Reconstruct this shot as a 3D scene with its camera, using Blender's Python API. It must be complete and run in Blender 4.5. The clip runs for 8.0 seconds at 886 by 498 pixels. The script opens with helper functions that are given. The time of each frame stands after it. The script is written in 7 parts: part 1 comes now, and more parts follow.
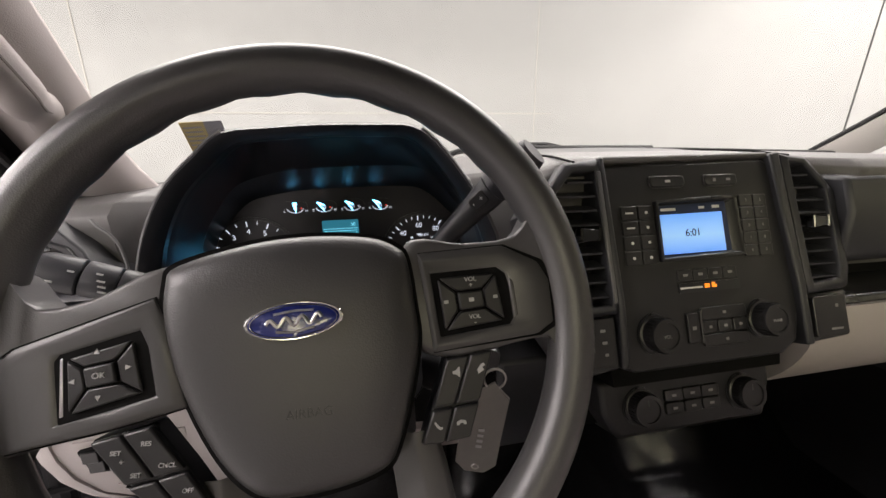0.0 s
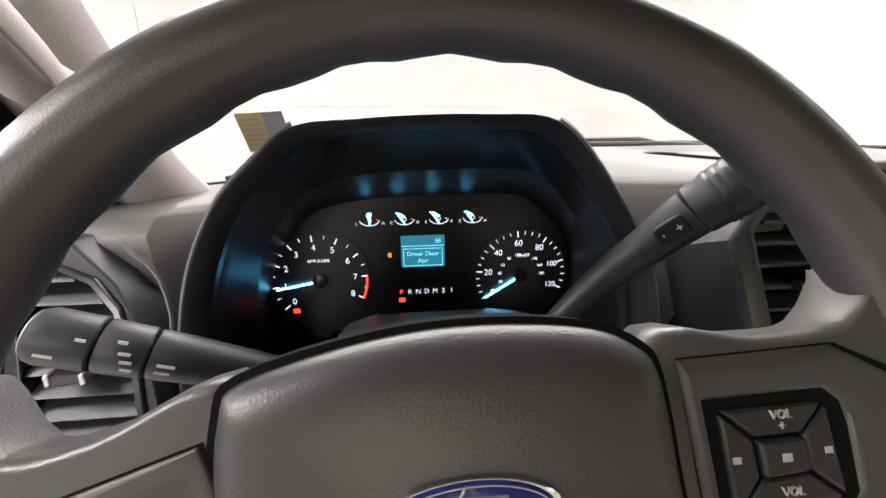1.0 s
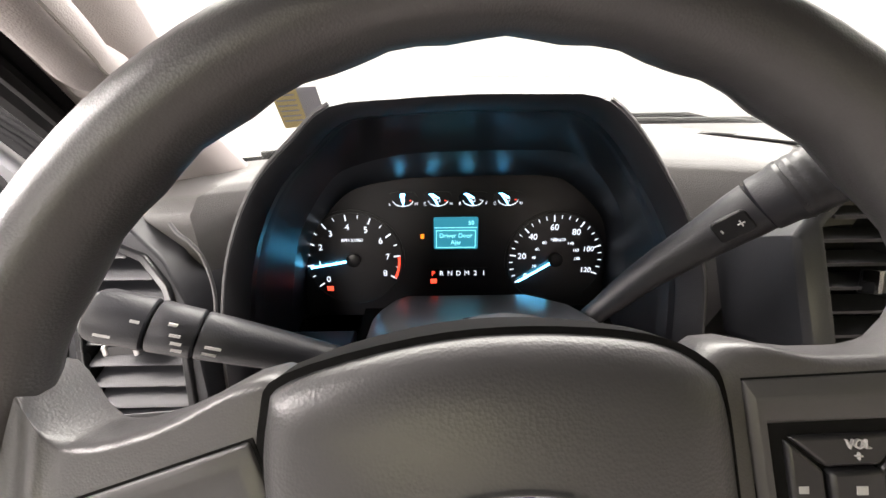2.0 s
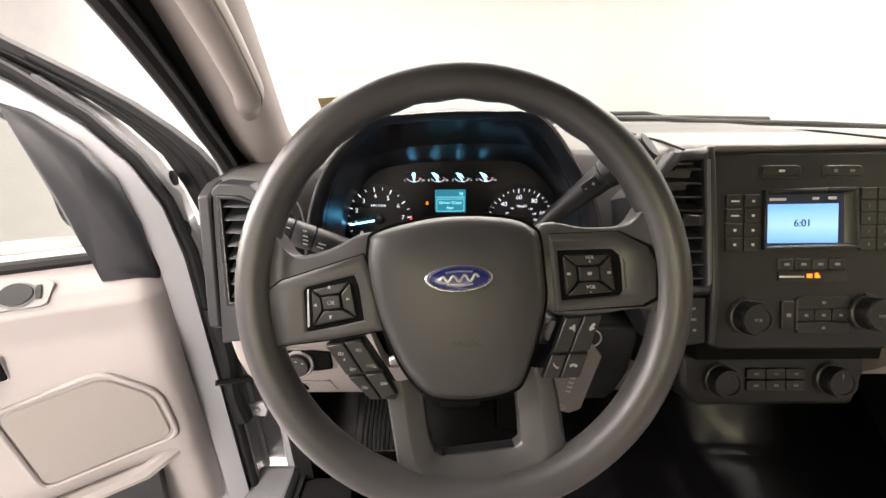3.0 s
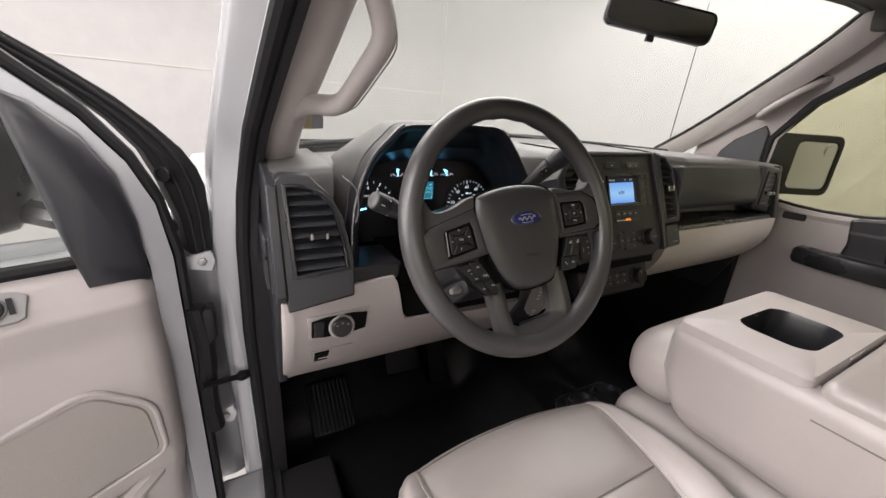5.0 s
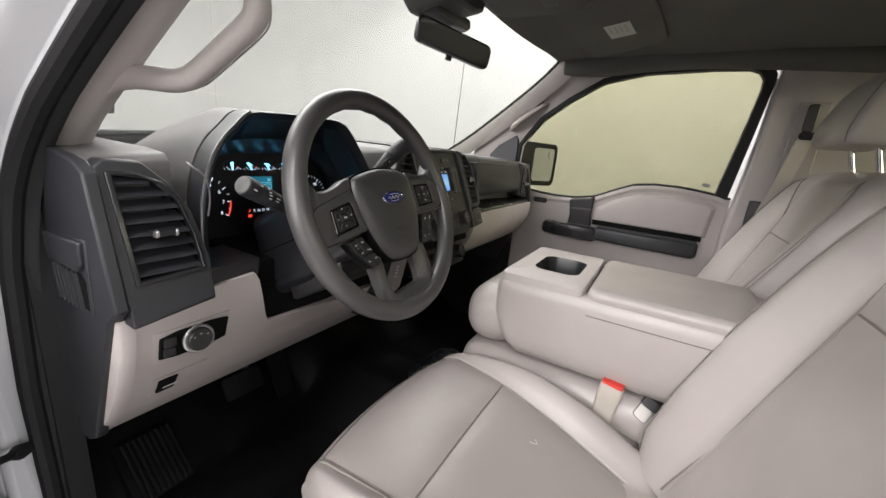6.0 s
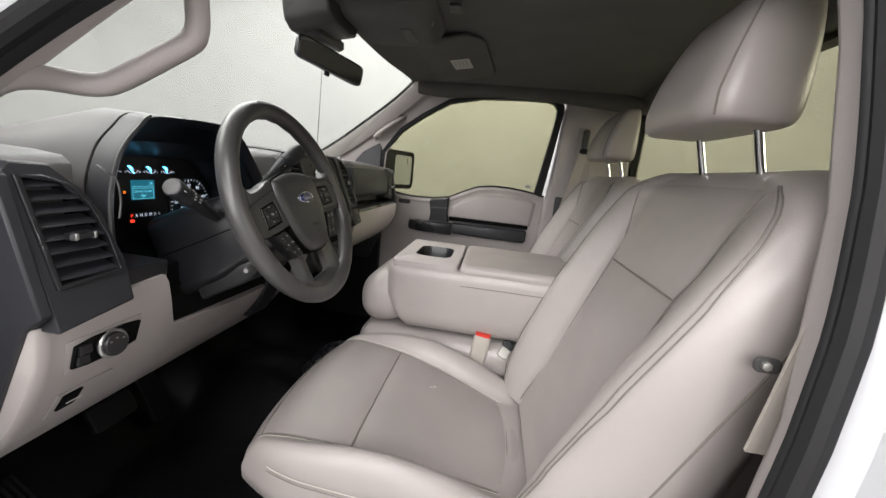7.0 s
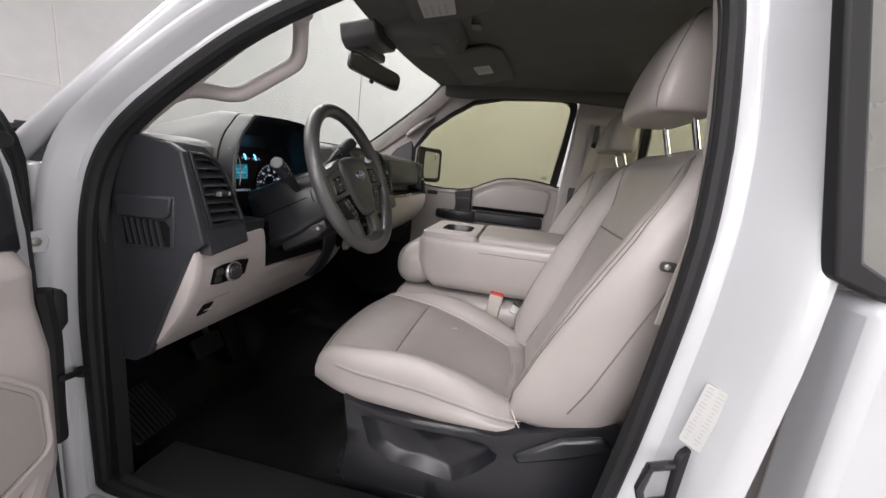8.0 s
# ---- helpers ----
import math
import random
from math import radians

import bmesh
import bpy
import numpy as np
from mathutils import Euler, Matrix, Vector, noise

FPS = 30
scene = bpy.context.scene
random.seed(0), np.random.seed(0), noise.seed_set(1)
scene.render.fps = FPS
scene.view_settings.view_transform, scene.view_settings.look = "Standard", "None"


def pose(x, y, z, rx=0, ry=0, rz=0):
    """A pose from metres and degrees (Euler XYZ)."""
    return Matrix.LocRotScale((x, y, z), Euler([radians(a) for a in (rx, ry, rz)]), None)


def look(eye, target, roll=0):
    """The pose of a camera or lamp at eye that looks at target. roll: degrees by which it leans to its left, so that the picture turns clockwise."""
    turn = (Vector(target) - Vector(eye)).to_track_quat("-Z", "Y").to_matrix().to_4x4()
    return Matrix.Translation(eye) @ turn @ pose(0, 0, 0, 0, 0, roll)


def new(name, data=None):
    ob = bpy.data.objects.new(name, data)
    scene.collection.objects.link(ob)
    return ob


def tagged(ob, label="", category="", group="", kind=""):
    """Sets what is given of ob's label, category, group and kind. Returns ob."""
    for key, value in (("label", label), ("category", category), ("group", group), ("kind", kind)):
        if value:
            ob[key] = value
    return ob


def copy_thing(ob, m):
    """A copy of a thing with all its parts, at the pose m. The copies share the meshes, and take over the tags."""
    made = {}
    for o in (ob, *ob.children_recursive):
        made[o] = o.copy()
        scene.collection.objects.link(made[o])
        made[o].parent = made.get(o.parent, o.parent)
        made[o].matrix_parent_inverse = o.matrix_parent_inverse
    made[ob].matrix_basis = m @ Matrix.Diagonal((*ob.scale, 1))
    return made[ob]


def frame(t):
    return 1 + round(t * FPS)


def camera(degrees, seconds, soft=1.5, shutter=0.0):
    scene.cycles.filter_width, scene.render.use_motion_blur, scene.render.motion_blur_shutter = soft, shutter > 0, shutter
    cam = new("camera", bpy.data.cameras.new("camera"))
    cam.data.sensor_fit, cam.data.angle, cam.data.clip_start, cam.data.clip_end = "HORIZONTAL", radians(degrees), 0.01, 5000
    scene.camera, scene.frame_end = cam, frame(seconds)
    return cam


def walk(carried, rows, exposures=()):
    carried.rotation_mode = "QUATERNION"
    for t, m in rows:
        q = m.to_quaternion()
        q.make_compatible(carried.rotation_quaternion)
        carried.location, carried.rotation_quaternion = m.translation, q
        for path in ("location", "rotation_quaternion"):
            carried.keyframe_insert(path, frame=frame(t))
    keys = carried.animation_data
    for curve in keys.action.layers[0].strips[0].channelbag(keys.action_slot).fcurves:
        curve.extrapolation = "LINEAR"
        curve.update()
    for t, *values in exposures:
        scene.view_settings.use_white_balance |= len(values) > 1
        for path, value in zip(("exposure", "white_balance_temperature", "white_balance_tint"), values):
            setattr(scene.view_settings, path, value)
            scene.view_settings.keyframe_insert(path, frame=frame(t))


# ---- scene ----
cam = camera(99.5, 8.0)
PATH = [
    (0, (-0.34, -0.215, 1.32), (0.021, 1.681, 0.793), -0.8),
    (0.5, (-0.394, -0.162, 1.321), (-0.111, 1.742, 0.78), -1.1),
    (1, (-0.402, -0.081, 1.325), (-0.226, 1.832, 0.768), -0.6),
    (1.2, (-0.398, -0.068, 1.325), (-0.277, 1.826, 0.772), -0.4),
    (1.7, (-0.403, -0.062, 1.330), (-0.352, 1.838, 0.694), -0.4),
    (2.3, (-0.412, -0.108, 1.333), (-0.393, 1.762, 0.622), -0.5),
    (2.5, (-0.406, -0.151, 1.327), (-0.388, 1.719, 0.618), -0.8),
    (3, (-0.402, -0.274, 1.356), (-0.394, 1.587, 0.622), -0.2),
    (3.5, (-0.46, -0.327, 1.373), (-0.429, 1.541, 0.661), 0.1),
    (4, (-0.553, -0.371, 1.363), (-0.342, 1.494, 0.671), 0.8),
    (4.2, (-0.595, -0.378, 1.364), (-0.243, 1.468, 0.681), 1.1),
    (5.3, (-0.796, -0.411, 1.341), (0.354, 1.108, 0.733), 4.4),
    (5.5, (-0.82, -0.404, 1.334), (0.481, 1.003, 0.762), 4.4),
    (6, (-0.886, -0.382, 1.306), (0.804, 0.559, 0.798), 5.4),
    (6.5, (-0.959, -0.354, 1.305), (0.922, 0.157, 0.855), 6.2),
    (7, (-1.069, -0.353, 1.3), (0.877, -0.13, 0.894), 6.2),
    (7.5, (-1.161, -0.361, 1.283), (0.788, -0.163, 0.88), 6.2),
    (8, (-1.3, -0.407, 1.256), (0.624, -0.044, 0.848), 5.9),
]
walk(cam, [(t, look(eye, target, roll)) for t, eye, target, roll in PATH],
     [(0, 0.42, 6700, 16), (0.5, 0.62, 6750, 17), (1.0, 0.88, 6650, 15), (2.5, 1.45, 6900, 13), (3.0, 1.06, 7050, 14), (3.5, 0.65, 6800, 15), (4.0, 0.32, 6800, 15), (5.5, 0.22, 6450, 12), (6.2, 0.26, 6400, 10), (7.0, 0.06, 6350, 9), (7.5, -0.14, 6350, 10), (8.0, -0.14, 6350, 12)])

# ---- light of the photo booth ----
world = bpy.data.worlds.new("world")
scene.world = world
world.use_nodes = True
world.node_tree.nodes["Background"].inputs[0].default_value = (0.9, 0.93, 1.0, 1)
world.node_tree.nodes["Background"].inputs[1].default_value = 0.07


def area(name, loc, target, sx, sy, watts, colour=(1, 0.955, 0.935)):
    data = bpy.data.lights.new(name, "AREA")
    data.shape, data.size, data.size_y, data.energy, data.color = "RECTANGLE", sx, sy, watts, colour
    lamp = new(name, data)
    lamp.matrix_world = look(loc, target)
    return lamp


area("booth_light_front", (0.0, 2.0, 3.5), (-0.1, -0.25, 1.1), 4.6, 1.8, 222)
area("booth_light_driver", (-2.3, -0.6, 3.6), (-1.0, -0.4, 0.8), 0.6, 5.0, 175)
area("booth_light_side", (-4.4, 0.8, 2.35), (-0.4, -0.4, 1.2), 2.8, 1.6, 185)
# unseen fill from behind, added to brighten radio, wheel and door trim
area("rear_fill", (-1.4, -5.3, 2.7), (-0.7, 0.0, 1.1), 3.4, 1.3, 255)
area("booth_light_passenger", (2.2, -0.6, 3.65), (2.2, -0.6, 0), 0.5, 5.0, 180)


# ---- materials ----
def mat(name, colour, rough=0.5, metal=0.0, grain=0.0, scale=400.0, bump=0.0, stain=0.0, spec=0.5, coat=0.0, emit=None, power=0.0, sheen=0.0, soft=0.0):
    m = bpy.data.materials.new(name)
    m.use_nodes = True
    nt = m.node_tree
    b = nt.nodes["Principled BSDF"]
    b.inputs["Base Color"].default_value = (*colour, 1)
    b.inputs["Roughness"].default_value = rough
    b.inputs["Metallic"].default_value = metal
    b.inputs["Specular IOR Level"].default_value = spec
    b.inputs["Coat Weight"].default_value = coat
    b.inputs["Sheen Weight"].default_value = sheen
    if emit:
        b.inputs["Emission Color"].default_value = (*emit, 1)
        b.inputs["Emission Strength"].default_value = power
    if grain or bump or stain:
        tc = nt.nodes.new("ShaderNodeTexCoord")
        n1 = nt.nodes.new("ShaderNodeTexNoise")
        n1.inputs["Scale"].default_value = scale
        n1.inputs["Detail"].default_value = 4
        nt.links.new(tc.outputs["Object"], n1.inputs["Vector"])
        n2 = nt.nodes.new("ShaderNodeTexNoise")
        n2.inputs["Scale"].default_value = 7
        n2.inputs["Detail"].default_value = 5
        nt.links.new(tc.outputs["Object"], n2.inputs["Vector"])
        mix = nt.nodes.new("ShaderNodeMix")
        mix.data_type = "RGBA"
        mix.blend_type = "MULTIPLY"
        mix.inputs["Factor"].default_value = 1.0
        mix.inputs["A"].default_value = (*colour, 1)
        ramp = nt.nodes.new("ShaderNodeMapRange")
        ramp.inputs["To Min"].default_value = 1 - grain
        ramp.inputs["To Max"].default_value = 1 + grain
        nt.links.new(n1.outputs["Fac"], ramp.inputs["Value"])
        ramp2 = nt.nodes.new("ShaderNodeMapRange")
        ramp2.interpolation_type = "SMOOTHSTEP"
        ramp2.inputs["From Min"].default_value = 0.25
        ramp2.inputs["From Max"].default_value = 0.78
        ramp2.inputs["To Min"].default_value = 1 + stain * 0.5
        ramp2.inputs["To Max"].default_value = 1 - stain
        nt.links.new(n2.outputs["Fac"], ramp2.inputs["Value"])
        mul = nt.nodes.new("ShaderNodeMath")
        mul.operation = "MULTIPLY"
        nt.links.new(ramp.outputs[0], mul.inputs[0])
        nt.links.new(ramp2.outputs[0], mul.inputs[1])
        nt.links.new(mul.outputs[0], mix.inputs["B"])
        nt.links.new(mix.outputs["Result"], b.inputs["Base Color"])
        rr = nt.nodes.new("ShaderNodeMapRange")
        rr.inputs["To Min"].default_value = max(0.02, rough - 0.08)
        rr.inputs["To Max"].default_value = min(1.0, rough + 0.1)
        nt.links.new(n2.outputs["Fac"], rr.inputs["Value"])
        nt.links.new(rr.outputs[0], b.inputs["Roughness"])
        if bump:
            vo = nt.nodes.new("ShaderNodeTexVoronoi")
            vo.inputs["Scale"].default_value = scale
            nt.links.new(tc.outputs["Object"], vo.inputs["Vector"])
            bp = nt.nodes.new("ShaderNodeBump")
            bp.inputs["Strength"].default_value = bump
            bp.inputs["Distance"].default_value = 0.0008
            nt.links.new(vo.outputs["Distance"], bp.inputs["Height"])
            nt.links.new(bp.outputs["Normal"], b.inputs["Normal"])
            if soft:
                n3 = nt.nodes.new("ShaderNodeTexNoise")
                n3.inputs["Scale"].default_value = 11
                n3.inputs["Detail"].default_value = 2
                nt.links.new(tc.outputs["Object"], n3.inputs["Vector"])
                wave = nt.nodes.new("ShaderNodeBump")
                wave.inputs["Strength"].default_value = soft
                wave.inputs["Distance"].default_value = 0.02
                nt.links.new(n3.outputs["Fac"], wave.inputs["Height"])
                nt.links.new(wave.outputs["Normal"], bp.inputs["Normal"])
    return m


def glass(name, colour, rough=0.0):
    m = bpy.data.materials.new(name)
    m.use_nodes = True
    nt = m.node_tree
    out = nt.nodes["Material Output"]
    nt.nodes.remove(nt.nodes["Principled BSDF"])
    tr = nt.nodes.new("ShaderNodeBsdfTransparent")
    tr.inputs[0].default_value = (*colour, 1)
    gl = nt.nodes.new("ShaderNodeBsdfGlossy")
    gl.inputs["Roughness"].default_value = rough
    mx = nt.nodes.new("ShaderNodeMixShader")
    lw = nt.nodes.new("ShaderNodeLayerWeight")
    pw = nt.nodes.new("ShaderNodeMath")
    pw.operation = "POWER"
    pw.inputs[1].default_value = 4.0
    sc = nt.nodes.new("ShaderNodeMath")
    sc.operation = "MULTIPLY_ADD"
    sc.inputs[1].default_value = 0.5
    sc.inputs[2].default_value = 0.025
    nt.links.new(lw.outputs["Facing"], pw.inputs[0])
    nt.links.new(pw.outputs[0], sc.inputs[0])
    nt.links.new(sc.outputs[0], mx.inputs[0])
    nt.links.new(tr.outputs[0], mx.inputs[1])
    nt.links.new(gl.outputs[0], mx.inputs[2])
    nt.links.new(mx.outputs[0], out.inputs[0])
    return m


WHITE_WALL = mat("booth_wall_paint", (0.36, 0.357, 0.352), 0.7, grain=0.02, scale=30, stain=0.04)
GREY_WALL = mat("unseen_wall_grey", (0.15, 0.148, 0.145), 0.75, grain=0.03, scale=30, stain=0.06)
BOOTH_FLOOR = mat("booth_floor_paint", (0.40, 0.39, 0.38), 0.35, grain=0.05, scale=60, stain=0.1)
SEAM = mat("wall_seam", (0.45, 0.43, 0.40), 0.8, grain=0.05)
CABLE = mat("dark_cable", (0.05, 0.05, 0.05), 0.6)
BLACK = mat("black_grained_plastic", (0.019, 0.020, 0.024), 0.46, grain=0.12, scale=900, bump=0.11, stain=0.1, spec=0.5)
GREY_TOP = mat("charcoal_dash_pad", (0.090, 0.087, 0.085), 0.46, grain=0.1, scale=800, bump=0.35, stain=0.08)
SATIN = mat("satin_black_plastic", (0.014, 0.0145, 0.0165), 0.28, grain=0.05, scale=700, stain=0.08)
PANEL = mat("matt_black_panel", (0.015, 0.015, 0.0165), 0.42, grain=0.1, scale=900, stain=0.1, spec=0.4)
# near-black for real black parts, and for shade painted into gaps and hollows
SHADOW = mat("deep_black_and_shade", (0.005, 0.005, 0.005), 0.8, grain=0.05, scale=300, spec=0.08)
BEIGE = mat("stone_grained_plastic", (0.375, 0.345, 0.333), 0.48, grain=0.06, scale=900, bump=0.25, stain=0.06)
VINYL = mat("grey_beige_vinyl", (0.345, 0.315, 0.302), 0.31, grain=0.05, scale=900, bump=0.22, stain=0.06, spec=0.55, soft=0.12)
VINYL_IN = mat("grey_beige_vinyl_insert", (0.305, 0.278, 0.266), 0.32, grain=0.05, scale=900, bump=0.22, stain=0.07, spec=0.55, soft=0.12)
STITCH = mat("pale_thread", (0.50, 0.47, 0.43), 0.7, grain=0.1, scale=900)
CREASE = mat("seam_crease_and_shade", (0.16, 0.145, 0.13), 0.6, grain=0.1, scale=700)
CLOTH = mat("charcoal_headliner_cloth", (0.095, 0.094, 0.088), 0.95, grain=0.2, scale=1200, bump=0.3, stain=0.08)
RUBBER = mat("black_rubber", (0.010, 0.010, 0.011), 0.6, grain=0.12, scale=500, stain=0.1, spec=0.3)
FLOOR_RUBBER = mat("black_floor_vinyl", (0.007, 0.007, 0.0075), 0.2, grain=0.2, scale=300, bump=0.3, stain=0.3)
PAINT = mat("white_car_paint", (0.46, 0.468, 0.485), 0.2, grain=0.01, scale=300, stain=0.03, coat=0.6)
SHIELD = mat("black_seat_plastic", (0.011, 0.011, 0.014), 0.30, grain=0.1, scale=900, bump=0.2, stain=0.08)
RIM = mat("grained_wheel_urethane", (0.053, 0.0515, 0.052), 0.36, grain=0.10, scale=1100, bump=0.11, stain=0.28, spec=0.65)
HUB = mat("grained_airbag_cover", (0.039, 0.0385, 0.0395), 0.38, grain=0.10, scale=900, bump=0.14, stain=0.14, spec=0.6)
GUN = mat("gunmetal_trim", (0.056, 0.0555, 0.0555), 0.38, metal=0.25, grain=0.05, scale=900, stain=0.06)
SPOKE = mat("satin_silver_spoke", (0.22, 0.22, 0.225), 0.38, metal=0.7, grain=0.06, scale=900, stain=0.1)
PALE_CLIP = mat("pale_grey_plastic", (0.20, 0.20, 0.195), 0.45, grain=0.06, scale=900, stain=0.06)
ARM = mat("satin_grey_arm", (0.090, 0.089, 0.088), 0.34, metal=0.45, grain=0.06, scale=900, stain=0.08)
EDGE = mat("pale_edge_and_glint", (0.13, 0.13, 0.133), 0.32, metal=0.3, grain=0.05, scale=900)
PLATE = mat("silver_switch_plate", (0.30, 0.30, 0.295), 0.38, metal=0.35, grain=0.05, scale=700, stain=0.06)
CHROME = mat("chrome", (0.75, 0.75, 0.76), 0.12, metal=1.0, grain=0.02)
SILVER = mat("brushed_silver", (0.5, 0.5, 0.5), 0.3, metal=0.9, grain=0.05)
BLUE = mat("blue_enamel", (0.012, 0.02, 0.13), 0.2, grain=0.05, scale=200, coat=0.5)
BUTTON = mat("black_button", (0.012, 0.012, 0.013), 0.38, grain=0.08, scale=900, stain=0.06)
MARK = mat("white_print", (0.62, 0.62, 0.60), 0.6)
WHEEL_PRINT = mat("pale_print", (0.36, 0.36, 0.355), 0.6)
MARK_DIM = mat("grey_print", (0.22, 0.22, 0.215), 0.6)
GAUGE = mat("gauge_white", (0.7, 0.72, 0.75), 0.5, emit=(0.75, 0.85, 1.0), power=0.65)
GAUGE_BLUE = mat("gauge_blue_light", (0.1, 0.4, 0.7), 0.5, emit=(0.10, 0.58, 1.0), power=9.0)
GAUGE_RED = mat("gauge_red_light", (0.6, 0.05, 0.03), 0.5, emit=(1.0, 0.06, 0.03), power=1.2)
AMBER = mat("amber_light", (0.8, 0.3, 0.02), 0.5, emit=(1.0, 0.22, 0.015), power=0.8)
LCD = mat("teal_display", (0.02, 0.15, 0.22), 0.4, emit=(0.03, 0.32, 0.46), power=0.34)
LCD_LINE = mat("cyan_display_line", (0.1, 0.6, 0.8), 0.4, emit=(0.25, 0.85, 1.0), power=0.75)
SCREEN = mat("lit_blue_screen", (0.2, 0.4, 0.8), 0.3, emit=(0.09, 0.36, 0.98), power=0.5)
nt = SCREEN.node_tree
tc, gr = nt.nodes.new("ShaderNodeTexCoord"), nt.nodes.new("ShaderNodeValToRGB")
sep = nt.nodes.new("ShaderNodeSeparateXYZ")
nt.links.new(tc.outputs["Generated"], sep.inputs[0])
nt.links.new(sep.outputs["Y"], gr.inputs[0])
gr.color_ramp.elements[0].color, gr.color_ramp.elements[1].color = (0.05, 0.27, 0.95, 1), (0.07, 0.34, 1.0, 1)
gr.color_ramp.elements.new(0.45).color = (0.36, 0.66, 1.0, 1)
nt.links.new(gr.outputs[0], nt.nodes["Principled BSDF"].inputs["Emission Color"])
FADED = mat("faded_print", (0.30, 0.30, 0.30), 0.6)
SCREEN_TEXT = mat("screen_text", (0.01, 0.02, 0.06), 0.5)
CLUSTER = mat("cluster_face", (0.012, 0.012, 0.014), 0.34, grain=0.05)
RED = mat("red_plastic", (0.55, 0.03, 0.02), 0.4, grain=0.05)
BUCKLE = mat("stone_buckle_plastic", (0.40, 0.37, 0.33), 0.45, grain=0.05)
BELT = mat("stone_webbing", (0.40, 0.37, 0.33), 0.85, grain=0.25, scale=1500, bump=0.5)
LABEL = mat("paper_label", (0.42, 0.42, 0.41), 0.6, grain=0.05, scale=300, stain=0.06)
STEEL = mat("zinc_steel", (0.36, 0.35, 0.33), 0.45, metal=0.8, grain=0.1, scale=300, stain=0.15)
MIRROR = mat("mirror_glass", (0.85, 0.87, 0.86), 0.02, metal=1.0)
STICKER_A = mat("ochre_sticker", (0.30, 0.22, 0.09), 0.6, grain=0.1, scale=300)
STICKER_B = mat("grey_sticker", (0.16, 0.15, 0.18), 0.6, grain=0.1, scale=300)
CLEAR = glass("clear_glass", (0.93, 0.95, 0.93))
TINT = glass("tinted_glass", (0.70, 0.70, 0.58))


# ---- mesh helpers ----
def smooth(me, angle=35):
    me.polygons.foreach_set("use_smooth", [True] * len(me.polygons))
    me.set_sharp_from_angle(angle=radians(angle))


def part(name, bm, material, parent=None, label="", bevel=0.0, seg=2, angle=35, sub=0):
    bmesh.ops.recalc_face_normals(bm, faces=bm.faces)
    me = bpy.data.meshes.new(name)
    bm.to_mesh(me)
    bm.free()
    me.materials.append(material)
    ob = new(name, me)
    if sub:
        mod = ob.modifiers.new("round", "SUBSURF")
        mod.levels = mod.render_levels = sub
        angle = 80
    if bevel:
        mod = ob.modifiers.new("edge", "BEVEL")
        mod.width, mod.segments, mod.limit_method, mod.angle_limit = bevel, seg, "ANGLE", radians(28)
        mod.harden_normals = False
        angle = 50
    smooth(me, angle)
    if parent is not None:
        ob.parent = parent
    if label:
        ob["label"] = label
    return ob


def thing(name, label, category, at=None, group="", kind=""):
    ob = new(name)
    ob.empty_display_size = 0.02
    if at is not None:
        ob.matrix_world = at
    return tagged(ob, label, category, group, kind)


def put(bm, verts, faces):
    vs = [bm.verts.new(v) for v in verts]
    for f in faces:
        try:
            bm.faces.new([vs[i] for i in f])
        except ValueError:
            pass
    return vs


def box(x0, x1, y0, y1, z0, z1, bm=None):
    bm = bm or bmesh.new()
    v = [(x, y, z) for x in (x0, x1) for y in (y0, y1) for z in (z0, z1)]
    put(bm, v, [(0, 1, 3, 2), (4, 6, 7, 5), (0, 4, 5, 1), (2, 3, 7, 6), (0, 2, 6, 4), (1, 5, 7, 3)])
    return bm


def loft(rings, close=True, cap=True, bm=None):
    """A skin over rings of equal count."""
    bm = bm or bmesh.new()
    n = len(rings[0])
    vs = [[bm.verts.new(p) for p in r] for r in rings]
    for a, b in zip(vs, vs[1:]):
        for i in range(n if close else n - 1):
            j = (i + 1) % n
            bm.faces.new((a[i], a[j], b[j], b[i]))
    if cap and close:
        bm.faces.new(vs[0])
        bm.faces.new(vs[-1][::-1])
    return bm


def prism(poly, axis, a, b, bm=None):
    """A polygon of two coordinates drawn out along an axis from a to b (x: y,z; y: x,z; z: x,y)."""
    def at(p, v):
        return {"x": (v, p[0], p[1]), "y": (p[0], v, p[1]), "z": (p[0], p[1], v)}[axis]
    return loft([[at(p, a) for p in poly], [at(p, b) for p in poly]], bm=bm)


def tube(path, radius, n=10, closed=False, bm=None, flat=1.0):
    """A round bar along a path; radius a number or one for each point."""
    pts = [Vector(p) for p in path]
    k = len(pts)
    rs = radius if isinstance(radius, (list, tuple)) else [radius] * k
    rings, up = [], None
    for i, p in enumerate(pts):
        a = pts[(i - 1) % k] if closed or i else pts[i]
        b = pts[(i + 1) % k] if closed or i < k - 1 else pts[i]
        d = (b - a).normalized()
        if up is None:
            up = d.orthogonal().normalized()
        up = (up - d * up.dot(d)).normalized()
        side = d.cross(up)
        rings.append([p + rs[i] * (math.cos(2 * math.pi * j / n) * up + flat * math.sin(2 * math.pi * j / n) * side) for j in range(n)])
    if closed:
        rings.append(rings[0])
        bm = loft(rings, cap=False, bm=bm)
        bmesh.ops.remove_doubles(bm, verts=bm.verts, dist=1e-6)
        return bm
    return loft(rings, bm=bm)


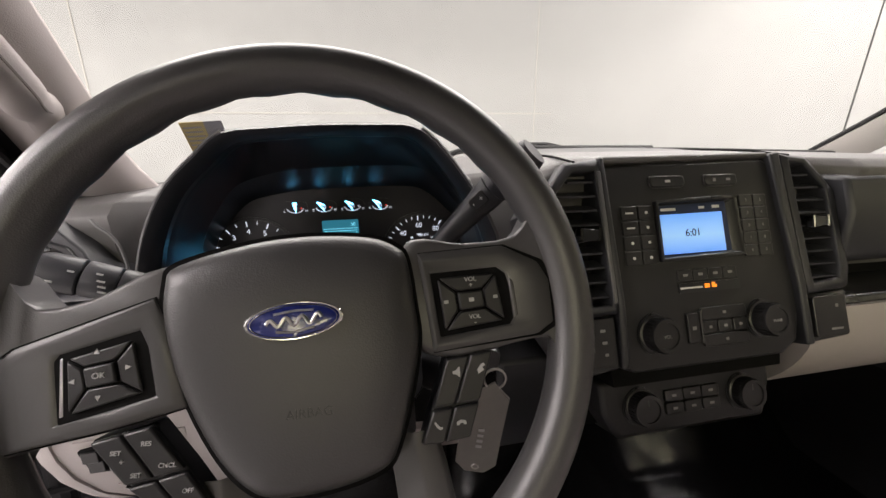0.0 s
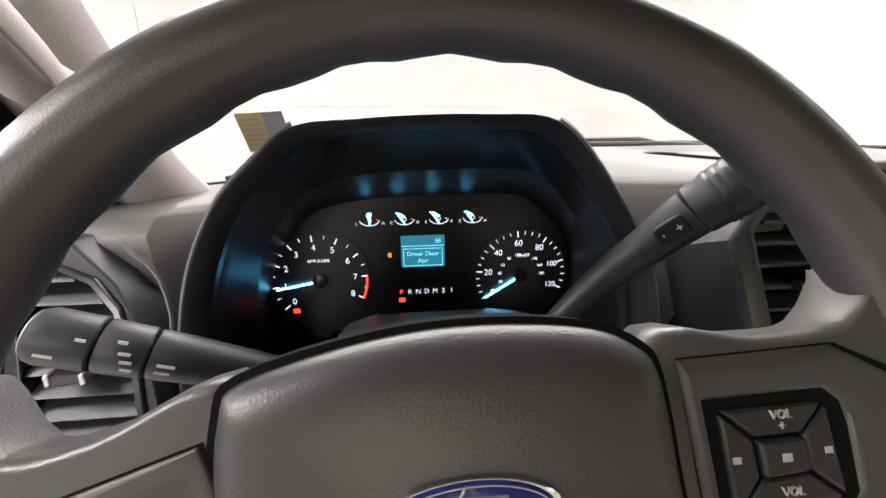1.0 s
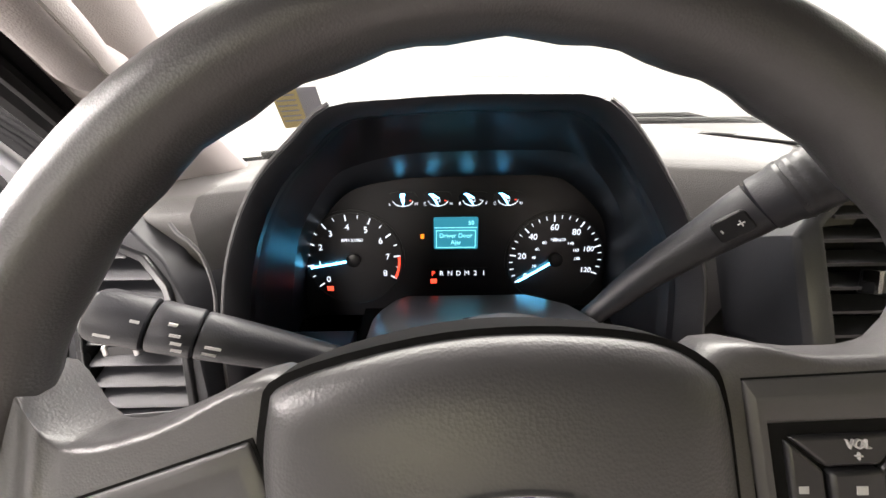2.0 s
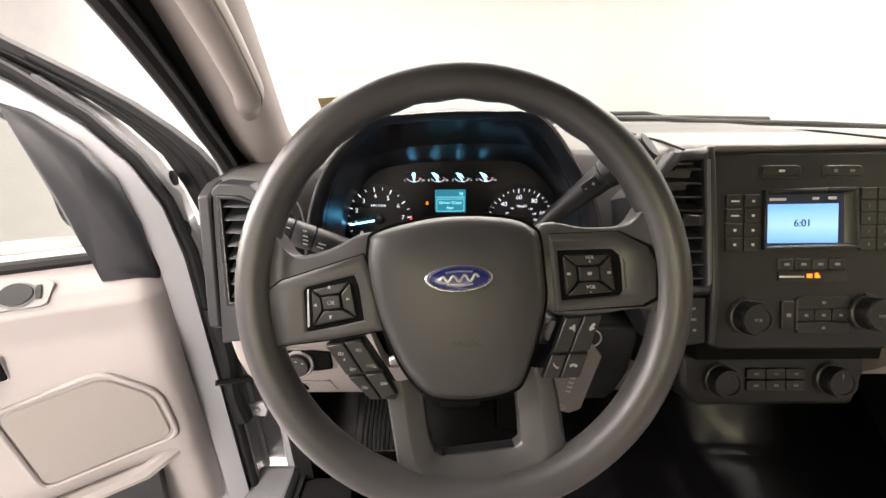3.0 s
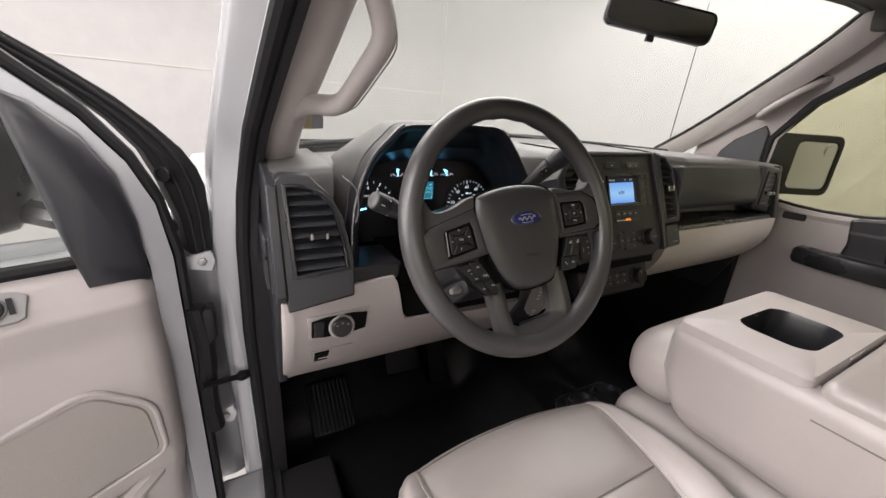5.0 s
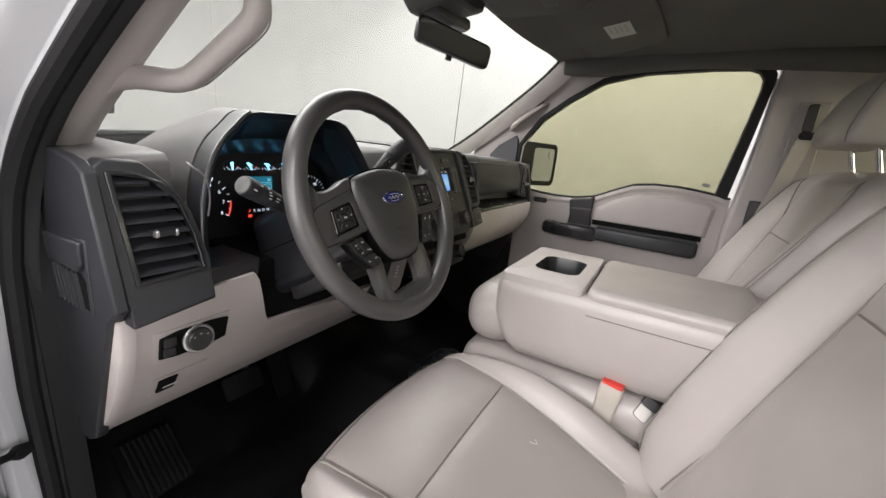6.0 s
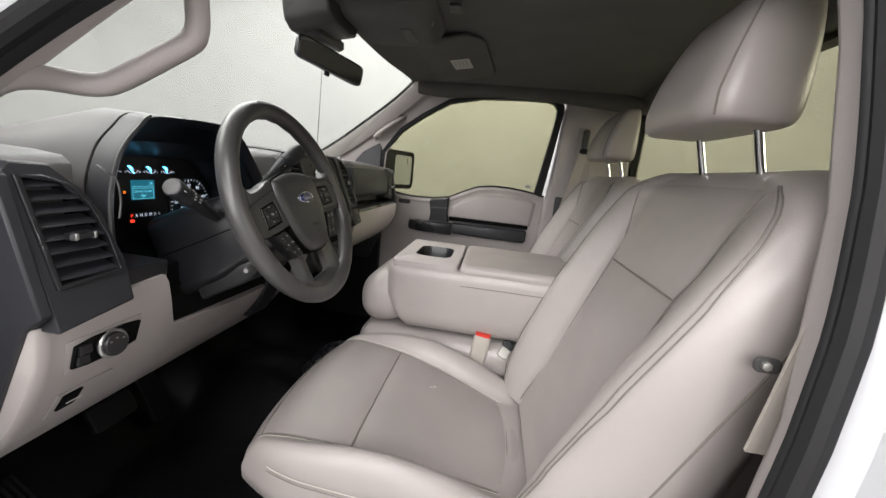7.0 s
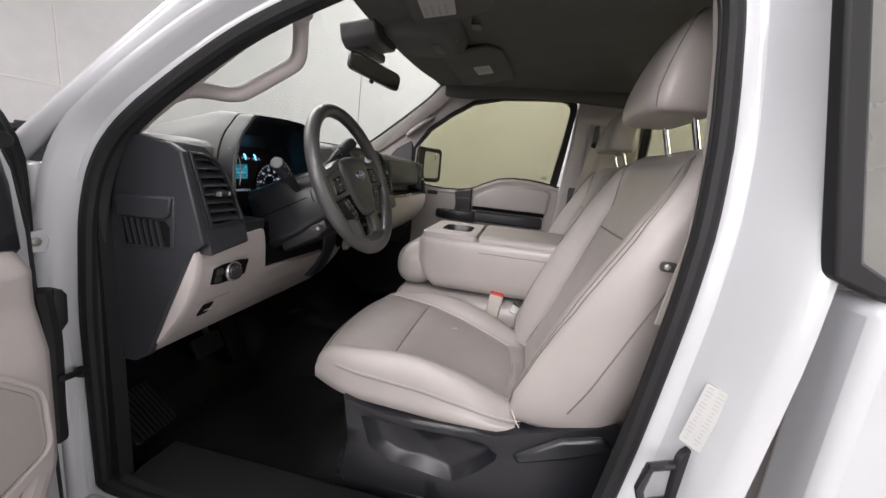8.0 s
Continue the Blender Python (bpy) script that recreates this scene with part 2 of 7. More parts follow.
def curve(points, steps=8):
    """A smooth line through points."""
    p = [Vector(q) for q in points]
    p = [2 * p[0] - p[1], *p, 2 * p[-1] - p[-2]]
    out = []
    for i in range(1, len(p) - 2):
        for s in range(steps):
            t = s / steps
            a, b, c, d = p[i - 1:i + 3]
            out.append(0.5 * (2 * b + (c - a) * t + (2 * a - 5 * b + 4 * c - d) * t * t + (3 * b - 3 * c + d - a) * t ** 3))
    out.append(p[-2])
    return out


def sheet(f, nu, nv, bm=None):
    """An open surface f(u, v) with u and v from 0 to 1."""
    bm = bm or bmesh.new()
    vs = [[bm.verts.new(f(i / nu, j / nv)) for j in range(nv + 1)] for i in range(nu + 1)]
    for i in range(nu):
        for j in range(nv):
            bm.faces.new((vs[i][j], vs[i + 1][j], vs[i + 1][j + 1], vs[i][j + 1]))
    return bm


def slab(f, nu, nv, thick):
    """The same with a thickness along its normals."""
    bm = sheet(f, nu, nv)
    bm.normal_update()
    old = list(bm.verts)
    twin = {v: bm.verts.new(v.co + v.normal * thick) for v in old}
    rim = [e for e in bm.edges if len(e.link_faces) == 1]
    for face in list(bm.faces):
        bm.faces.new([twin[v] for v in reversed(face.verts)])
    for e in rim:
        a, b = e.verts
        bm.faces.new((a, b, twin[b], twin[a]))
    return bm


def rounded(w, h, r, n=4, cx=0.0, cy=0.0):
    """Corners of a rounded rectangle, as x, y pairs."""
    out = []
    for sx, sy, a0 in ((1, 1, 0), (-1, 1, 90), (-1, -1, 180), (1, -1, 270)):
        for k in range(n + 1):
            a = radians(a0 + 90 * k / n)
            out.append((cx + sx * (w / 2 - r) + r * math.cos(a), cy + sy * (h / 2 - r) + r * math.sin(a)))
    return out


def lathe(profile, n=24, bm=None):
    """Turns (radius, height) about z."""
    return loft([[(r * math.cos(2 * math.pi * j / n), r * math.sin(2 * math.pi * j / n), z) for j in range(n)] for r, z in profile], bm=bm)


def letters(text, size, material, parent, m, name="lettering", label="", deep=0.0004):
    data = bpy.data.curves.new(name, "FONT")
    data.body, data.size, data.align_x, data.align_y, data.extrude = text, size, "CENTER", "CENTER", deep
    tmp = bpy.data.objects.new(name, data)
    scene.collection.objects.link(tmp)
    bpy.context.view_layer.update()
    me = bpy.data.meshes.new_from_object(tmp.evaluated_get(bpy.context.evaluated_depsgraph_get()))
    bpy.data.objects.remove(tmp)
    me.materials.clear()
    me.materials.append(material)
    ob = new(name, me)
    ob.parent = parent
    ob.matrix_local = m
    if label:
        ob["label"] = label
    return ob


CX = 0.04  # the truck's middle


def ring(points, n=48):
    """A smooth closed outline through points, evenly resampled."""
    p = [Vector((*q, 0)) if len(q) == 2 else Vector(q) for q in points]
    k, fine = len(p), []
    for i in range(k):
        a, b, c, d = p[i - 1], p[i], p[(i + 1) % k], p[(i + 2) % k]
        for s in range(8):
            t = s / 8
            fine.append(0.5 * (2 * b + (c - a) * t + (2 * a - 5 * b + 4 * c - d) * t * t + (3 * b - 3 * c + d - a) * t ** 3))
    step = len(fine) / n
    return [fine[int(i * step)] for i in range(n)]


def pillow(outline, levels, n=48):
    """A domed pad over an outline: levels of (scale, height)."""
    r = ring(outline, n)
    c = sum(r, Vector()) / n
    return loft([[c + (p - c) * s + Vector((0, 0, z)) for p in r] for s, z in levels])


def bezel(outer, inner, z0, z1):
    """A flat ring between two outlines of equal count."""
    def at(o, z):
        return [(x, y, z) for x, y in o]
    bm = loft([at(outer, z0), at(outer, z1), at(inner, z1), at(inner, z0), at(outer, z0)], cap=False)
    bmesh.ops.remove_doubles(bm, verts=bm.verts, dist=1e-6)
    return bm


def shrink(poly, k):
    cx, cy = sum(p[0] for p in poly) / len(poly), sum(p[1] for p in poly) / len(poly)
    return [(cx + (x - cx) * k, cy + (y - cy) * k) for x, y in poly]


def inset(poly, d):
    """A polygon drawn in by about d on all sides."""
    cx, cy = sum(p[0] for p in poly) / len(poly), sum(p[1] for p in poly) / len(poly)
    out = []
    for x, y in poly:
        v = Vector((x - cx, y - cy))
        w = v.normalized() * max(0.0, v.length - d * 1.3)
        out.append((cx + w.x, cy + w.y))
    return out


def bars(rows, z, t=0.0004):
    """Small flat bars (x, y, width, height) as one print."""
    bm = bmesh.new()
    for x, y, w, h in rows:
        box(x - w / 2, x + w / 2, y - h / 2, y + h / 2, z, z + t, bm)
    return bm


def marks(name, rows, z, material, parent, label=""):
    """Flat printed bars, each a part of its own."""
    for row in rows:
        part(name, bars([row], z), material, parent, label)


def polar(poly, c, n=64):
    """A star-shaped outline resampled by angle about c."""
    out = []
    for k in range(n):
        a = 2 * math.pi * k / n
        d, best = Vector((math.cos(a), math.sin(a))), 0.0
        for p, q in zip(poly, poly[1:] + poly[:1]):
            e, w = Vector(q) - Vector(p), Vector(p) - Vector(c)
            den = d.x * e.y - d.y * e.x
            if abs(den) > 1e-9:
                r, t = (w.x * e.y - w.y * e.x) / den, (w.x * d.y - w.y * d.x) / den
                if r > 0 and -1e-6 <= t <= 1 + 1e-6:
                    best = max(best, r)
        out.append((c[0] + d.x * best, c[1] + d.y * best))
    return out


# ---- the booth ----
tagged(part("floor", box(-5.2, 5.2, -6.2, 5.0, -0.16, -0.10), BOOTH_FLOOR), "smooth pale grey painted booth floor", "floor", kind="structure")
tagged(part("wall_north", box(-5.2, 5.2, 3.4, 3.5, -0.10, 3.8), WHITE_WALL), "white painted panel wall with thin joints", "wall", kind="structure")
tagged(part("wall_east", box(3.2, 3.3, -6.2, 3.4, -0.10, 3.8), WHITE_WALL), "white painted side wall of the booth", "wall", kind="structure")
tagged(part("wall_west", box(-5.2, -5.1, -6.2, 3.4, -0.10, 3.8), WHITE_WALL), "white painted side wall of the booth", "wall", kind="structure")
# unseen wall, made grey so black plastics reflect less white
tagged(part("wall_south", box(-5.1, 3.2, -6.2, -6.1, -0.10, 3.8), GREY_WALL), "unseen grey rear wall added to keep reflections dark", "wall", kind="structure")
for name, sx in (("wall_cove_east", 1), ("wall_cove_west", -1)):
    x1 = 3.2 if sx > 0 else -5.1
    rows = [[(x1 - sx * (1.9 - 1.9 * math.cos(a)), 3.4 - (1.9 - 1.9 * math.sin(a)), z) for z in (-0.10, 3.8)] for a in np.linspace(0, math.pi / 2, 25)]
    tagged(part(name, loft(rows, close=False, cap=False), WHITE_WALL, angle=60), "white curved corner of the booth wall", "wall", kind="structure")
tagged(part("ceiling", box(-5.2, 3.3, -6.2, 3.5, 3.8, 3.86), WHITE_WALL), "white painted booth ceiling", "ceiling", kind="structure")


# ---- steering wheel ----
def steering_wheel():
    ob = thing("steering_wheel", "black grained urethane steering wheel with blue oval badge", "steering wheel", at=pose(-0.379, 0.014, 1.208, 90 - 22.4, 0, 0))
    rings = []
    for i in range(96):
        a = 2 * math.pi * i / 96
        top = max(0.0, math.sin(a)) ** 0.5
        ring_ = []
        for j in range(16):
            b = 2 * math.pi * j / 16
            r = 0.0155
            inner = max(0.0, -math.cos(b)) * max(0.0, -math.sin(b) + 0.35)
            r *= 1 + 0.09 * inner * top * math.cos(26 * a)
            rad = 0.1785 + r * 1.02 * math.cos(b)
            ring_.append((rad * math.cos(a) - 0.004, rad * math.sin(a), r * 1.08 * math.sin(b)))
        rings.append(ring_)
    rings.append(rings[0])
    bm = loft(rings, cap=False)
    bmesh.ops.remove_doubles(bm, verts=bm.verts, dist=1e-6)
    part("rim", bm, RIM, ob, angle=80)
    # arms that run from the hub into the rim
    part("spoke", pillow([(-0.080, 0.046), (-0.12, 0.032), (-0.150, 0.028), (-0.171, 0.050), (-0.180, 0.0), (-0.172, -0.066), (-0.160, -0.052), (-0.120, -0.046), (-0.075, -0.036), (-0.06, 0.0)], [(0.95, -0.020), (1.0, -0.014), (1.0, 0.0), (0.97, 0.005), (0.9, 0.006)]), RIM, ob, angle=60)
    part("spoke", pillow([(0.060, 0.052), (0.10, 0.050), (0.138, 0.054), (0.164, 0.082), (0.181, 0.03), (0.172, -0.056), (0.160, -0.026), (0.146, -0.020), (0.08, -0.026), (0.05, 0.0)], [(0.95, -0.020), (1.0, -0.014), (1.0, 0.0), (0.97, 0.005), (0.9, 0.006)]), RIM, ob, angle=60)
    # airbag cover
    hub = part("airbag_cover", pillow([(-0.085, 0.036), (-0.078, 0.047), (-0.037, 0.058), (0.0, 0.061), (0.037, 0.058), (0.055, 0.050), (0.061, 0.040), (0.064, 0.010), (0.065, -0.012), (0.059, -0.041), (0.048, -0.074), (0.037, -0.088), (0.005, -0.095), (-0.027, -0.094), (-0.044, -0.084), (-0.060, -0.062), (-0.076, -0.026), (-0.085, 0.011)],
                                      [(0.97, -0.03), (1.0, -0.006), (0.998, 0.0015), (0.990, 0.0050), (0.974, 0.0084), (0.95, 0.0112), (0.91, 0.0138), (0.84, 0.0160), (0.72, 0.0178), (0.52, 0.0190), (0.3, 0.0196), (0.1, 0.0198)], 72), HUB, ob, angle=80)
    # black outline painted as the shade in the gap round the cover
    part("cover_gap_shade", pillow([(-0.0862, 0.036), (-0.079, 0.0482), (-0.037, 0.0592), (0.0, 0.0622), (0.037, 0.0592), (0.056, 0.051), (0.0622, 0.040), (0.0652, 0.010), (0.0662, -0.012), (0.0602, -0.041), (0.0492, -0.0745), (0.0375, -0.0892), (0.005, -0.0962), (-0.0275, -0.0952), (-0.0452, -0.0848), (-0.0612, -0.0625), (-0.0772, -0.026), (-0.0862, 0.011)], [(0.97, -0.03), (1.0, -0.008), (1.0, 0.0062), (0.985, 0.0063)], 72), SHADOW, ob, angle=60)
    oval = [(0.0275 * math.cos(a), 0.0108 * math.sin(a)) for a in np.linspace(0, 2 * math.pi, 40, endpoint=False)]
    badge = part("badge", loft([[(x * s - 0.009, y * s + 0.008 + 0.035 * x * s, z) for x, y in oval] for s, z in ((1.0, 0.0170), (1.0, 0.0210), (0.97, 0.0217), (0.90, 0.0217))]), CHROME, hub, "chrome-rimmed oval badge")
    part("enamel", loft([[(x * s - 0.009, y * s + 0.008 + 0.035 * x * s, z) for x, y in oval] for s, z in ((0.925, 0.0210), (0.925, 0.0221), (0.88, 0.0225), (0.5, 0.0228))]), BLUE, badge, "dark blue enamel field")
    wave = [(-0.0245 + 0.0310 * t, 0.0070 + 0.0022 * t + (0.0018 + 0.0010 * t) * math.sin(2 * math.pi * 3.5 * t), 0.0229) for t in np.linspace(0, 1, 57)]
    part("scroll", tube(wave, 0.0011, 6), SILVER, badge, "plain silver wave line")
    part("scroll", tube(curve([(-0.0200, 0.0125, 0.0227), (-0.009, 0.0138, 0.0228), (0.0020, 0.0136, 0.0227)], 6), 0.0007, 6), SILVER, badge)
    part("scroll", tube(curve([(-0.0190, 0.0025, 0.0227), (-0.009, 0.0018, 0.0228), (0.0020, 0.0038, 0.0227)], 6), 0.0007, 6), SILVER, badge)
    part("inner_line", tube([(0.875 * x - 0.009, 0.84 * y + 0.008 + 0.035 * 0.875 * x, 0.0226) for x, y in oval], 0.00035, 5, True), CHROME, badge)
    letters("AIRBAG", 0.0075, SATIN, hub, Matrix.Translation((-0.003, -0.045, 0.0192)), label="embossed dark lettering")
    marks("emboss", [(-0.003, -0.058, 0.011, 0.0012), (0.001, -0.0605, 0.004, 0.004)], 0.0186, GUN, hub)

    def pad(outline, core, marks, name):
        side = part(name, prism(outline, "z", -0.004, 0.0062), SATIN, ob, bevel=0.0012)
        o, c = inset(outline4(outline), 0.0016), core
        for k in range(4):
            q = [o[k], o[(k + 1) % 4], c[(k + 1) % 4], c[k]]
            part("button", prism(shrink(q, 0.93), "z", 0.004, 0.0085), BUTTON, side, bevel=0.0012)
        part("button", prism(shrink(c, 0.94), "z", 0.004, 0.0098), BUTTON, side, bevel=0.0012)
        for text, x, y, size in marks:
            letters(text, size, WHEEL_PRINT, side, Matrix.Translation((x, y, 0.0090 if text != "OK" else 0.0101)), "print")
        return side

    def outline4(o):
        return [o[i] for i in (0, 1, 2, 3)]

    # bright bezels of the two spokes
    left = [(-0.170, -0.003), (-0.158, 0.006), (-0.089, 0.028), (-0.081, 0.009), (-0.072, -0.036), (-0.112, -0.043), (-0.162, -0.049)]
    def frame_ring(outer, inner):
        def mid(a, b, k):
            return [(p[0] + (q[0] - p[0]) * k, p[1] + (q[1] - p[1]) * k) for p, q in zip(a, b)]
        bm = loft([[(x, y, z) for x, y in o] for o, z in ((outer, -0.004), (outer, 0.0066), (mid(outer, inner, 0.05), 0.0072), (mid(outer, inner, 0.34), 0.0084), (mid(outer, inner, 0.44), 0.0085), (mid(outer, inner, 0.90), 0.0074), (inner, 0.0062), (mid(outer, inner, 1.12), 0.0024), (mid(outer, inner, 1.2), -0.001))], cap=False)
        return bm
    right = [(0.067, 0.044), (0.126, 0.046), (0.151, 0.033), (0.158, 0.020), (0.158, -0.009), (0.146, -0.016), (0.073, -0.021)]
    well = [(0.067, 0.0445), (0.1275, 0.0468), (0.1545, 0.0345), (0.1625, 0.021), (0.1625, -0.011), (0.1485, -0.0175), (0.073, -0.0215)]
    # black outlines for the shade in the gaps round both bezels
    for o in (inset(left, -0.0009), well):
        part("gap_shade", prism(o, "z", 0.0, 0.0064), SHADOW, ob)
    part("trim", frame_ring(left, [(-0.1385, -0.003), (-0.136, 0.0005), (-0.0965, 0.0100), (-0.0925, 0.000), (-0.0885, -0.0275), (-0.112, -0.0325), (-0.1355, -0.0370)]), GUN, ob, "satin gunmetal bezel", bevel=0.0008)
    part("trim_panel", prism([(-0.1415, -0.003), (-0.138, 0.001), (-0.096, 0.0135), (-0.088, 0.002), (-0.083, -0.030), (-0.112, -0.037), (-0.139, -0.041)], "z", -0.002, 0.0025), SATIN, ob)
    part("trim", frame_ring(right, [(0.0745, 0.0300), (0.1205, 0.0312), (0.1262, 0.0265), (0.1280, 0.018), (0.1290, -0.004), (0.1262, -0.0078), (0.0782, -0.0118)]), GUN, ob, "satin gunmetal bezel", bevel=0.0008)
    part("bright_edge", prism([(0.1285, 0.0235), (0.1320, 0.0215), (0.1332, -0.002), (0.1300, -0.004)], "z", 0.002, 0.0076), ARM, ob, "brushed silver edge strip", bevel=0.001)
    part("bright_edge", prism([(-0.1365, -0.002), (-0.1345, -0.0005), (-0.1335, -0.033), (-0.1360, -0.034)], "z", 0.002, 0.0066), SILVER, ob, "brushed silver edge strip", bevel=0.0008)
    part("trim_panel", prism([(0.072, 0.034), (0.121, 0.037), (0.134, 0.026), (0.139, 0.018), (0.138, -0.004), (0.130, -0.010), (0.076, -0.014)], "z", -0.002, 0.0025), SATIN, ob)
    lp = [(-0.134, -0.001), (-0.098, 0.007), (-0.092, -0.026), (-0.132, -0.034)]
    pad(lp, [(-0.124, -0.0075), (-0.108, -0.0055), (-0.106, -0.0175), (-0.122, -0.0190)], [("OK", -0.115, -0.0125, 0.0046)], "menu_pad")
    rp = [(0.077, 0.028), (0.121, 0.029), (0.125, -0.006), (0.080, -0.010)]
    pad(rp, [(0.091, 0.0165), (0.109, 0.0170), (0.110, 0.0050), (0.092, 0.0040)], [("VOL", 0.101, 0.0243, 0.0042), ("+", 0.101, 0.0205, 0.0048), ("VOL", 0.102, -0.0005, 0.0042), ("-", 0.102, -0.0042, 0.0048)], "volume_pad")
    for cx, cy, a in ((-0.117, 0.0005, 90), (-0.116, -0.0245, 270), (-0.1285, -0.0145, 180), (-0.1015, -0.0095, 0)):
        part("arrow_print", prism([(cx + 0.0018 * math.cos(radians(a + d)), cy + 0.0018 * math.sin(radians(a + d))) for d in (0, 130, 230)], "z", 0.0084, 0.0090), WHEEL_PRINT, ob)
    for x, y, w, h, z in ((0.0835, 0.0105, 0.003, 0.0022, 0.0083), (0.1175, 0.0115, 0.003, 0.0022, 0.0083), (0.1005, 0.0108, 0.0034, 0.0026, 0.0097)):
        part("skip_print", bars([(x, y, w, h)], z), WHEEL_PRINT, ob)

    def strip(quads, name, marks):
        base = part(name, prism(quads[0], "z", -0.012, 0.004), SATIN, ob, bevel=0.0015)
        for q in quads[1:]:
            part("button", prism(shrink(q, 0.94), "z", 0.0, 0.0075), BUTTON, base, bevel=0.0014)
        for text, x, y, size, turn in marks:
            letters(text, size, WHEEL_PRINT, base, Matrix.Translation((x, y, 0.0078)) @ Matrix.Rotation(radians(turn), 4, "Z"), "print")

    a, b, c = (-0.122, -0.048), (-0.106, -0.0455), (-0.091, -0.043)
    d, e, f = (-0.103, -0.0745), (-0.0885, -0.0725), (-0.0725, -0.0700)
    g, h, i = (-0.083, -0.0945), (-0.0725, -0.0945), (-0.0600, -0.0900)
    strip([[a, c, f, i, (-0.0625, -0.0955), g, d], [a, b, e, d], [b, c, f, e], [d, e, h, g], [e, f, i, h]], "cruise_pad",
          [("SET", -0.1075, -0.0555, 0.0034, -5), ("+", -0.1045, -0.0605, 0.0045, 0), ("RES", -0.0925, -0.0525, 0.0034, -5), ("SET", -0.0975, -0.0685, 0.0034, -5), ("CNCL", -0.0820, -0.0655, 0.0034, -5), ("ON", -0.0875, -0.0835, 0.0034, -5), ("OFF", -0.0715, -0.0805, 0.0034, -5)])
    a, b, c = (0.081, -0.0255), (0.097, -0.0240), (0.113, -0.0225)
    d, e, f = (0.0690, -0.0565), (0.0835, -0.0560), (0.1010, -0.0550)
    g, h, i = (0.0605, -0.0775), (0.0750, -0.0780), (0.0925, -0.0770)
    strip([[a, c, f, i, h, g, d], [a, b, e, d], [b, c, f, e], [d, e, h, g], [e, f, i, h]], "phone_pad", [])
    for outline in ([(0.0840, -0.034), (0.0858, -0.034), (0.0880, -0.0318), (0.0888, -0.0318), (0.0888, -0.0380), (0.0880, -0.0380), (0.0858, -0.036), (0.0840, -0.036)],
                    [(0.1005, -0.0350), (0.1030, -0.0318), (0.1050, -0.0310), (0.1060, -0.0325), (0.1040, -0.0335), (0.1050, -0.0355), (0.1030, -0.0365), (0.1010, -0.0375)],
                    [(0.0695, -0.0645), (0.0705, -0.0638), (0.0715, -0.0655), (0.0735, -0.0675), (0.0748, -0.0672), (0.0745, -0.0685), (0.0730, -0.0690), (0.0705, -0.0668)],
                    [(0.0840, -0.0655), (0.0870, -0.0645), (0.0900, -0.0655), (0.0902, -0.0675), (0.0885, -0.0675), (0.0880, -0.0665), (0.0860, -0.0665), (0.0855, -0.0675), (0.0838, -0.0675)]):
        part("phone_print", prism(outline, "z", 0.0072, 0.0080), WHEEL_PRINT, ob)
    # two-faceted lower frame: both arms and the bridge between them
    outer = [(-0.074, -0.080), (-0.070, -0.105), (-0.066, -0.130), (-0.062, -0.155), (-0.046, -0.176), (-0.010, -0.182), (0.040, -0.178), (0.076, -0.164), (0.086, -0.146), (0.082, -0.120), (0.078, -0.095), (0.072, -0.070)]
    inner_ = [(-0.042, -0.080), (-0.039, -0.105), (-0.036, -0.128), (-0.031, -0.146), (-0.024, -0.150), (-0.006, -0.149), (0.020, -0.146), (0.040, -0.143), (0.046, -0.138), (0.045, -0.120), (0.043, -0.100), (0.040, -0.070)]
    def between(k, z):
        return [(p[0] + (q[0] - p[0]) * k, p[1] + (q[1] - p[1]) * k, z) for p, q in zip(outer, inner_)]
    bm = loft([between(0, -0.020), between(0, -0.006), between(0.10, -0.0005), between(0.46, 0.0020), between(0.54, 0.0014), between(0.92, -0.0085), between(1.0, -0.0105), between(1.0, -0.024)], close=False)
    part("lower_frame", bm, ARM, ob, "satin gunmetal lower spoke frame", bevel=0.0012)
    part("lower_bridge_back", prism([(-0.060, -0.150), (-0.026, -0.150), (0.044, -0.142), (0.080, -0.150), (0.070, -0.168), (0.0, -0.180), (-0.046, -0.174)], "z", -0.024, -0.011), SATIN, ob)
    part("boss", lathe([(0.052, -0.06), (0.055, -0.03), (0.06, -0.008)], 28), SATIN, ob)
    return ob


steering_wheel()


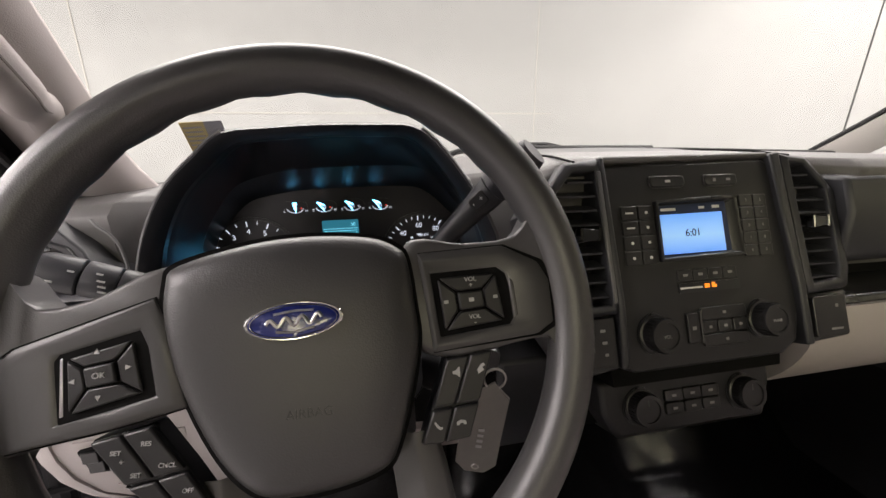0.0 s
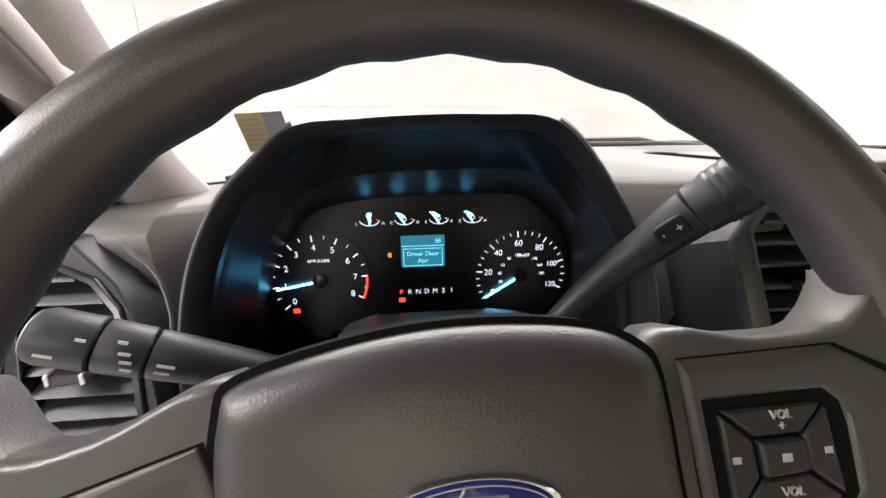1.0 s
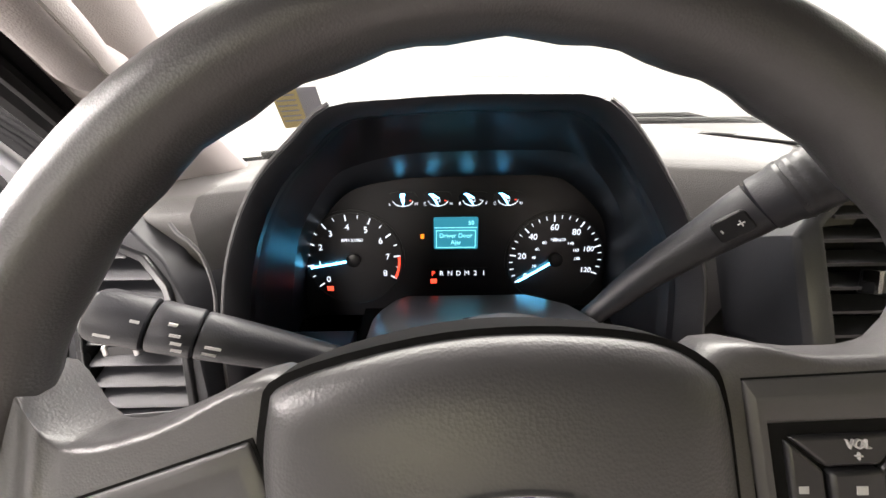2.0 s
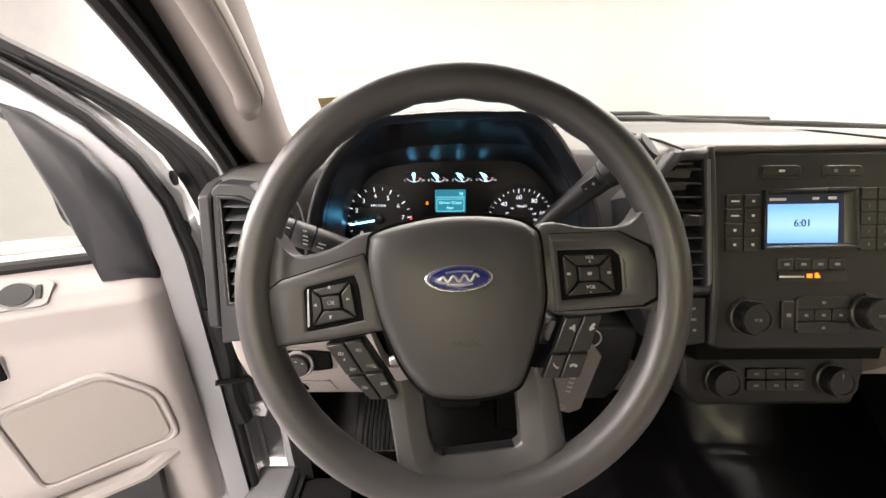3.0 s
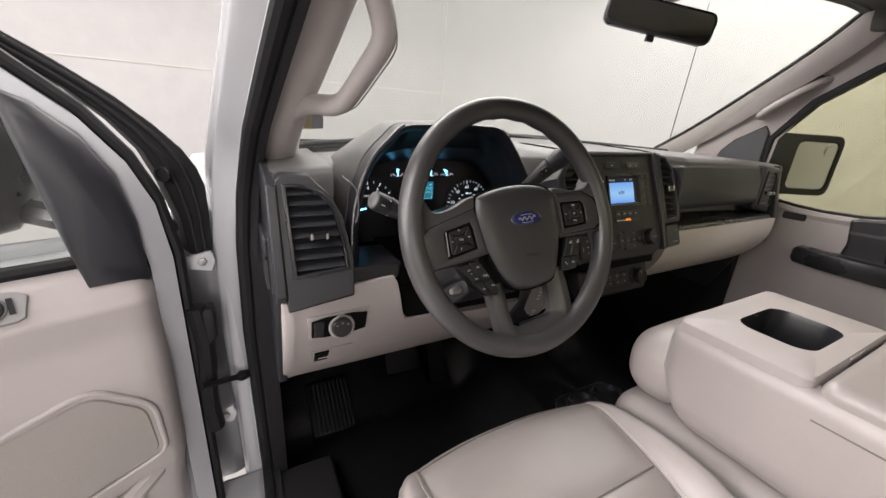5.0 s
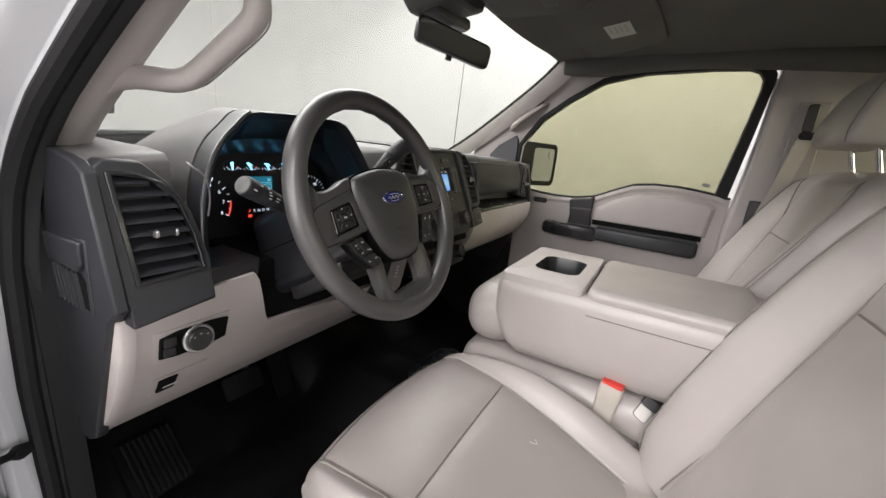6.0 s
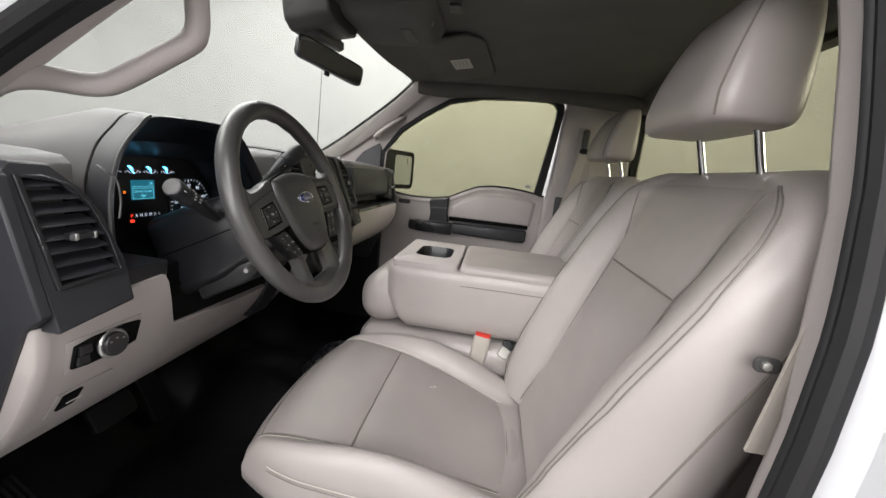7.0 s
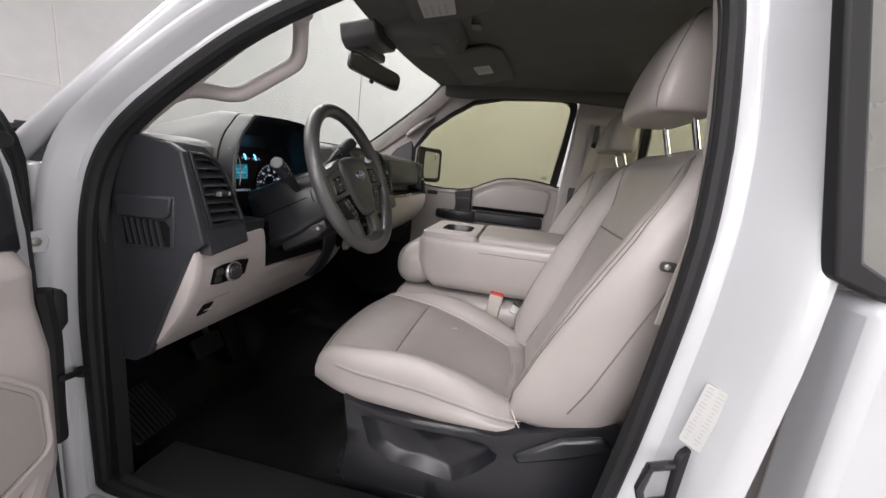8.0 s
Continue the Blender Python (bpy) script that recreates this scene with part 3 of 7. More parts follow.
def column():
    ob = thing("steering_column", "black plastic steering column shroud with two stalks", "steering column", at=pose(-0.379, 0.014, 1.208, 90 - 22.4, 0, 0))

    def sec(w, h, cy, z):
        return [(x, y + cy, z) for x, y in rounded(w, h, min(w, h) * 0.16, 3)]
    part("shroud", loft([sec(0.105, 0.10, -0.004, -0.035), sec(0.115, 0.112, -0.008, -0.05), sec(0.150, 0.130, -0.014, -0.10), sec(0.165, 0.150, -0.022, -0.16), sec(0.17, 0.16, -0.03, -0.26)]), SATIN, ob, angle=30, bevel=0.003)
    part("shroud_joint", tube([(math.cos(a) * 0.0735, math.sin(a) * 0.064 - 0.013, -0.092) for a in np.linspace(0, 2 * math.pi, 32, endpoint=False)], 0.0012, 6, True), SHADOW, ob)
    part("boot", lathe([(0.054, -0.05), (0.060, -0.044), (0.058, -0.03), (0.045, -0.026)], 28), PANEL, ob)
    part("parting_line", tube([(-0.0765, -0.012, -0.104), (-0.0835, -0.018, -0.16), (-0.0855, -0.024, -0.25)], 0.0012, 5), SHADOW, ob)
    part("lower_cover", loft([sec(0.110, 0.030, -0.082, -0.09), sec(0.135, 0.045, -0.092, -0.12), sec(0.14, 0.05, -0.10, -0.22)]), PANEL, ob, angle=30, bevel=0.004)
    lock = part("ignition_lock", tube([(0.080, -0.055, -0.15), (0.098, -0.060, -0.125), (0.104, -0.062, -0.118)], [0.021, 0.020, 0.017], 18), SATIN, ob, "black ignition lock barrel")
    part("lock_face", tube([(0.1035, -0.062, -0.1185), (0.106, -0.0627, -0.1155)], 0.012, 16), SILVER, lock)
    lever = part("tilt_lever", tube([(-0.02, -0.075, -0.12), (-0.065, -0.090, -0.105), (-0.082, -0.092, -0.10)], [0.006, 0.008, 0.005], 8), SILVER, ob, "bare metal tilt lever")
    lever.modifiers.new("edge", "BEVEL").width = 0.001
    return ob


column()


def stalks():
    ob = thing("wiper_stalk", "black wiper and turn signal stalk with white print", "stalk")
    a, b = Vector((-0.448, 0.135, 1.172)), Vector((-0.583, 0.100, 1.237))
    d = (b - a).normalized()
    part("lever", tube([a + d * s for s in (0, 0.03, 0.06, 0.09, 0.1045, 0.1055)], [0.0080, 0.0098, 0.0116, 0.0130, 0.0134, 0.0128], 16), BLACK, ob, angle=60)
    part("collar", tube([a + d * s for s in (0.1065, 0.1075, 0.127, 0.128)], [0.0128, 0.0137, 0.0140, 0.0132], 16), BLACK, ob, angle=40)
    part("knob", tube([a + d * s for s in (0.1292, 0.1302, 0.150, 0.154)], [0.0132, 0.0142, 0.0142, 0.0128], 18), BLACK, ob, angle=40)
    part("end_cap", tube([a + d * s for s in (0.150, 0.1552, 0.1562)], [0.0118, 0.0118, 0.0105], 18), mat("grey_end_cap", (0.10, 0.10, 0.10), 0.5, grain=0.08), ob, "grey round end cap", angle=40)
    n = Vector((0.05, -0.93, 0.36))
    n = (n - d * n.dot(d)).normalized()
    up = d.cross(n).normalized() * -1
    for s, h, w in ((0.113, 0.007, 0.005), (0.114, 0.003, 0.005), (0.1155, -0.001, 0.005), (0.118, -0.006, 0.004), (0.134, -0.004, 0.004), (0.145, 0.006, 0.007), (0.098, 0.006, 0.007), (0.097, 0.002, 0.008)):
        c = a + d * s + n * (0.0144 if s > 0.105 else 0.0138) + up * h - n * (h * h * 36)
        q = [c + d * w / 2 + up * 0.0007, c - d * w / 2 + up * 0.0007, c - d * w / 2 - up * 0.0007, c + d * w / 2 - up * 0.0007]
        bm = bmesh.new()
        put(bm, q + [p - n * 0.0012 for p in q], [(0, 1, 2, 3), (7, 6, 5, 4), (0, 4, 5, 1), (1, 5, 6, 2), (2, 6, 7, 3), (3, 7, 4, 0)])
        part("print", bm, MARK, ob)
    ob = thing("gear_lever", "black column gear shift lever with plus and minus switch", "gear lever")
    pts = [(-0.300, 0.165, 1.190), (-0.268, 0.160, 1.226), (-0.236, 0.147, 1.262), (-0.222, 0.138, 1.280)]
    part("arm", tube(curve(pts, 4), [0.0075, 0.0082, 0.009, 0.0098, 0.0106, 0.0114, 0.0122, 0.013, 0.0138, 0.0146, 0.0152, 0.0155, 0.0158], 14), BLACK, ob, angle=60)
    d = (Vector((-0.190, 0.112, 1.318)) - Vector((-0.222, 0.138, 1.280))).normalized()
    a = Vector((-0.222, 0.138, 1.280))
    knob = part("knob", tube([a + d * s for s in (0.0, 0.002, 0.012, 0.014, 0.040, 0.052)], [0.0140, 0.0168, 0.0170, 0.0180, 0.0178, 0.0140], 18), BLACK, ob, angle=40)
    for k in range(5):
        part("rib", tube([a + d * (0.016 + 0.005 * k), a + d * (0.018 + 0.005 * k)], 0.0186, 18), SATIN, knob)
    n = Vector((-0.15, -0.90, 0.30)).normalized()
    s = d.cross(n).normalized()
    n = s.cross(d).normalized()
    c = a - d * 0.014 + n * 0.0135
    m = Matrix((( -s.x, d.x, n.x, c.x), (-s.y, d.y, n.y, c.y), (-s.z, d.z, n.z, c.z), (0, 0, 0, 1)))
    sw = part("switch", prism(rounded(0.014, 0.019, 0.003), "z", -0.004, 0.003), BUTTON, ob, bevel=0.001)
    sw.matrix_local = m
    letters("+", 0.008, MARK, sw, Matrix.Translation((0, 0.004, 0.0032)), "print")
    letters("-", 0.008, MARK, sw, Matrix.Translation((0, -0.005, 0.0032)), "print")


stalks()


# ---- dashboard ----
def ztop(x):
    return float(np.interp(x, [-0.72, -0.58, -0.16, -0.10, 0.18, 0.26, 0.50, 0.82], [1.262, 1.272, 1.292, 1.308, 1.308, 1.302, 1.298, 1.285]))


def dashboard():
    ob = thing("dashboard", "charcoal grained dashboard with stone lower panels", "dashboard")

    def prof(u, v):
        x = -0.705 + 1.525 * u
        z = ztop(x)
        wide = 1 - ((x - CX) / 0.76) ** 2
        back = 0.50 + 0.24 * max(0.0, wide)
        near = 0.228 if x < -0.55 else (0.195 if x < 0.25 else 0.158)
        if -0.592 < x < -0.160:
            near, z = 0.40, z - 0.02
        keys = [(back + 0.10, z - 0.08), (back + 0.02, z - 0.012), (0.5 * back + 0.5 * near + 0.08, z + 0.004), (near + 0.06, z), (near + 0.015, z - 0.004), (near, z - 0.016), (near + 0.002, z - 0.05), (near + 0.02, z - 0.11), (near + 0.06, z - 0.20)]
        t = v * (len(keys) - 1)
        i = min(int(t), len(keys) - 2)
        f = t - i
        return (x, keys[i][0] * (1 - f) + keys[i + 1][0] * f, keys[i][1] * (1 - f) + keys[i + 1][1] * f)
    part("pad", sheet(prof, 80, 24), GREY_TOP, ob, angle=60)
    # raised tray in the middle of the top and the joint lines
    part("tray", slab(lambda u, v: (-0.10 + 0.30 * u, 0.33 + 0.26 * v, ztop(0.05) + 0.001 + 0.005 * math.sin(math.pi * u) ** 0.4 * math.sin(math.pi * v) ** 0.4), 12, 8, -0.012), PANEL, ob, angle=60)
    edge = [(x, 0.508 + 0.238 * max(0.0, 1 - ((x - CX) / 0.76) ** 2), ztop(x) + 0.004) for x in np.linspace(-0.68, 0.78, 40)]
    part("screen_edge", tube(edge, 0.007, 8), RUBBER, ob, "black edge strip under the windscreen")
    for x0 in (-0.112, 0.186):
        part("joint", tube([(x0, 0.185, ztop(x0) - 0.004), (x0 + 0.002, 0.24, ztop(x0) + 0.001), (x0 + 0.004, 0.34, ztop(x0) + 0.003), (x0 + 0.01, 0.50, ztop(x0) - 0.004)], 0.0016, 6), SHADOW, ob)
    # end cap towards the open door
    cap = part("end_cap", prism([(0.50, 1.262), (0.31, 1.266), (0.225, 1.255), (0.200, 1.243), (0.158, 1.075), (0.188, 1.052), (0.300, 0.82), (0.335, 0.80), (0.50, 0.80)], "x", -0.716, -0.700), BLACK, ob, bevel=0.003)
    grille = part("side_grille", prism([(0.345, 1.150), (0.216, 1.158), (0.222, 1.056), (0.335, 1.050)], "x", -0.7185, -0.714), BLACK, cap, bevel=0.002)
    part("grille_flap", prism([(0.343, 1.149), (0.218, 1.156), (0.224, 1.124), (0.236, 1.113), (0.340, 1.110)], "x", -0.7245, -0.716), BLACK, grille, bevel=0.003)
    # black sheet painted as the shade between the grille slats
    part("grille_shade", prism([(0.337, 1.107), (0.238, 1.110), (0.228, 1.100), (0.229, 1.061), (0.331, 1.055)], "x", -0.7192, -0.716), SHADOW, grille)
    for k in range(6):
        y = 0.318 - 0.0145 * k
        part("slat", prism([(y, 1.058), (y + 0.010, 1.108), (y + 0.0062, 1.108), (y - 0.0038, 1.058)], "x", -0.7240, -0.7188), BLACK, grille)
    # left air vent
    vent_housing(ob)
    cluster(ob)
    fascia(ob)
    lower_dash(ob)
    passenger_dash(ob)
    return ob


def air_vent(ob, opening, y_of, depth, n, name="air_vent", tab=None):
    """An air vent: the opening as (x, z) pairs, the face's y as a function of z, n slats."""
    frame_o = opening
    xs = [p[0] for p in opening]
    zs = [p[1] for p in opening]
    cx, cz = sum(xs) / len(xs), sum(zs) / len(zs)
    outer = [(cx + (x - cx) * 1.10 + math.copysign(0.002, x - cx), cz + (z - cz) * 1.05 + math.copysign(0.002, z - cz)) for x, z in frame_o]
    def at(o, dy):
        return [(x, y_of(z) + dy, z) for x, z in o]
    bm = loft([at(outer, 0.006), at(outer, -0.002), at(frame_o, -0.003), at(frame_o, 0.012), at(outer, 0.012)], cap=False)
    fr = part(name, bm, SATIN, ob, bevel=0.0012)
    # black lining closes the vent and paints the shade inside it
    part("cavity_shade", loft([at(frame_o, 0.010), at(frame_o, depth), at(shrink(frame_o, 0.02), depth)], cap=False), SHADOW, fr)
    top, bot = max(zs), min(zs)
    poly = opening
    def span(z):
        hits = []
        for (x0, z0), (x1, z1) in zip(poly, poly[1:] + poly[:1]):
            if (z0 - z) * (z1 - z) <= 0 and abs(z1 - z0) > 1e-6:
                hits.append(x0 + (x1 - x0) * (z - z0) / (z1 - z0))
        return (min(hits), max(hits)) if len(hits) > 1 else None
    for k in range(n):
        z = bot + (top - bot) * (k + 0.55) / n
        s = span(z)
        if not s:
            continue
        y = y_of(z)
        x0, x1 = s[0] + 0.001, s[1] - 0.001
        part("slat", loft([[(x, y - 0.001, z - 0.0035), (x, y + 0.001, z - 0.0015), (x, y + 0.022, z + 0.007), (x, y + 0.022, z + 0.0045)] for x in (x0, x1)]), BLACK, fr)
    if tab:
        x, z = tab
        y = y_of(z)
        t = part("tab", loft([[(x + sx * 0.014 * k, y + dy, z + sz * 0.0055 * k) for sx, sz in ((-1, -1), (1, -0.6), (1, 1), (-1, 0.8))] for k, dy in ((1.0, 0.002), (0.95, -0.010), (0.7, -0.014))]), SATIN, fr, "glossy tab with bright ends")
        for sx in (-1, 1):
            part("tip", loft([[(x + sx * 0.0115 + dx, y - 0.015, z + dz) for dx, dz in ((-0.0022, -0.005), (0.0022, -0.003), (0.002, 0.0055), (-0.002, 0.0040))], [(x + sx * 0.0115 + dx, y - 0.004, z + dz) for dx, dz in ((-0.0022, -0.005), (0.0022, -0.003), (0.002, 0.0055), (-0.002, 0.0040))]]), SILVER, t, bevel=0.001)
    return fr


def vent_housing(ob):
    def face(z):
        return 0.156 + (z - 1.06) * 0.28
    housing = [(-0.700, 1.050), (-0.596, 1.062), (-0.592, 1.120), (-0.604, 1.190), (-0.622, 1.226), (-0.652, 1.256), (-0.692, 1.258), (-0.702, 1.250)]
    hole = [(-0.683, 1.108), (-0.606, 1.113), (-0.607, 1.135), (-0.611, 1.170), (-0.621, 1.205), (-0.645, 1.232), (-0.684, 1.239), (-0.687, 1.236)]
    part("vent_housing", loft([[(x, 0.30, z) for x, z in housing], [(x, face(z) + 0.004, z) for x, z in housing], [(x, face(z), z) for x, z in shrink(housing, 0.985)], [(x, face(z), z) for x, z in hole], [(x, face(z) + 0.03, z) for x, z in hole]], cap=False), BLACK, ob, bevel=0.003)
    air_vent(ob, [(-0.683, 1.108), (-0.606, 1.113), (-0.610, 1.160), (-0.621, 1.205), (-0.636, 1.226), (-0.660, 1.238), (-0.687, 1.239)], lambda z: face(z) - 0.002, 0.08, 8, tab=(-0.646, 1.166))


def cluster(ob):
    outer = [(-0.590, 1.085), (-0.588, 1.150), (-0.580, 1.205), (-0.566, 1.248), (-0.545, 1.285), (-0.515, 1.315), (-0.487, 1.338), (-0.440, 1.343), (-0.385, 1.346), (-0.330, 1.346), (-0.289, 1.344), (-0.262, 1.326), (-0.232, 1.287), (-0.206, 1.245), (-0.190, 1.205), (-0.184, 1.150), (-0.182, 1.085)]

    def soft_line(pts):
        return [(p.x, p.y) for p in curve([(x, z, 0) for x, z in pts], 3)]
    outer = soft_line(outer)

    def lean(z):
        return 0.190 + (z - 1.085) * 0.13
    def at(o, y, flat=False):
        return [(x, (y if flat else lean(z) + y), z) for x, z in o]
    mid = (-0.386, 1.20)
    def sc(k, kz=None):
        kz = kz or k
        return [(mid[0] + (x - mid[0]) * k, mid[1] + (z - mid[1]) * kz) for x, z in outer]
    face = [(-0.572, 1.090), (-0.571, 1.130), (-0.563, 1.170), (-0.553, 1.210), (-0.532, 1.245), (-0.512, 1.270), (-0.492, 1.282), (-0.445, 1.293), (-0.390, 1.296), (-0.330, 1.297), (-0.276, 1.294), (-0.250, 1.276), (-0.232, 1.255), (-0.216, 1.230), (-0.207, 1.195), (-0.203, 1.150), (-0.202, 1.090)]
    face = soft_line(face)
    # hood: outside falls to the pad, lip, and the well that leads to the dials
    back = [(mid[0] + (x - mid[0]) * 1.06, 1.13 + (z - 1.13) * 0.80) for x, z in outer]
    part("hood", loft([at(back, 0.50, True), at(sc(1.02), 0.10), at(sc(1.009), 0.052), at(sc(1.004), 0.047), at(sc(0.985), 0.047)], close=False), GREY_TOP, ob, angle=50)
    part("hood_lip", loft([at(sc(0.985), 0.050), at(sc(0.988), 0.043), at(sc(1.004), 0.041), at(sc(1.003), 0.010), at(sc(0.998), 0.001), at(sc(0.988, 0.986), -0.003), at(sc(0.975, 0.970), -0.001), at(sc(0.925, 0.912), 0.014), at(sc(0.918, 0.905), 0.04)], close=False), BLACK, ob, angle=50)
    # pale tubes paint the light that glints along the black hood lip
    for k0, k1 in ((0, 19), (31, len(outer))):
        part("hood_glint", tube([(x, lean(z) + 0.001, z) for x, z in sc(1.001)[k0:k1]], 0.0022, 6), EDGE, ob, "pale line painted as the glint along the hood rim")
    part("shelf_edge", tube(curve([(-0.604, 0.196, 1.257), (-0.597, 0.192, 1.250), (-0.588, 0.190, 1.243), (-0.581, 0.189, 1.230), (-0.579, 0.189, 1.205), (-0.583, 0.189, 1.180)], 5), 0.0015, 6), EDGE, ob, "pale satin edge of the dash shelf")
    part("well", loft([at(sc(0.922, 0.908), 0.016), at(sc(0.922, 0.905), 0.05), [(x, 0.302, z) for x, z in face]], close=False), CLUSTER, ob, angle=50)
    panel = part("gauge_panel", prism(face, "y", 0.350, 0.356), CLUSTER, ob)
    part("gauge_surround", loft([[(x, 0.302, z) for x, z in face], [(mid[0] + (x - mid[0]) * 1.0, 0.3485, 1.165 + (z - 1.165) * 0.76) for x, z in face]], close=False), CLUSTER, ob, angle=50)
    m = Matrix(((1, 0, 0, 0), (0, 0, -1, 0.3495), (0, 1, 0, 0), (0, 0, 0, 1)))

    def dial(name, cx, cz, r, a0, a1, steps, texts, minor, needle, sub):
        d = part(name, lathe([(r * 1.10, 0), (r * 1.10, 0.0012), (r * 1.04, 0.0014), (r * 1.03, 0.0005)], 40), CLUSTER, ob)
        d.matrix_local = m @ Matrix.Translation((cx, cz, 0))
        bm = bmesh.new()
        for k in range(steps * minor + 1):
            a = radians(a0 + (a1 - a0) * k / (steps * minor))
            big = k % minor == 0
            l, w = (0.0075, 0.0015) if big else (0.0045, 0.0009)
            c, s = math.cos(a), math.sin(a)
            p = [(c * (r - q) - s * e, s * (r - q) + c * e) for q, e in ((0, w / 2), (l, w / 2), (l, -w / 2), (0, -w / 2))]
            prism(p, "z", 0.0012, 0.0016, bm)
        part("scale", bm, GAUGE, d)
        for k, t in enumerate(texts):
            a = radians(a0 + (a1 - a0) * k / (len(texts) - 1))
            letters(t, 0.0104 if len(t) < 3 else 0.0092, GAUGE, d, Matrix.Translation(((r - 0.0150) * math.cos(a), (r - 0.0150) * math.sin(a), 0.0013)), "numeral", deep=0.0002)
        a = radians(needle)
        c, s = math.cos(a), math.sin(a)
        part("needle", prism([(c * 0.006 - s * 0.0012, s * 0.006 + c * 0.0012), (c * (r - 0.004) - s * 0.0008, s * (r - 0.004) + c * 0.0008), (c * (r - 0.004) + s * 0.0008, s * (r - 0.004) - c * 0.0008), (c * 0.006 + s * 0.0012, s * 0.006 - c * 0.0012)], "z", 0.0030, 0.0038), GAUGE_BLUE, d, "glowing blue needle")
        part("needle_hub", lathe([(0.0085, 0.001), (0.0085, 0.0045), (0.006, 0.006)], 20), CLUSTER, d)
        if sub:
            letters(sub, 0.0052, GAUGE, d, Matrix.Translation((0, r * 0.44, 0.0013)), "caption", deep=0.0002)
        return d

    t = dial("tachometer", -0.509, 1.166, 0.056, 218, -26, 8, list("012345678"), 2, 190, "RPM X1000")
    bm = bmesh.new()
    for k in range(6):
        a, b = radians(4 - 5 * k), radians(4 - 5 * (k + 1))
        prism([(0.056 * math.cos(a), 0.056 * math.sin(a)), (0.056 * math.cos(b), 0.056 * math.sin(b)), (0.0535 * math.cos(b), 0.0535 * math.sin(b)), (0.0535 * math.cos(a), 0.0535 * math.sin(a))], "z", 0.0016, 0.0020, bm)
    part("red_zone", bm, GAUGE_RED, t, "red line zone")
    s = dial("speedometer", -0.266, 1.163, 0.056, 212, -20, 6, ["0", "20", "40", "60", "80", "100", "120"], 4, 212, "MPH")
    for k, t in enumerate(("20", "40", "60", "80", "100", "120", "140", "160", "180")):
        a = radians(198 - 24.5 * k)
        letters(t, 0.0050, GAUGE, s, Matrix.Translation((0.0265 * math.cos(a), 0.0265 * math.sin(a), 0.0013)), "inner_numeral", deep=0.0002)
    for k, x in enumerate((-0.447, -0.407, -0.367, -0.327)):
        g = part("small_gauge", prism(rounded(0.034, 0.020, 0.008), "z", 0, 0.0012), CLUSTER, ob)
        g.matrix_local = m @ Matrix.Translation((x, 1.2375, 0))
        arc = [(0.0115 * math.cos(a), -0.0075 * math.sin(a) + 0.001, 0.0016) for a in np.linspace(radians(10), radians(170), 14)]
        part("arc", tube(arc, 0.0005, 4), GAUGE, g)
        tip = (0.0, 0.0075) if k == 0 else (-0.0085, 0.0070)
        part("pointer", prism([(tip[0] - 0.0006, tip[1]), (tip[0] + 0.0009, tip[1]), (0.0008, -0.0055), (-0.0004, -0.0055)], "z", 0.0017, 0.0023), GAUGE_BLUE, g, "glowing blue pointer")
        for ex, t in zip((-0.0150, 0.0150), ("LH", "CH", "EF", "CH")[k]):
            letters(t, 0.0048, GAUGE, g, Matrix.Translation((ex, -0.0040, 0.0013)), "end_letter", deep=0.0002)
        part("symbol", tube([(0.0022 * math.cos(a), 0.0002 + 0.0020 * math.sin(a), 0.0015) for a in np.linspace(0, 2 * math.pi, 12, endpoint=False)], 0.0004, 4, True), GAUGE, g)
        part("tick", bars([(0.0085, 0.0, 0.0022, 0.0008)], 0.0013, 0.0003), GAUGE_RED if k != 2 else GAUGE, g)
        part("halo", prism([(tip[0] - 0.0026, tip[1] + 0.0006), (tip[0] + 0.0026, tip[1] + 0.0006), (0.0016, 0.0030), (-0.0030, 0.0030)], "z", 0.0011, 0.0014), GAUGE_BLUE, g)
    lcd = part("message_display", prism(rounded(0.052, 0.039, 0.002), "z", 0, 0.0012), LCD, ob, "lit teal message display")
    lcd.matrix_local = m @ Matrix.Translation((-0.3865, 1.198, 0))
    marks("rule", [(0, 0.0070, 0.050, 0.0006), (0, -0.0175, 0.046, 0.0006), (0, 0.0035, 0.046, 0.0006), (-0.023, -0.007, 0.0006, 0.0215), (0.023, -0.007, 0.0006, 0.0215)], 0.0013, LCD_LINE, lcd)
    letters("Driver Door", 0.0075, LCD_LINE, lcd, Matrix.Translation((0, -0.0030, 0.0013)), "message", deep=0.0002)
    letters("Ajar", 0.0075, LCD_LINE, lcd, Matrix.Translation((0, -0.0115, 0.0013)), "message", deep=0.0002)
    letters("50", 0.0070, LCD_LINE, lcd, Matrix.Translation((0.018, 0.0125, 0.0013)), "message", deep=0.0002)
    gear = part("gear_display", prism(rounded(0.072, 0.014, 0.002), "z", 0, 0.0008), CLUSTER, ob)
    gear.matrix_local = m @ Matrix.Translation((-0.383, 1.1465, 0))
    for k, t in enumerate("PRNDM21"):
        letters(t, 0.0085, GAUGE_RED if k == 0 else GAUGE, gear, Matrix.Translation((-0.031 + 0.0103 * k, 0, 0.0010)), "gear_letter", deep=0.0002)
    warn = part("warning_light", bars([(-0.426, 1.1945, 0.004, 0.005)], 0, 0.0012), AMBER, ob, "lit amber warning symbol")
    warn.matrix_local = m
    for x, z in ((-0.5405, 1.1285), (-0.4135, 1.1365)):
        w = part("warning_light", bars([(x, z, 0.0075, 0.0055)], 0, 0.0012), GAUGE_RED, ob, "lit red warning symbol")
        w.matrix_local = m


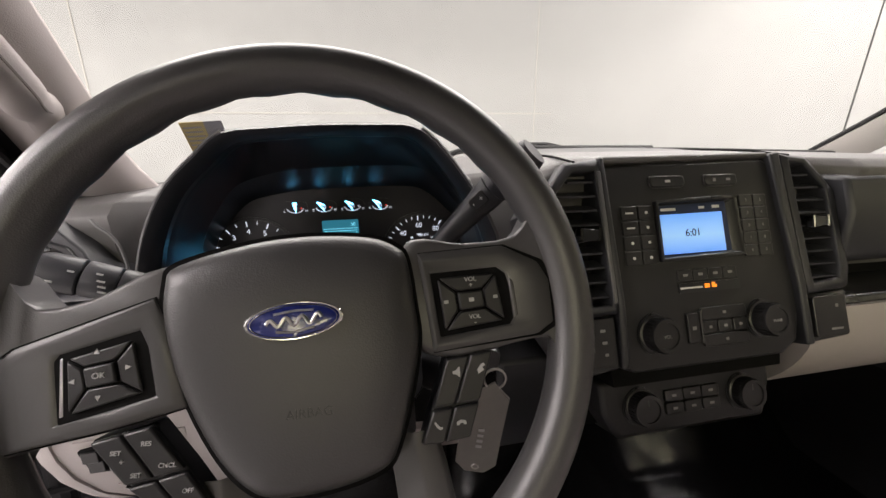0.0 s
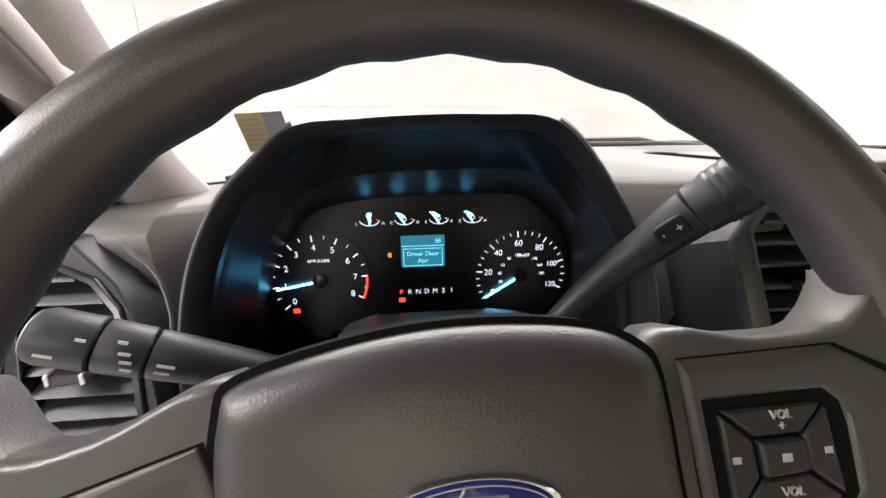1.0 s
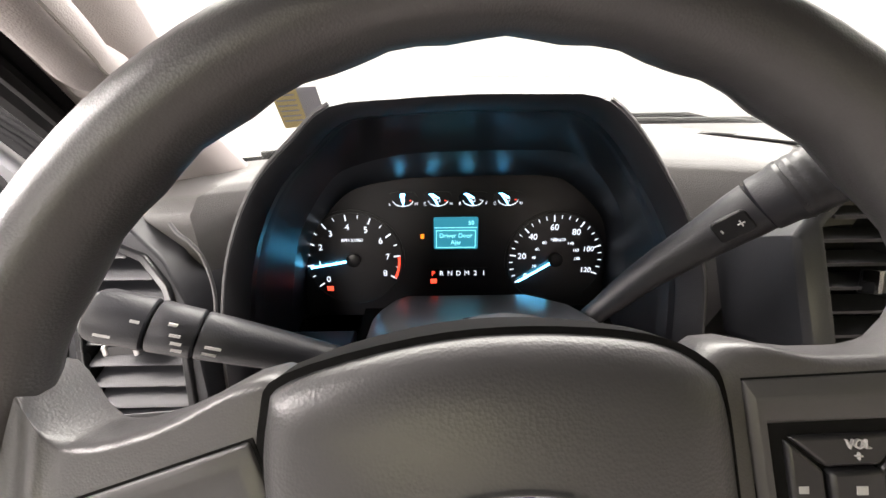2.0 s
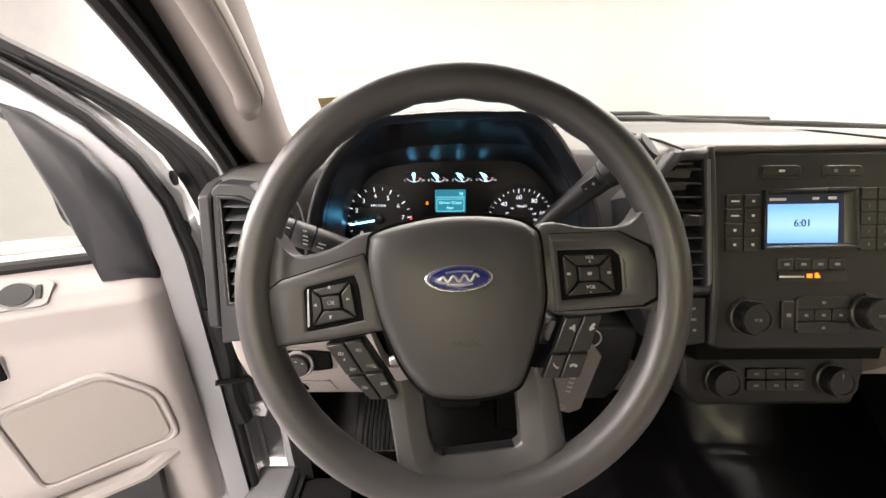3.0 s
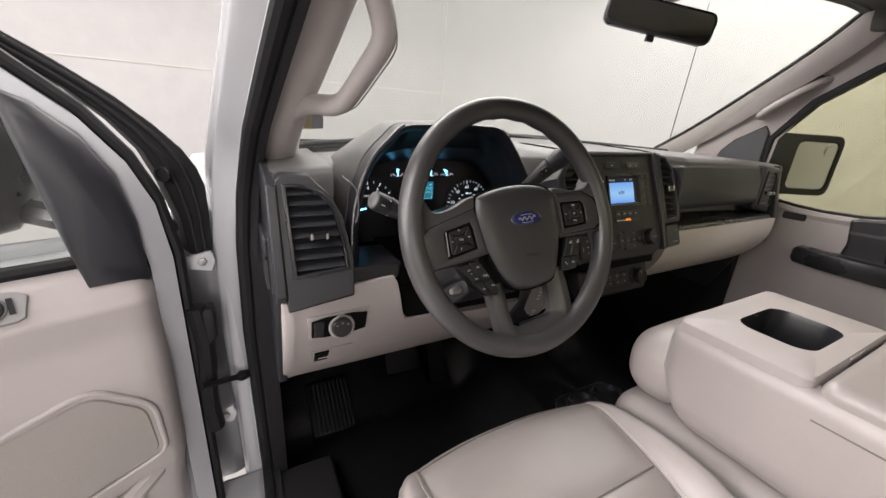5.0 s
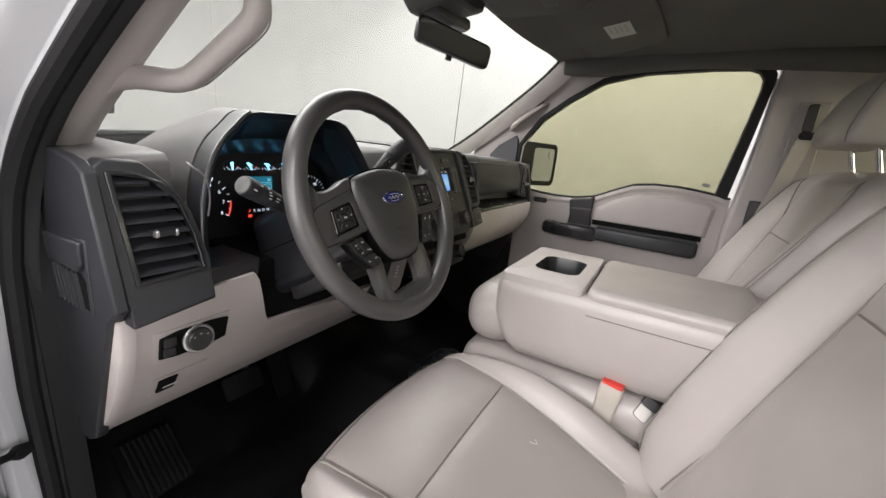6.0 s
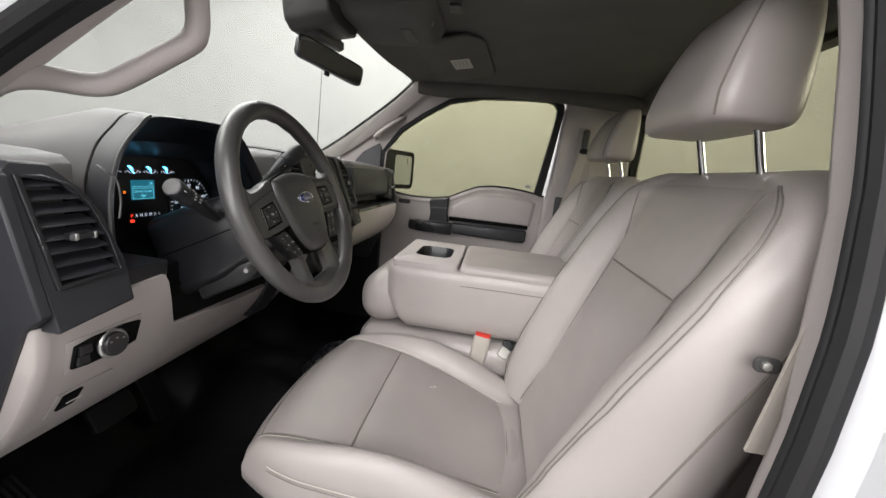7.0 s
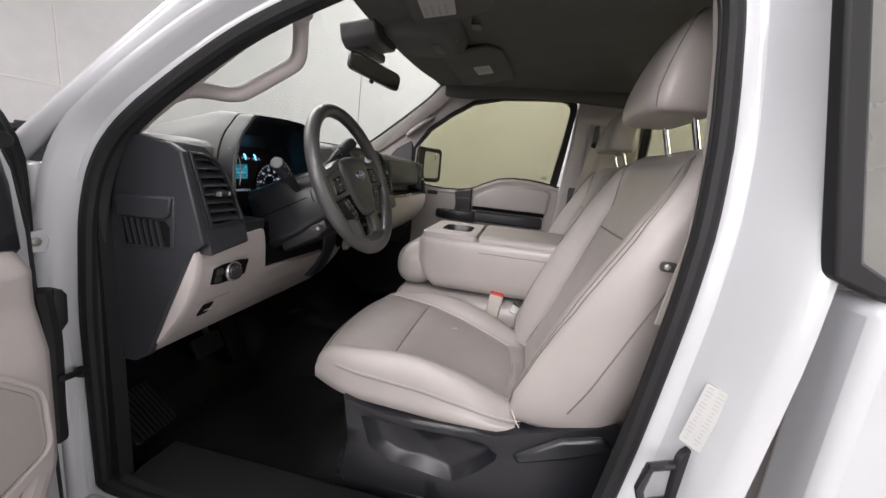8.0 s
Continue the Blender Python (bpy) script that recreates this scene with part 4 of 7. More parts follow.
def fascia(ob):
    base = thing("radio_unit", "black radio and climate panel with lit blue display", "radio", at=pose(CX, 0.167, 1.241, 70, 0, 0))
    f = part("face", prism([(-0.118, 0.058), (0.110, 0.062), (0.126, 0.050), (0.134, -0.118), (0.124, -0.166), (0.10, -0.180), (-0.10, -0.180), (-0.119, -0.170)], "z", -0.10, 0.0), PANEL, base, bevel=0.003)
    part("brow", prism([(-0.122, 0.060), (0.112, 0.065), (0.124, 0.054), (0.116, 0.071), (-0.12, 0.069)], "z", -0.10, 0.003), GREY_TOP, base, bevel=0.003)
    # vents to both sides: a moulded housing, an opening that goes in, and slats that follow its outline
    def span(poly, y):
        hits = [p[0] + (q[0] - p[0]) * (y - p[1]) / (q[1] - p[1]) for p, q in zip(poly, poly[1:] + poly[:1]) if (p[1] - y) * (q[1] - y) <= 0 and abs(q[1] - p[1]) > 1e-6]
        return min(hits), max(hits)
    for side in (-1, 1):
        hx = [(-0.206, 0.010), (-0.164, 0.062), (-0.122, 0.066), (-0.116, -0.100), (-0.118, -0.112), (-0.168, -0.114), (-0.198, -0.070)] if side < 0 else [(0.208, 0.018), (0.170, 0.064), (0.130, 0.068), (0.140, -0.100), (0.143, -0.112), (0.206, -0.108), (0.213, -0.085)]
        o = [(-0.189, 0.014), (-0.157, 0.049), (-0.130, 0.050), (-0.125, -0.092), (-0.126, -0.101), (-0.160, -0.102), (-0.180, -0.064)] if side < 0 else [(0.192, 0.020), (0.164, 0.052), (0.141, 0.055), (0.150, -0.088), (0.152, -0.098), (0.192, -0.094), (0.196, -0.080)]
        fr = part("air_vent", loft([[(x, y, z) for x, y in q] for q, z in ((hx, -0.07), (hx, 0.002), (inset(hx, 0.003), 0.0065), (inset(o, -0.005), 0.0085), (inset(o, -0.0015), 0.0080), (o, 0.0055), (o, -0.035), (inset(o, 0.03), -0.035))], cap=False), BLACK, base, bevel=0.0012)
        # black plate behind the slats stands for the vent's inner shade
        part("cavity_shade", prism(o, "z", -0.040, -0.028), SHADOW, fr)
        for k in range(9):
            y = -0.088 + 0.0163 * k
            x0, x1 = span(o, min(y, 0.0485))
            part("slat", loft([[(x, y - 0.0050, 0.0035), (x, y - 0.0028, 0.0045), (x, y + 0.0060, -0.016), (x, y + 0.0035, -0.017)] for x in (x0 + 0.0008, x1 - 0.0008)]), BLACK, fr)
        cx = -0.147 if side < 0 else 0.169
        t = part("tab", prism([(cx - 0.013, -0.030), (cx + 0.011, -0.028), (cx + 0.013, -0.017), (cx - 0.010, -0.014)], "z", 0.001, 0.012), SATIN, fr, "glossy tab with bright ends", bevel=0.001)
        for e in (-0.0125, 0.0095):
            part("tip", prism([(cx + e, -0.0295), (cx + e + 0.003, -0.0290), (cx + e + 0.005, -0.0150), (cx + e + 0.002, -0.0145)], "z", 0.004, 0.0135), CHROME, t)
        if side < 0:
            part("vent_edge", prism([(-0.1275, 0.050), (-0.1235, 0.050), (-0.1195, -0.098), (-0.1240, -0.100)], "z", 0.006, 0.0098), EDGE, fr, "pale satin edge strip", bevel=0.001)
        # rail between the vent and the face
        xr = [(-0.1245, 0.066), (-0.1165, 0.067), (-0.1095, -0.105), (-0.1120, -0.172), (-0.1215, -0.172), (-0.1185, -0.105)] if side < 0 else [(0.1130, 0.067), (0.1275, 0.070), (0.1395, -0.100), (0.1400, -0.172), (0.1290, -0.172), (0.1280, -0.100)]
        part("side_rail", prism(xr, "z", -0.06, 0.0085), BLACK, base, bevel=0.003, seg=3)
        # lower cheek below the vent
        lc = [(-0.198, -0.072), (-0.168, -0.116), (-0.120, -0.114), (-0.120, -0.172), (-0.166, -0.178), (-0.196, -0.13)] if side < 0 else [(0.141, -0.114), (0.208, -0.110), (0.204, -0.168), (0.139, -0.172)]
        part("cheek", prism(lc, "z", -0.07, 0.0015), BLACK, base, bevel=0.003)
    # display in its deep bezel
    part("display_bezel", loft([[(x, y, z) for x, y in o] for o, z in (([(-0.054, 0.014), (0.058, 0.018), (0.062, -0.056), (-0.054, -0.058)], -0.001), ([(-0.054, 0.014), (0.058, 0.018), (0.062, -0.056), (-0.054, -0.058)], 0.005), ([(-0.051, 0.011), (0.054, 0.014), (0.058, -0.053), (-0.051, -0.055)], 0.0055), ([(-0.049, 0.009), (0.044, 0.011), (0.046, -0.050), (-0.049, -0.052)], 0.001))], cap=False), SATIN, base, bevel=0.0008)
    scr = part("display", prism([(-0.049, 0.008), (0.044, 0.010), (0.046, -0.050), (-0.049, -0.051)], "z", 0.0002, 0.0015), SCREEN_TEXT, base, "lit blue clock display")
    part("picture", prism([(-0.0485, -0.003), (0.0375, -0.002), (0.0375, -0.0495), (-0.0485, -0.0500)], "z", 0.0015, 0.0019), SCREEN, scr)
    letters("6:01", 0.0125, SCREEN_TEXT, scr, Matrix.Translation((-0.006, -0.026, 0.0020)), "clock")
    marks("status_print", [(-0.036, 0.003, 0.020, 0.0032), (0.010, 0.004, 0.008, 0.003), (0.030, 0.0045, 0.010, 0.0035)], 0.0015, MARK, scr)
    # button blocks
    for c in range(2):
        for r in range(4):
            x, y = -0.088 + 0.022 * c, 0.001 - 0.0175 * r
            b = part("button", prism(rounded(0.0205, 0.0162, 0.0015, 2, x, y), "z", -0.001, 0.0022), BUTTON, base, bevel=0.0008)
            marks("print", [(x, y, 0.010 if (c == 0 and r < 2) else 0.0032, 0.0018 if (c == 0 and r < 2) else 0.003)], 0.0023, MARK, b)
    for c in range(2):
        for r in range(5):
            x, y = 0.0745 + 0.0205 * c, 0.010 - 0.0155 * r
            b = part("button", prism(rounded(0.0192, 0.0145, 0.0015, 2, x, y), "z", -0.001, 0.0022), BUTTON, base, bevel=0.0008)
            letters("1234567890"[2 * r + c], 0.0052, MARK_DIM, b, Matrix.Translation((x, y, 0.0023)), "print")
    for x, w in ((-0.033, 0.047), (0.042, 0.046)):
        b = part("switch", prism(rounded(w, 0.0135, 0.005, 4, x, 0.037), "z", -0.001, 0.003), BUTTON, base, bevel=0.001)
        part("outline", bezel(rounded(w + 0.002, 0.0155, 0.006, 4, x, 0.037), rounded(w, 0.0135, 0.005, 4, x, 0.037), 0.0, 0.0016), GUN, b)
        marks("print", [(x, 0.037, 0.007, 0.003)] if x < 0 else [(x - 0.010, 0.037, 0.004, 0.004), (x + 0.010, 0.037, 0.006, 0.003)], 0.0031, MARK if x < 0 else MARK_DIM, b)
    for k in range(4):
        x = -0.024 + 0.0205 * k
        b = part("button", prism(rounded(0.0195, 0.013, 0.0015, 2, x, -0.0755), "z", -0.001, 0.002), BUTTON, base, bevel=0.0008)
        marks("print", [(x, -0.0755, 0.006, 0.003)], 0.0021, MARK_DIM, b)
    bar = part("airbag_indicator", prism(rounded(0.084, 0.0115, 0.002, 2, 0.008, -0.0905), "z", -0.001, 0.0022), SATIN, base)
    marks("lit_text", [(0.0035, -0.0895, 0.0065, 0.0048), (0.0120, -0.0890, 0.0040, 0.0058), (0.0150, -0.0905, 0.0025, 0.0030)], 0.0023, AMBER, bar, "lit amber symbol")
    marks("print", [(-0.018, -0.0905, 0.030, 0.0020)], 0.0023, MARK, bar)
    b = part("button", prism(rounded(0.016, 0.034, 0.0015, 2, -0.022, -0.137), "z", -0.001, 0.0035), BUTTON, base, bevel=0.001)
    marks("print", [(-0.022, -0.137, 0.005, 0.004)], 0.0036, MARK_DIM, b)
    part("divider", box(-0.0135, -0.0115, -0.155, -0.118, 0, 0.0042), GUN, base)
    for r in range(3):
        for c in range(3 if r == 1 else 1):
            x, y, w = (0.000 + 0.021 * c, -0.1375, 0.0195) if r == 1 else (0.021, (-0.122, -0.1375, -0.153)[r], 0.062)
            if r == 1 and c == 2:
                w = 0.0195
            b = part("button", prism(rounded(w, 0.0140, 0.0015, 2, x if r == 1 else 0.021, y), "z", -0.001, 0.003), BUTTON, base, bevel=0.0008)
            marks("print", [(x if r == 1 else 0.021, y, 0.004, 0.003)], 0.0031, MARK_DIM, b)

    def knob(x, y, r, h, z0, name, ringm=SATIN):
        k = part(name, lathe([(r * 1.12, 0), (r * 1.12, 0.003), (r, 0.004), (r * 0.97, h - 0.002), (r * 0.93, h), (r * 0.72, h), (r * 0.70, h - 0.0015), (r * 0.2, h - 0.0015)], 32), BUTTON, base, angle=40)
        k.matrix_local = Matrix.Translation((x, y, z0))
        for i in range(28):
            a = 2 * math.pi * i / 28
            part("ridge", box(-0.0007, 0.0007, r * 0.97, r * 1.015, 0.005, h - 0.003), BUTTON, k).matrix_local = Matrix.Rotation(a, 4, "Z")
        part("ring", lathe([(r * 1.22, 0), (r * 1.22, 0.0018), (r * 1.13, 0.0018), (r * 1.13, 0)], 32), ringm, k)
        return k
    k = knob(-0.071, -0.139, 0.0195, 0.020, 0.0, "tuning_knob")
    letters("VOL", 0.0055, MARK_DIM, k, Matrix.Translation((0, -0.001, 0.0188)), "print")
    k = knob(0.076, -0.135, 0.0195, 0.020, 0.0, "tuning_knob")
    letters("TUNE", 0.0050, MARK_DIM, k, Matrix.Translation((0, -0.001, 0.0188)), "print")
    # climate panel below
    part("climate_panel", prism([(-0.124, -0.198), (0.124, -0.198), (0.122, -0.225), (0.106, -0.268), (-0.104, -0.268), (-0.122, -0.24)], "z", -0.11, -0.040), PANEL, base, bevel=0.006)
    # near-black block gives the shade under the radio face
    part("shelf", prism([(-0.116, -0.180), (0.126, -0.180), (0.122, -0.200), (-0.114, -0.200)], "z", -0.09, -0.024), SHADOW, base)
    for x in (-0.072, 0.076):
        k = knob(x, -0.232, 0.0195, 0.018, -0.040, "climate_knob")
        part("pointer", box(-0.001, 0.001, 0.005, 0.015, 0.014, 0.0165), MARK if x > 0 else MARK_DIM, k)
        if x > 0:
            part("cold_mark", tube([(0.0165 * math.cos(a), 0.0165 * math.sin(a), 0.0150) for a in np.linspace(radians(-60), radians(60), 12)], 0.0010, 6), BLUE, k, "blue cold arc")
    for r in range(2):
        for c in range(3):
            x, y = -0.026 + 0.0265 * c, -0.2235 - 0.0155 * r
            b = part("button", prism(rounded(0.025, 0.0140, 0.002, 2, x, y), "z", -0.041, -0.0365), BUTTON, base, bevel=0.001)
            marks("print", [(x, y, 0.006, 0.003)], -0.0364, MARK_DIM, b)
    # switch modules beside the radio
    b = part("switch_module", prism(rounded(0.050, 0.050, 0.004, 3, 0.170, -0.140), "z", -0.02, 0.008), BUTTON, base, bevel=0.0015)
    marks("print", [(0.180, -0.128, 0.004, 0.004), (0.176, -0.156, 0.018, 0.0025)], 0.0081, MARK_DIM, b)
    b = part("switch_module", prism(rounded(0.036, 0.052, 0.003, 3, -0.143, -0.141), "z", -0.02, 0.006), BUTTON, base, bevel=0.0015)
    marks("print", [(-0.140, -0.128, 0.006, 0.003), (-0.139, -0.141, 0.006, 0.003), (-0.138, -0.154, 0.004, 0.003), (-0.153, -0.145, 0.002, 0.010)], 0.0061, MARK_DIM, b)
    # housing coloured near-black so it merges into the shade below the controls
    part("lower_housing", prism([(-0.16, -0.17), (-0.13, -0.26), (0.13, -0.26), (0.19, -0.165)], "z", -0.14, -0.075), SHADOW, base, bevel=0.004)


def lower_dash(ob):
    # stone knee panel: upright at the switches, then swept forward to the lower edge
    def y_of(z):
        return float(np.interp(z, [0.79, 0.81, 0.86, 0.91, 0.96, 1.00, 1.08], [0.345, 0.328, 0.272, 0.232, 0.204, 0.190, 0.180]))

    def f(u, v):
        x = -0.705 + 0.655 * u
        top = 1.062 + 0.014 * min(1.0, (x + 0.705) / 0.18) if x < -0.512 else float(np.interp(x, [-0.512, -0.488, -0.32, -0.20, -0.05], [1.076, 0.972, 0.955, 0.955, 0.96]))
        z = top + (0.803 - top) * v
        return (x, y_of(z) + (0.004 if u < 0.005 else 0.0), z)
    panel = part("knee_panel", slab(f, 80, 24, 0.018), BEIGE, ob, "stone grained knee panel", angle=50)
    part("edge_strip", loft([[(-0.7085, y_of(z) + 0.001, z), (-0.704, y_of(z) - 0.003, z), (-0.690, y_of(z) - 0.003, z), (-0.690, y_of(z) + 0.05, z), (-0.7085, y_of(z) + 0.05, z)] for z in np.linspace(1.056, 0.806, 14)]), BEIGE, ob, angle=50)
    # solid black filler painted as the shade behind the knee panel
    part("seam_shade", prism([(0.20, 1.045), (0.62, 1.045), (0.62, 0.82), (0.36, 0.80), (0.26, 0.90)], "x", -0.698, -0.06), SHADOW, ob)
    # light switch
    plate = part("light_switch", loft([[(x, y_of(z) - dy, z) for x, z in o] for o, dy in (([(-0.670, 1.020), (-0.560, 1.022), (-0.564, 0.972), (-0.668, 0.968)], 0.0), ([(-0.670, 1.020), (-0.560, 1.022), (-0.564, 0.972), (-0.668, 0.968)], 0.002), ([(-0.665, 1.015), (-0.566, 1.017), (-0.570, 0.977), (-0.664, 0.973)], 0.003))]), BEIGE, panel, bevel=0.001)
    part("insert", loft([[(x, y_of(z) - dy, z) for x, z in ((-0.664, 1.012), (-0.640, 1.0165), (-0.592, 1.0175), (-0.566, 1.014), (-0.568, 0.978), (-0.592, 0.973), (-0.640, 0.972), (-0.664, 0.976))] for dy in (0.003, 0.0085)]), SHADOW, plate, bevel=0.002)
    k = part("knob", lathe([(0.0265, 0), (0.0265, 0.004), (0.0255, 0.006), (0.0235, 0.007), (0.0225, 0.013), (0.0205, 0.0155), (0.004, 0.0155)], 36), BUTTON, plate, "black rotary knob with bright ring", angle=40)
    km = Matrix.Translation((-0.614, y_of(0.995) - 0.0085, 0.995)) @ pose(0, 0, 0, 84, 0, 0)
    k.matrix_local = km
    part("bright_ring", lathe([(0.0290, 0.002), (0.0292, 0.0065), (0.0262, 0.0085), (0.0245, 0.0080)], 36), SILVER, k)
    k.matrix_local = km @ Matrix.Scale(0.78, 4)
    marks("print", [(-0.012, 0.008, 0.004, 0.003), (0.0, 0.012, 0.004, 0.003), (0.012, 0.008, 0.004, 0.003)], 0.0156, MARK_DIM, k)
    for z in (1.004, 0.987):
        part("button", box(-0.660, -0.644, y_of(z) - 0.0112, y_of(z), z - 0.007, z + 0.007), BUTTON, plate, bevel=0.001)
    # parking brake release
    rel = part("brake_release", loft([[(x, y_of(z) - dy, z) for x, z in ((-0.664, 0.930), (-0.585, 0.932), (-0.585, 0.886), (-0.662, 0.884))] for dy in (-0.002, 0.0035)]), BEIGE, panel, bevel=0.001)
    part("handle", loft([[(x, y_of(z) - dy, z) for x, z in ((-0.656, 0.925), (-0.630, 0.925), (-0.631, 0.896), (-0.655, 0.895))] for dy in (0.001, 0.0070)]), SHADOW, rel, bevel=0.001)
    part("print", loft([[(x, y_of(z) - dy, z) for x, z in ((-0.650, 0.910), (-0.630, 0.910), (-0.630, 0.907), (-0.650, 0.907))] for dy in (0.0080, 0.0092)]), MARK, rel)
    # hollow around the column: a solid black block stands for its shade
    part("column_shade", loft([[(x, 0.205, z) for x, z in ((-0.50, 1.085), (-0.19, 1.085), (-0.19, 0.965), (-0.48, 0.972))], [(x, 0.36, z) for x, z in ((-0.50, 1.10), (-0.19, 1.10), (-0.19, 0.95), (-0.48, 0.95))]]), SHADOW, ob)
    part("hollow_frame", prism([(-0.595, 1.10), (-0.50, 1.10), (-0.505, 1.07), (-0.59, 1.06)], "y", 0.188, 0.30), PANEL, ob, bevel=0.004)
    part("cover_panel", prism([(0.192, 1.05), (0.20, 0.96), (0.225, 0.90), (0.25, 0.86), (0.33, 0.86), (0.33, 1.05)], "x", -0.19, -0.11), BLACK, ob, bevel=0.006)


def passenger_dash(ob):
    # upper face, open slot and swept stone lower part
    part("upper_face", prism([(0.155, 1.278), (0.140, 1.235), (0.138, 1.180), (0.150, 1.165), (0.26, 1.165), (0.26, 1.278)], "x", 0.245, 0.66), BLACK, ob, bevel=0.006)
    # the slot is a solid block, its inner shade painted black
    part("slot", box(0.245, 0.74, 0.20, 0.34, 1.125, 1.168), SHADOW, ob)
    part("slot_floor", prism([(0.128, 1.128), (0.122, 1.118), (0.30, 1.110), (0.30, 1.120)], "x", 0.245, 0.76), SATIN, ob, bevel=0.003)
    part("glove_box", slab(lambda u, v: (0.20 + 0.575 * u, 0.118 + 0.010 * math.sin(math.pi * v) * -1 + 0.20 * v ** 2.2, 1.118 - 0.235 * v), 12, 16, 0.02), BEIGE, ob, "stone grained glove box door", angle=60)
    part("vent_housing", prism([(0.655, 1.282), (0.760, 1.275), (0.768, 1.13), (0.655, 1.15)], "y", 0.14, 0.36), BLACK, ob, bevel=0.008)
    air_vent(ob, [(0.680, 1.165), (0.745, 1.160), (0.742, 1.245), (0.722, 1.262), (0.684, 1.262)], lambda z: 0.138, 0.06, 7, tab=(0.715, 1.198))
    part("side_cap", prism([(0.15, 1.28), (0.12, 1.12), (0.25, 0.82), (0.55, 0.82), (0.55, 1.285)], "x", 0.772, 0.79), BLACK, ob, bevel=0.004)


dashboard()


# ---- seats ----
def front_seat():
    xc = -0.365
    ob = thing("bucket_seat", "grey-beige vinyl bucket seat with headrest", "seat", at=pose(xc, 0, 0), group="front seats")

    def width(y):
        d = -0.006 - y
        return 0.243 - 0.040 * max(0.0, 1 - d / 0.13) ** 2.2 - 0.030 * max(0.0, (d - 0.40) / 0.10) ** 2

    def insert_half(y):
        return float(np.interp(y, [-0.52, -0.455, -0.30, -0.172, -0.06, -0.02, 0.0], [0.122, 0.130, 0.157, 0.176, 0.188, 0.182, 0.170]))

    def base(y):
        """Height of the middle: a rolled front edge, then a dip towards the backrest."""
        d = -0.006 - y
        r = 0.060
        drop = r - math.sqrt(max(0.0, r * r - max(0.0, r - d) ** 2))
        return float(np.interp(y, [-0.52, -0.455, -0.37, -0.278, -0.20, -0.14, -0.08, 0.0], [0.738, 0.752, 0.780, 0.808, 0.826, 0.834, 0.839, 0.841])) - drop

    def bolster(y):
        return float(np.interp(y, [-0.52, -0.44, -0.34, -0.24, -0.15, -0.06, 0.0], [0.030, 0.036, 0.046, 0.044, 0.028, 0.008, 0.0]))

    def across(x, y):
        """Height over the middle line, out over the bolsters."""
        h, w = insert_half(y), width(y)
        a = abs(x)
        if a <= h:
            return 0.005 * (1 - (a / h) ** 2)
        t = min(1.0, (a - h) / max(0.01, w - h))
        return bolster(y) * float(np.interp(t, [0, 0.10, 0.30, 0.52, 0.70, 0.86, 1.0], [0.0, 0.16, 0.66, 1.0, 0.98, 0.60, 0.0])) + float(np.interp(t, [0, 0.04, 0.6, 0.8, 0.92, 1.0], [-0.003, 0.0005, 0.0, -0.005, -0.014, -0.030]))
    def bow(x, y):
        """The front edge curves forward in the middle."""
        return y + 0.034 * max(0.0, 1 - (abs(x) / 0.235) ** 2.4) * max(0.0, 1 + (y + 0.006) / 0.16) ** 1.3
    rings = []
    ys = [-0.006, -0.007, -0.010, -0.016, -0.026, -0.040, -0.058, -0.08] + list(np.linspace(-0.10, -0.515, 24))
    for y in ys:
        w, b, h = width(y), base(y), insert_half(y)
        low = float(np.interp(y, [-0.52, -0.30, -0.08, 0.0], [0.728, 0.742, 0.752, 0.758]))
        r = [(w * 0.93, y, low - 0.012), (w * 1.0, y, low), (w * 1.015, y, low + 0.022)]
        xs = [h * f for f in np.linspace(0, 1, 9)] + [h + (w - h) * f for f in (0.04, 0.10, 0.2, 0.3, 0.42, 0.54, 0.66, 0.76, 0.86, 0.93, 1.0)]
        xs = [-x for x in xs[:0:-1]] + xs
        r = [(-x, yy, z) for x, yy, z in r] + [(x, y, max(low + 0.028, b + across(x, y))) for x in xs] + r[::-1]
        rings.append([(xx, bow(xx, yy), zz) for xx, yy, zz in r])
    part("cushion", loft(rings), VINYL, ob, angle=70)

    def top(x, y, up=0.0):
        return (x, bow(x, y), base(y) + across(x, y) + up)
    for y0, y1, name in ((-0.030, -0.170, "front_panel"), (-0.176, -0.446, "seat_panel"), (-0.452, -0.512, "rear_panel")):
        part(name, sheet(lambda u, v: top((2 * u - 1) * 0.975 * insert_half(y0 + (y1 - y0) * v), y0 + (y1 - y0) * v, 0.0008 + 0.0055 * (math.sin(math.pi * u) * math.sin(math.pi * v)) ** 0.3), 24, 14), VINYL_IN, ob, angle=70)
    for sx in (-1, 1):
        part("seam", tube([top(sx * insert_half(y), y, 0.0002) for y in np.linspace(-0.026, -0.51, 40)], 0.0018, 6), CREASE, ob)
        part("seam_thread", tube([top(sx * (insert_half(y) + 0.005), y, 0.0006) for y in np.linspace(-0.030, -0.50, 50)], 0.0007, 4), STITCH, ob)
        for off in (0.0, 0.007):
            part("stitching", tube([(sx * (width(y) * 1.013 + 0.0012), y, float(np.interp(y, [-0.47, -0.255, -0.083], [0.776, 0.808, 0.820])) - off) for y in np.linspace(-0.060, -0.47, 30)], 0.0008, 5), CREASE if off else STITCH, ob)
    for y in (-0.173, -0.449):
        part("seam", tube([top(x * insert_half(y), y, 0.0004) for x in np.linspace(-0.985, 0.985, 24)], 0.0018, 6), CREASE, ob)
    part("front_seam", tube([top(f * insert_half(-0.026), -0.026 - 0.004 * f * f, 0.0004) for f in np.linspace(-1, 1, 30)], 0.0016, 6), CREASE, ob)

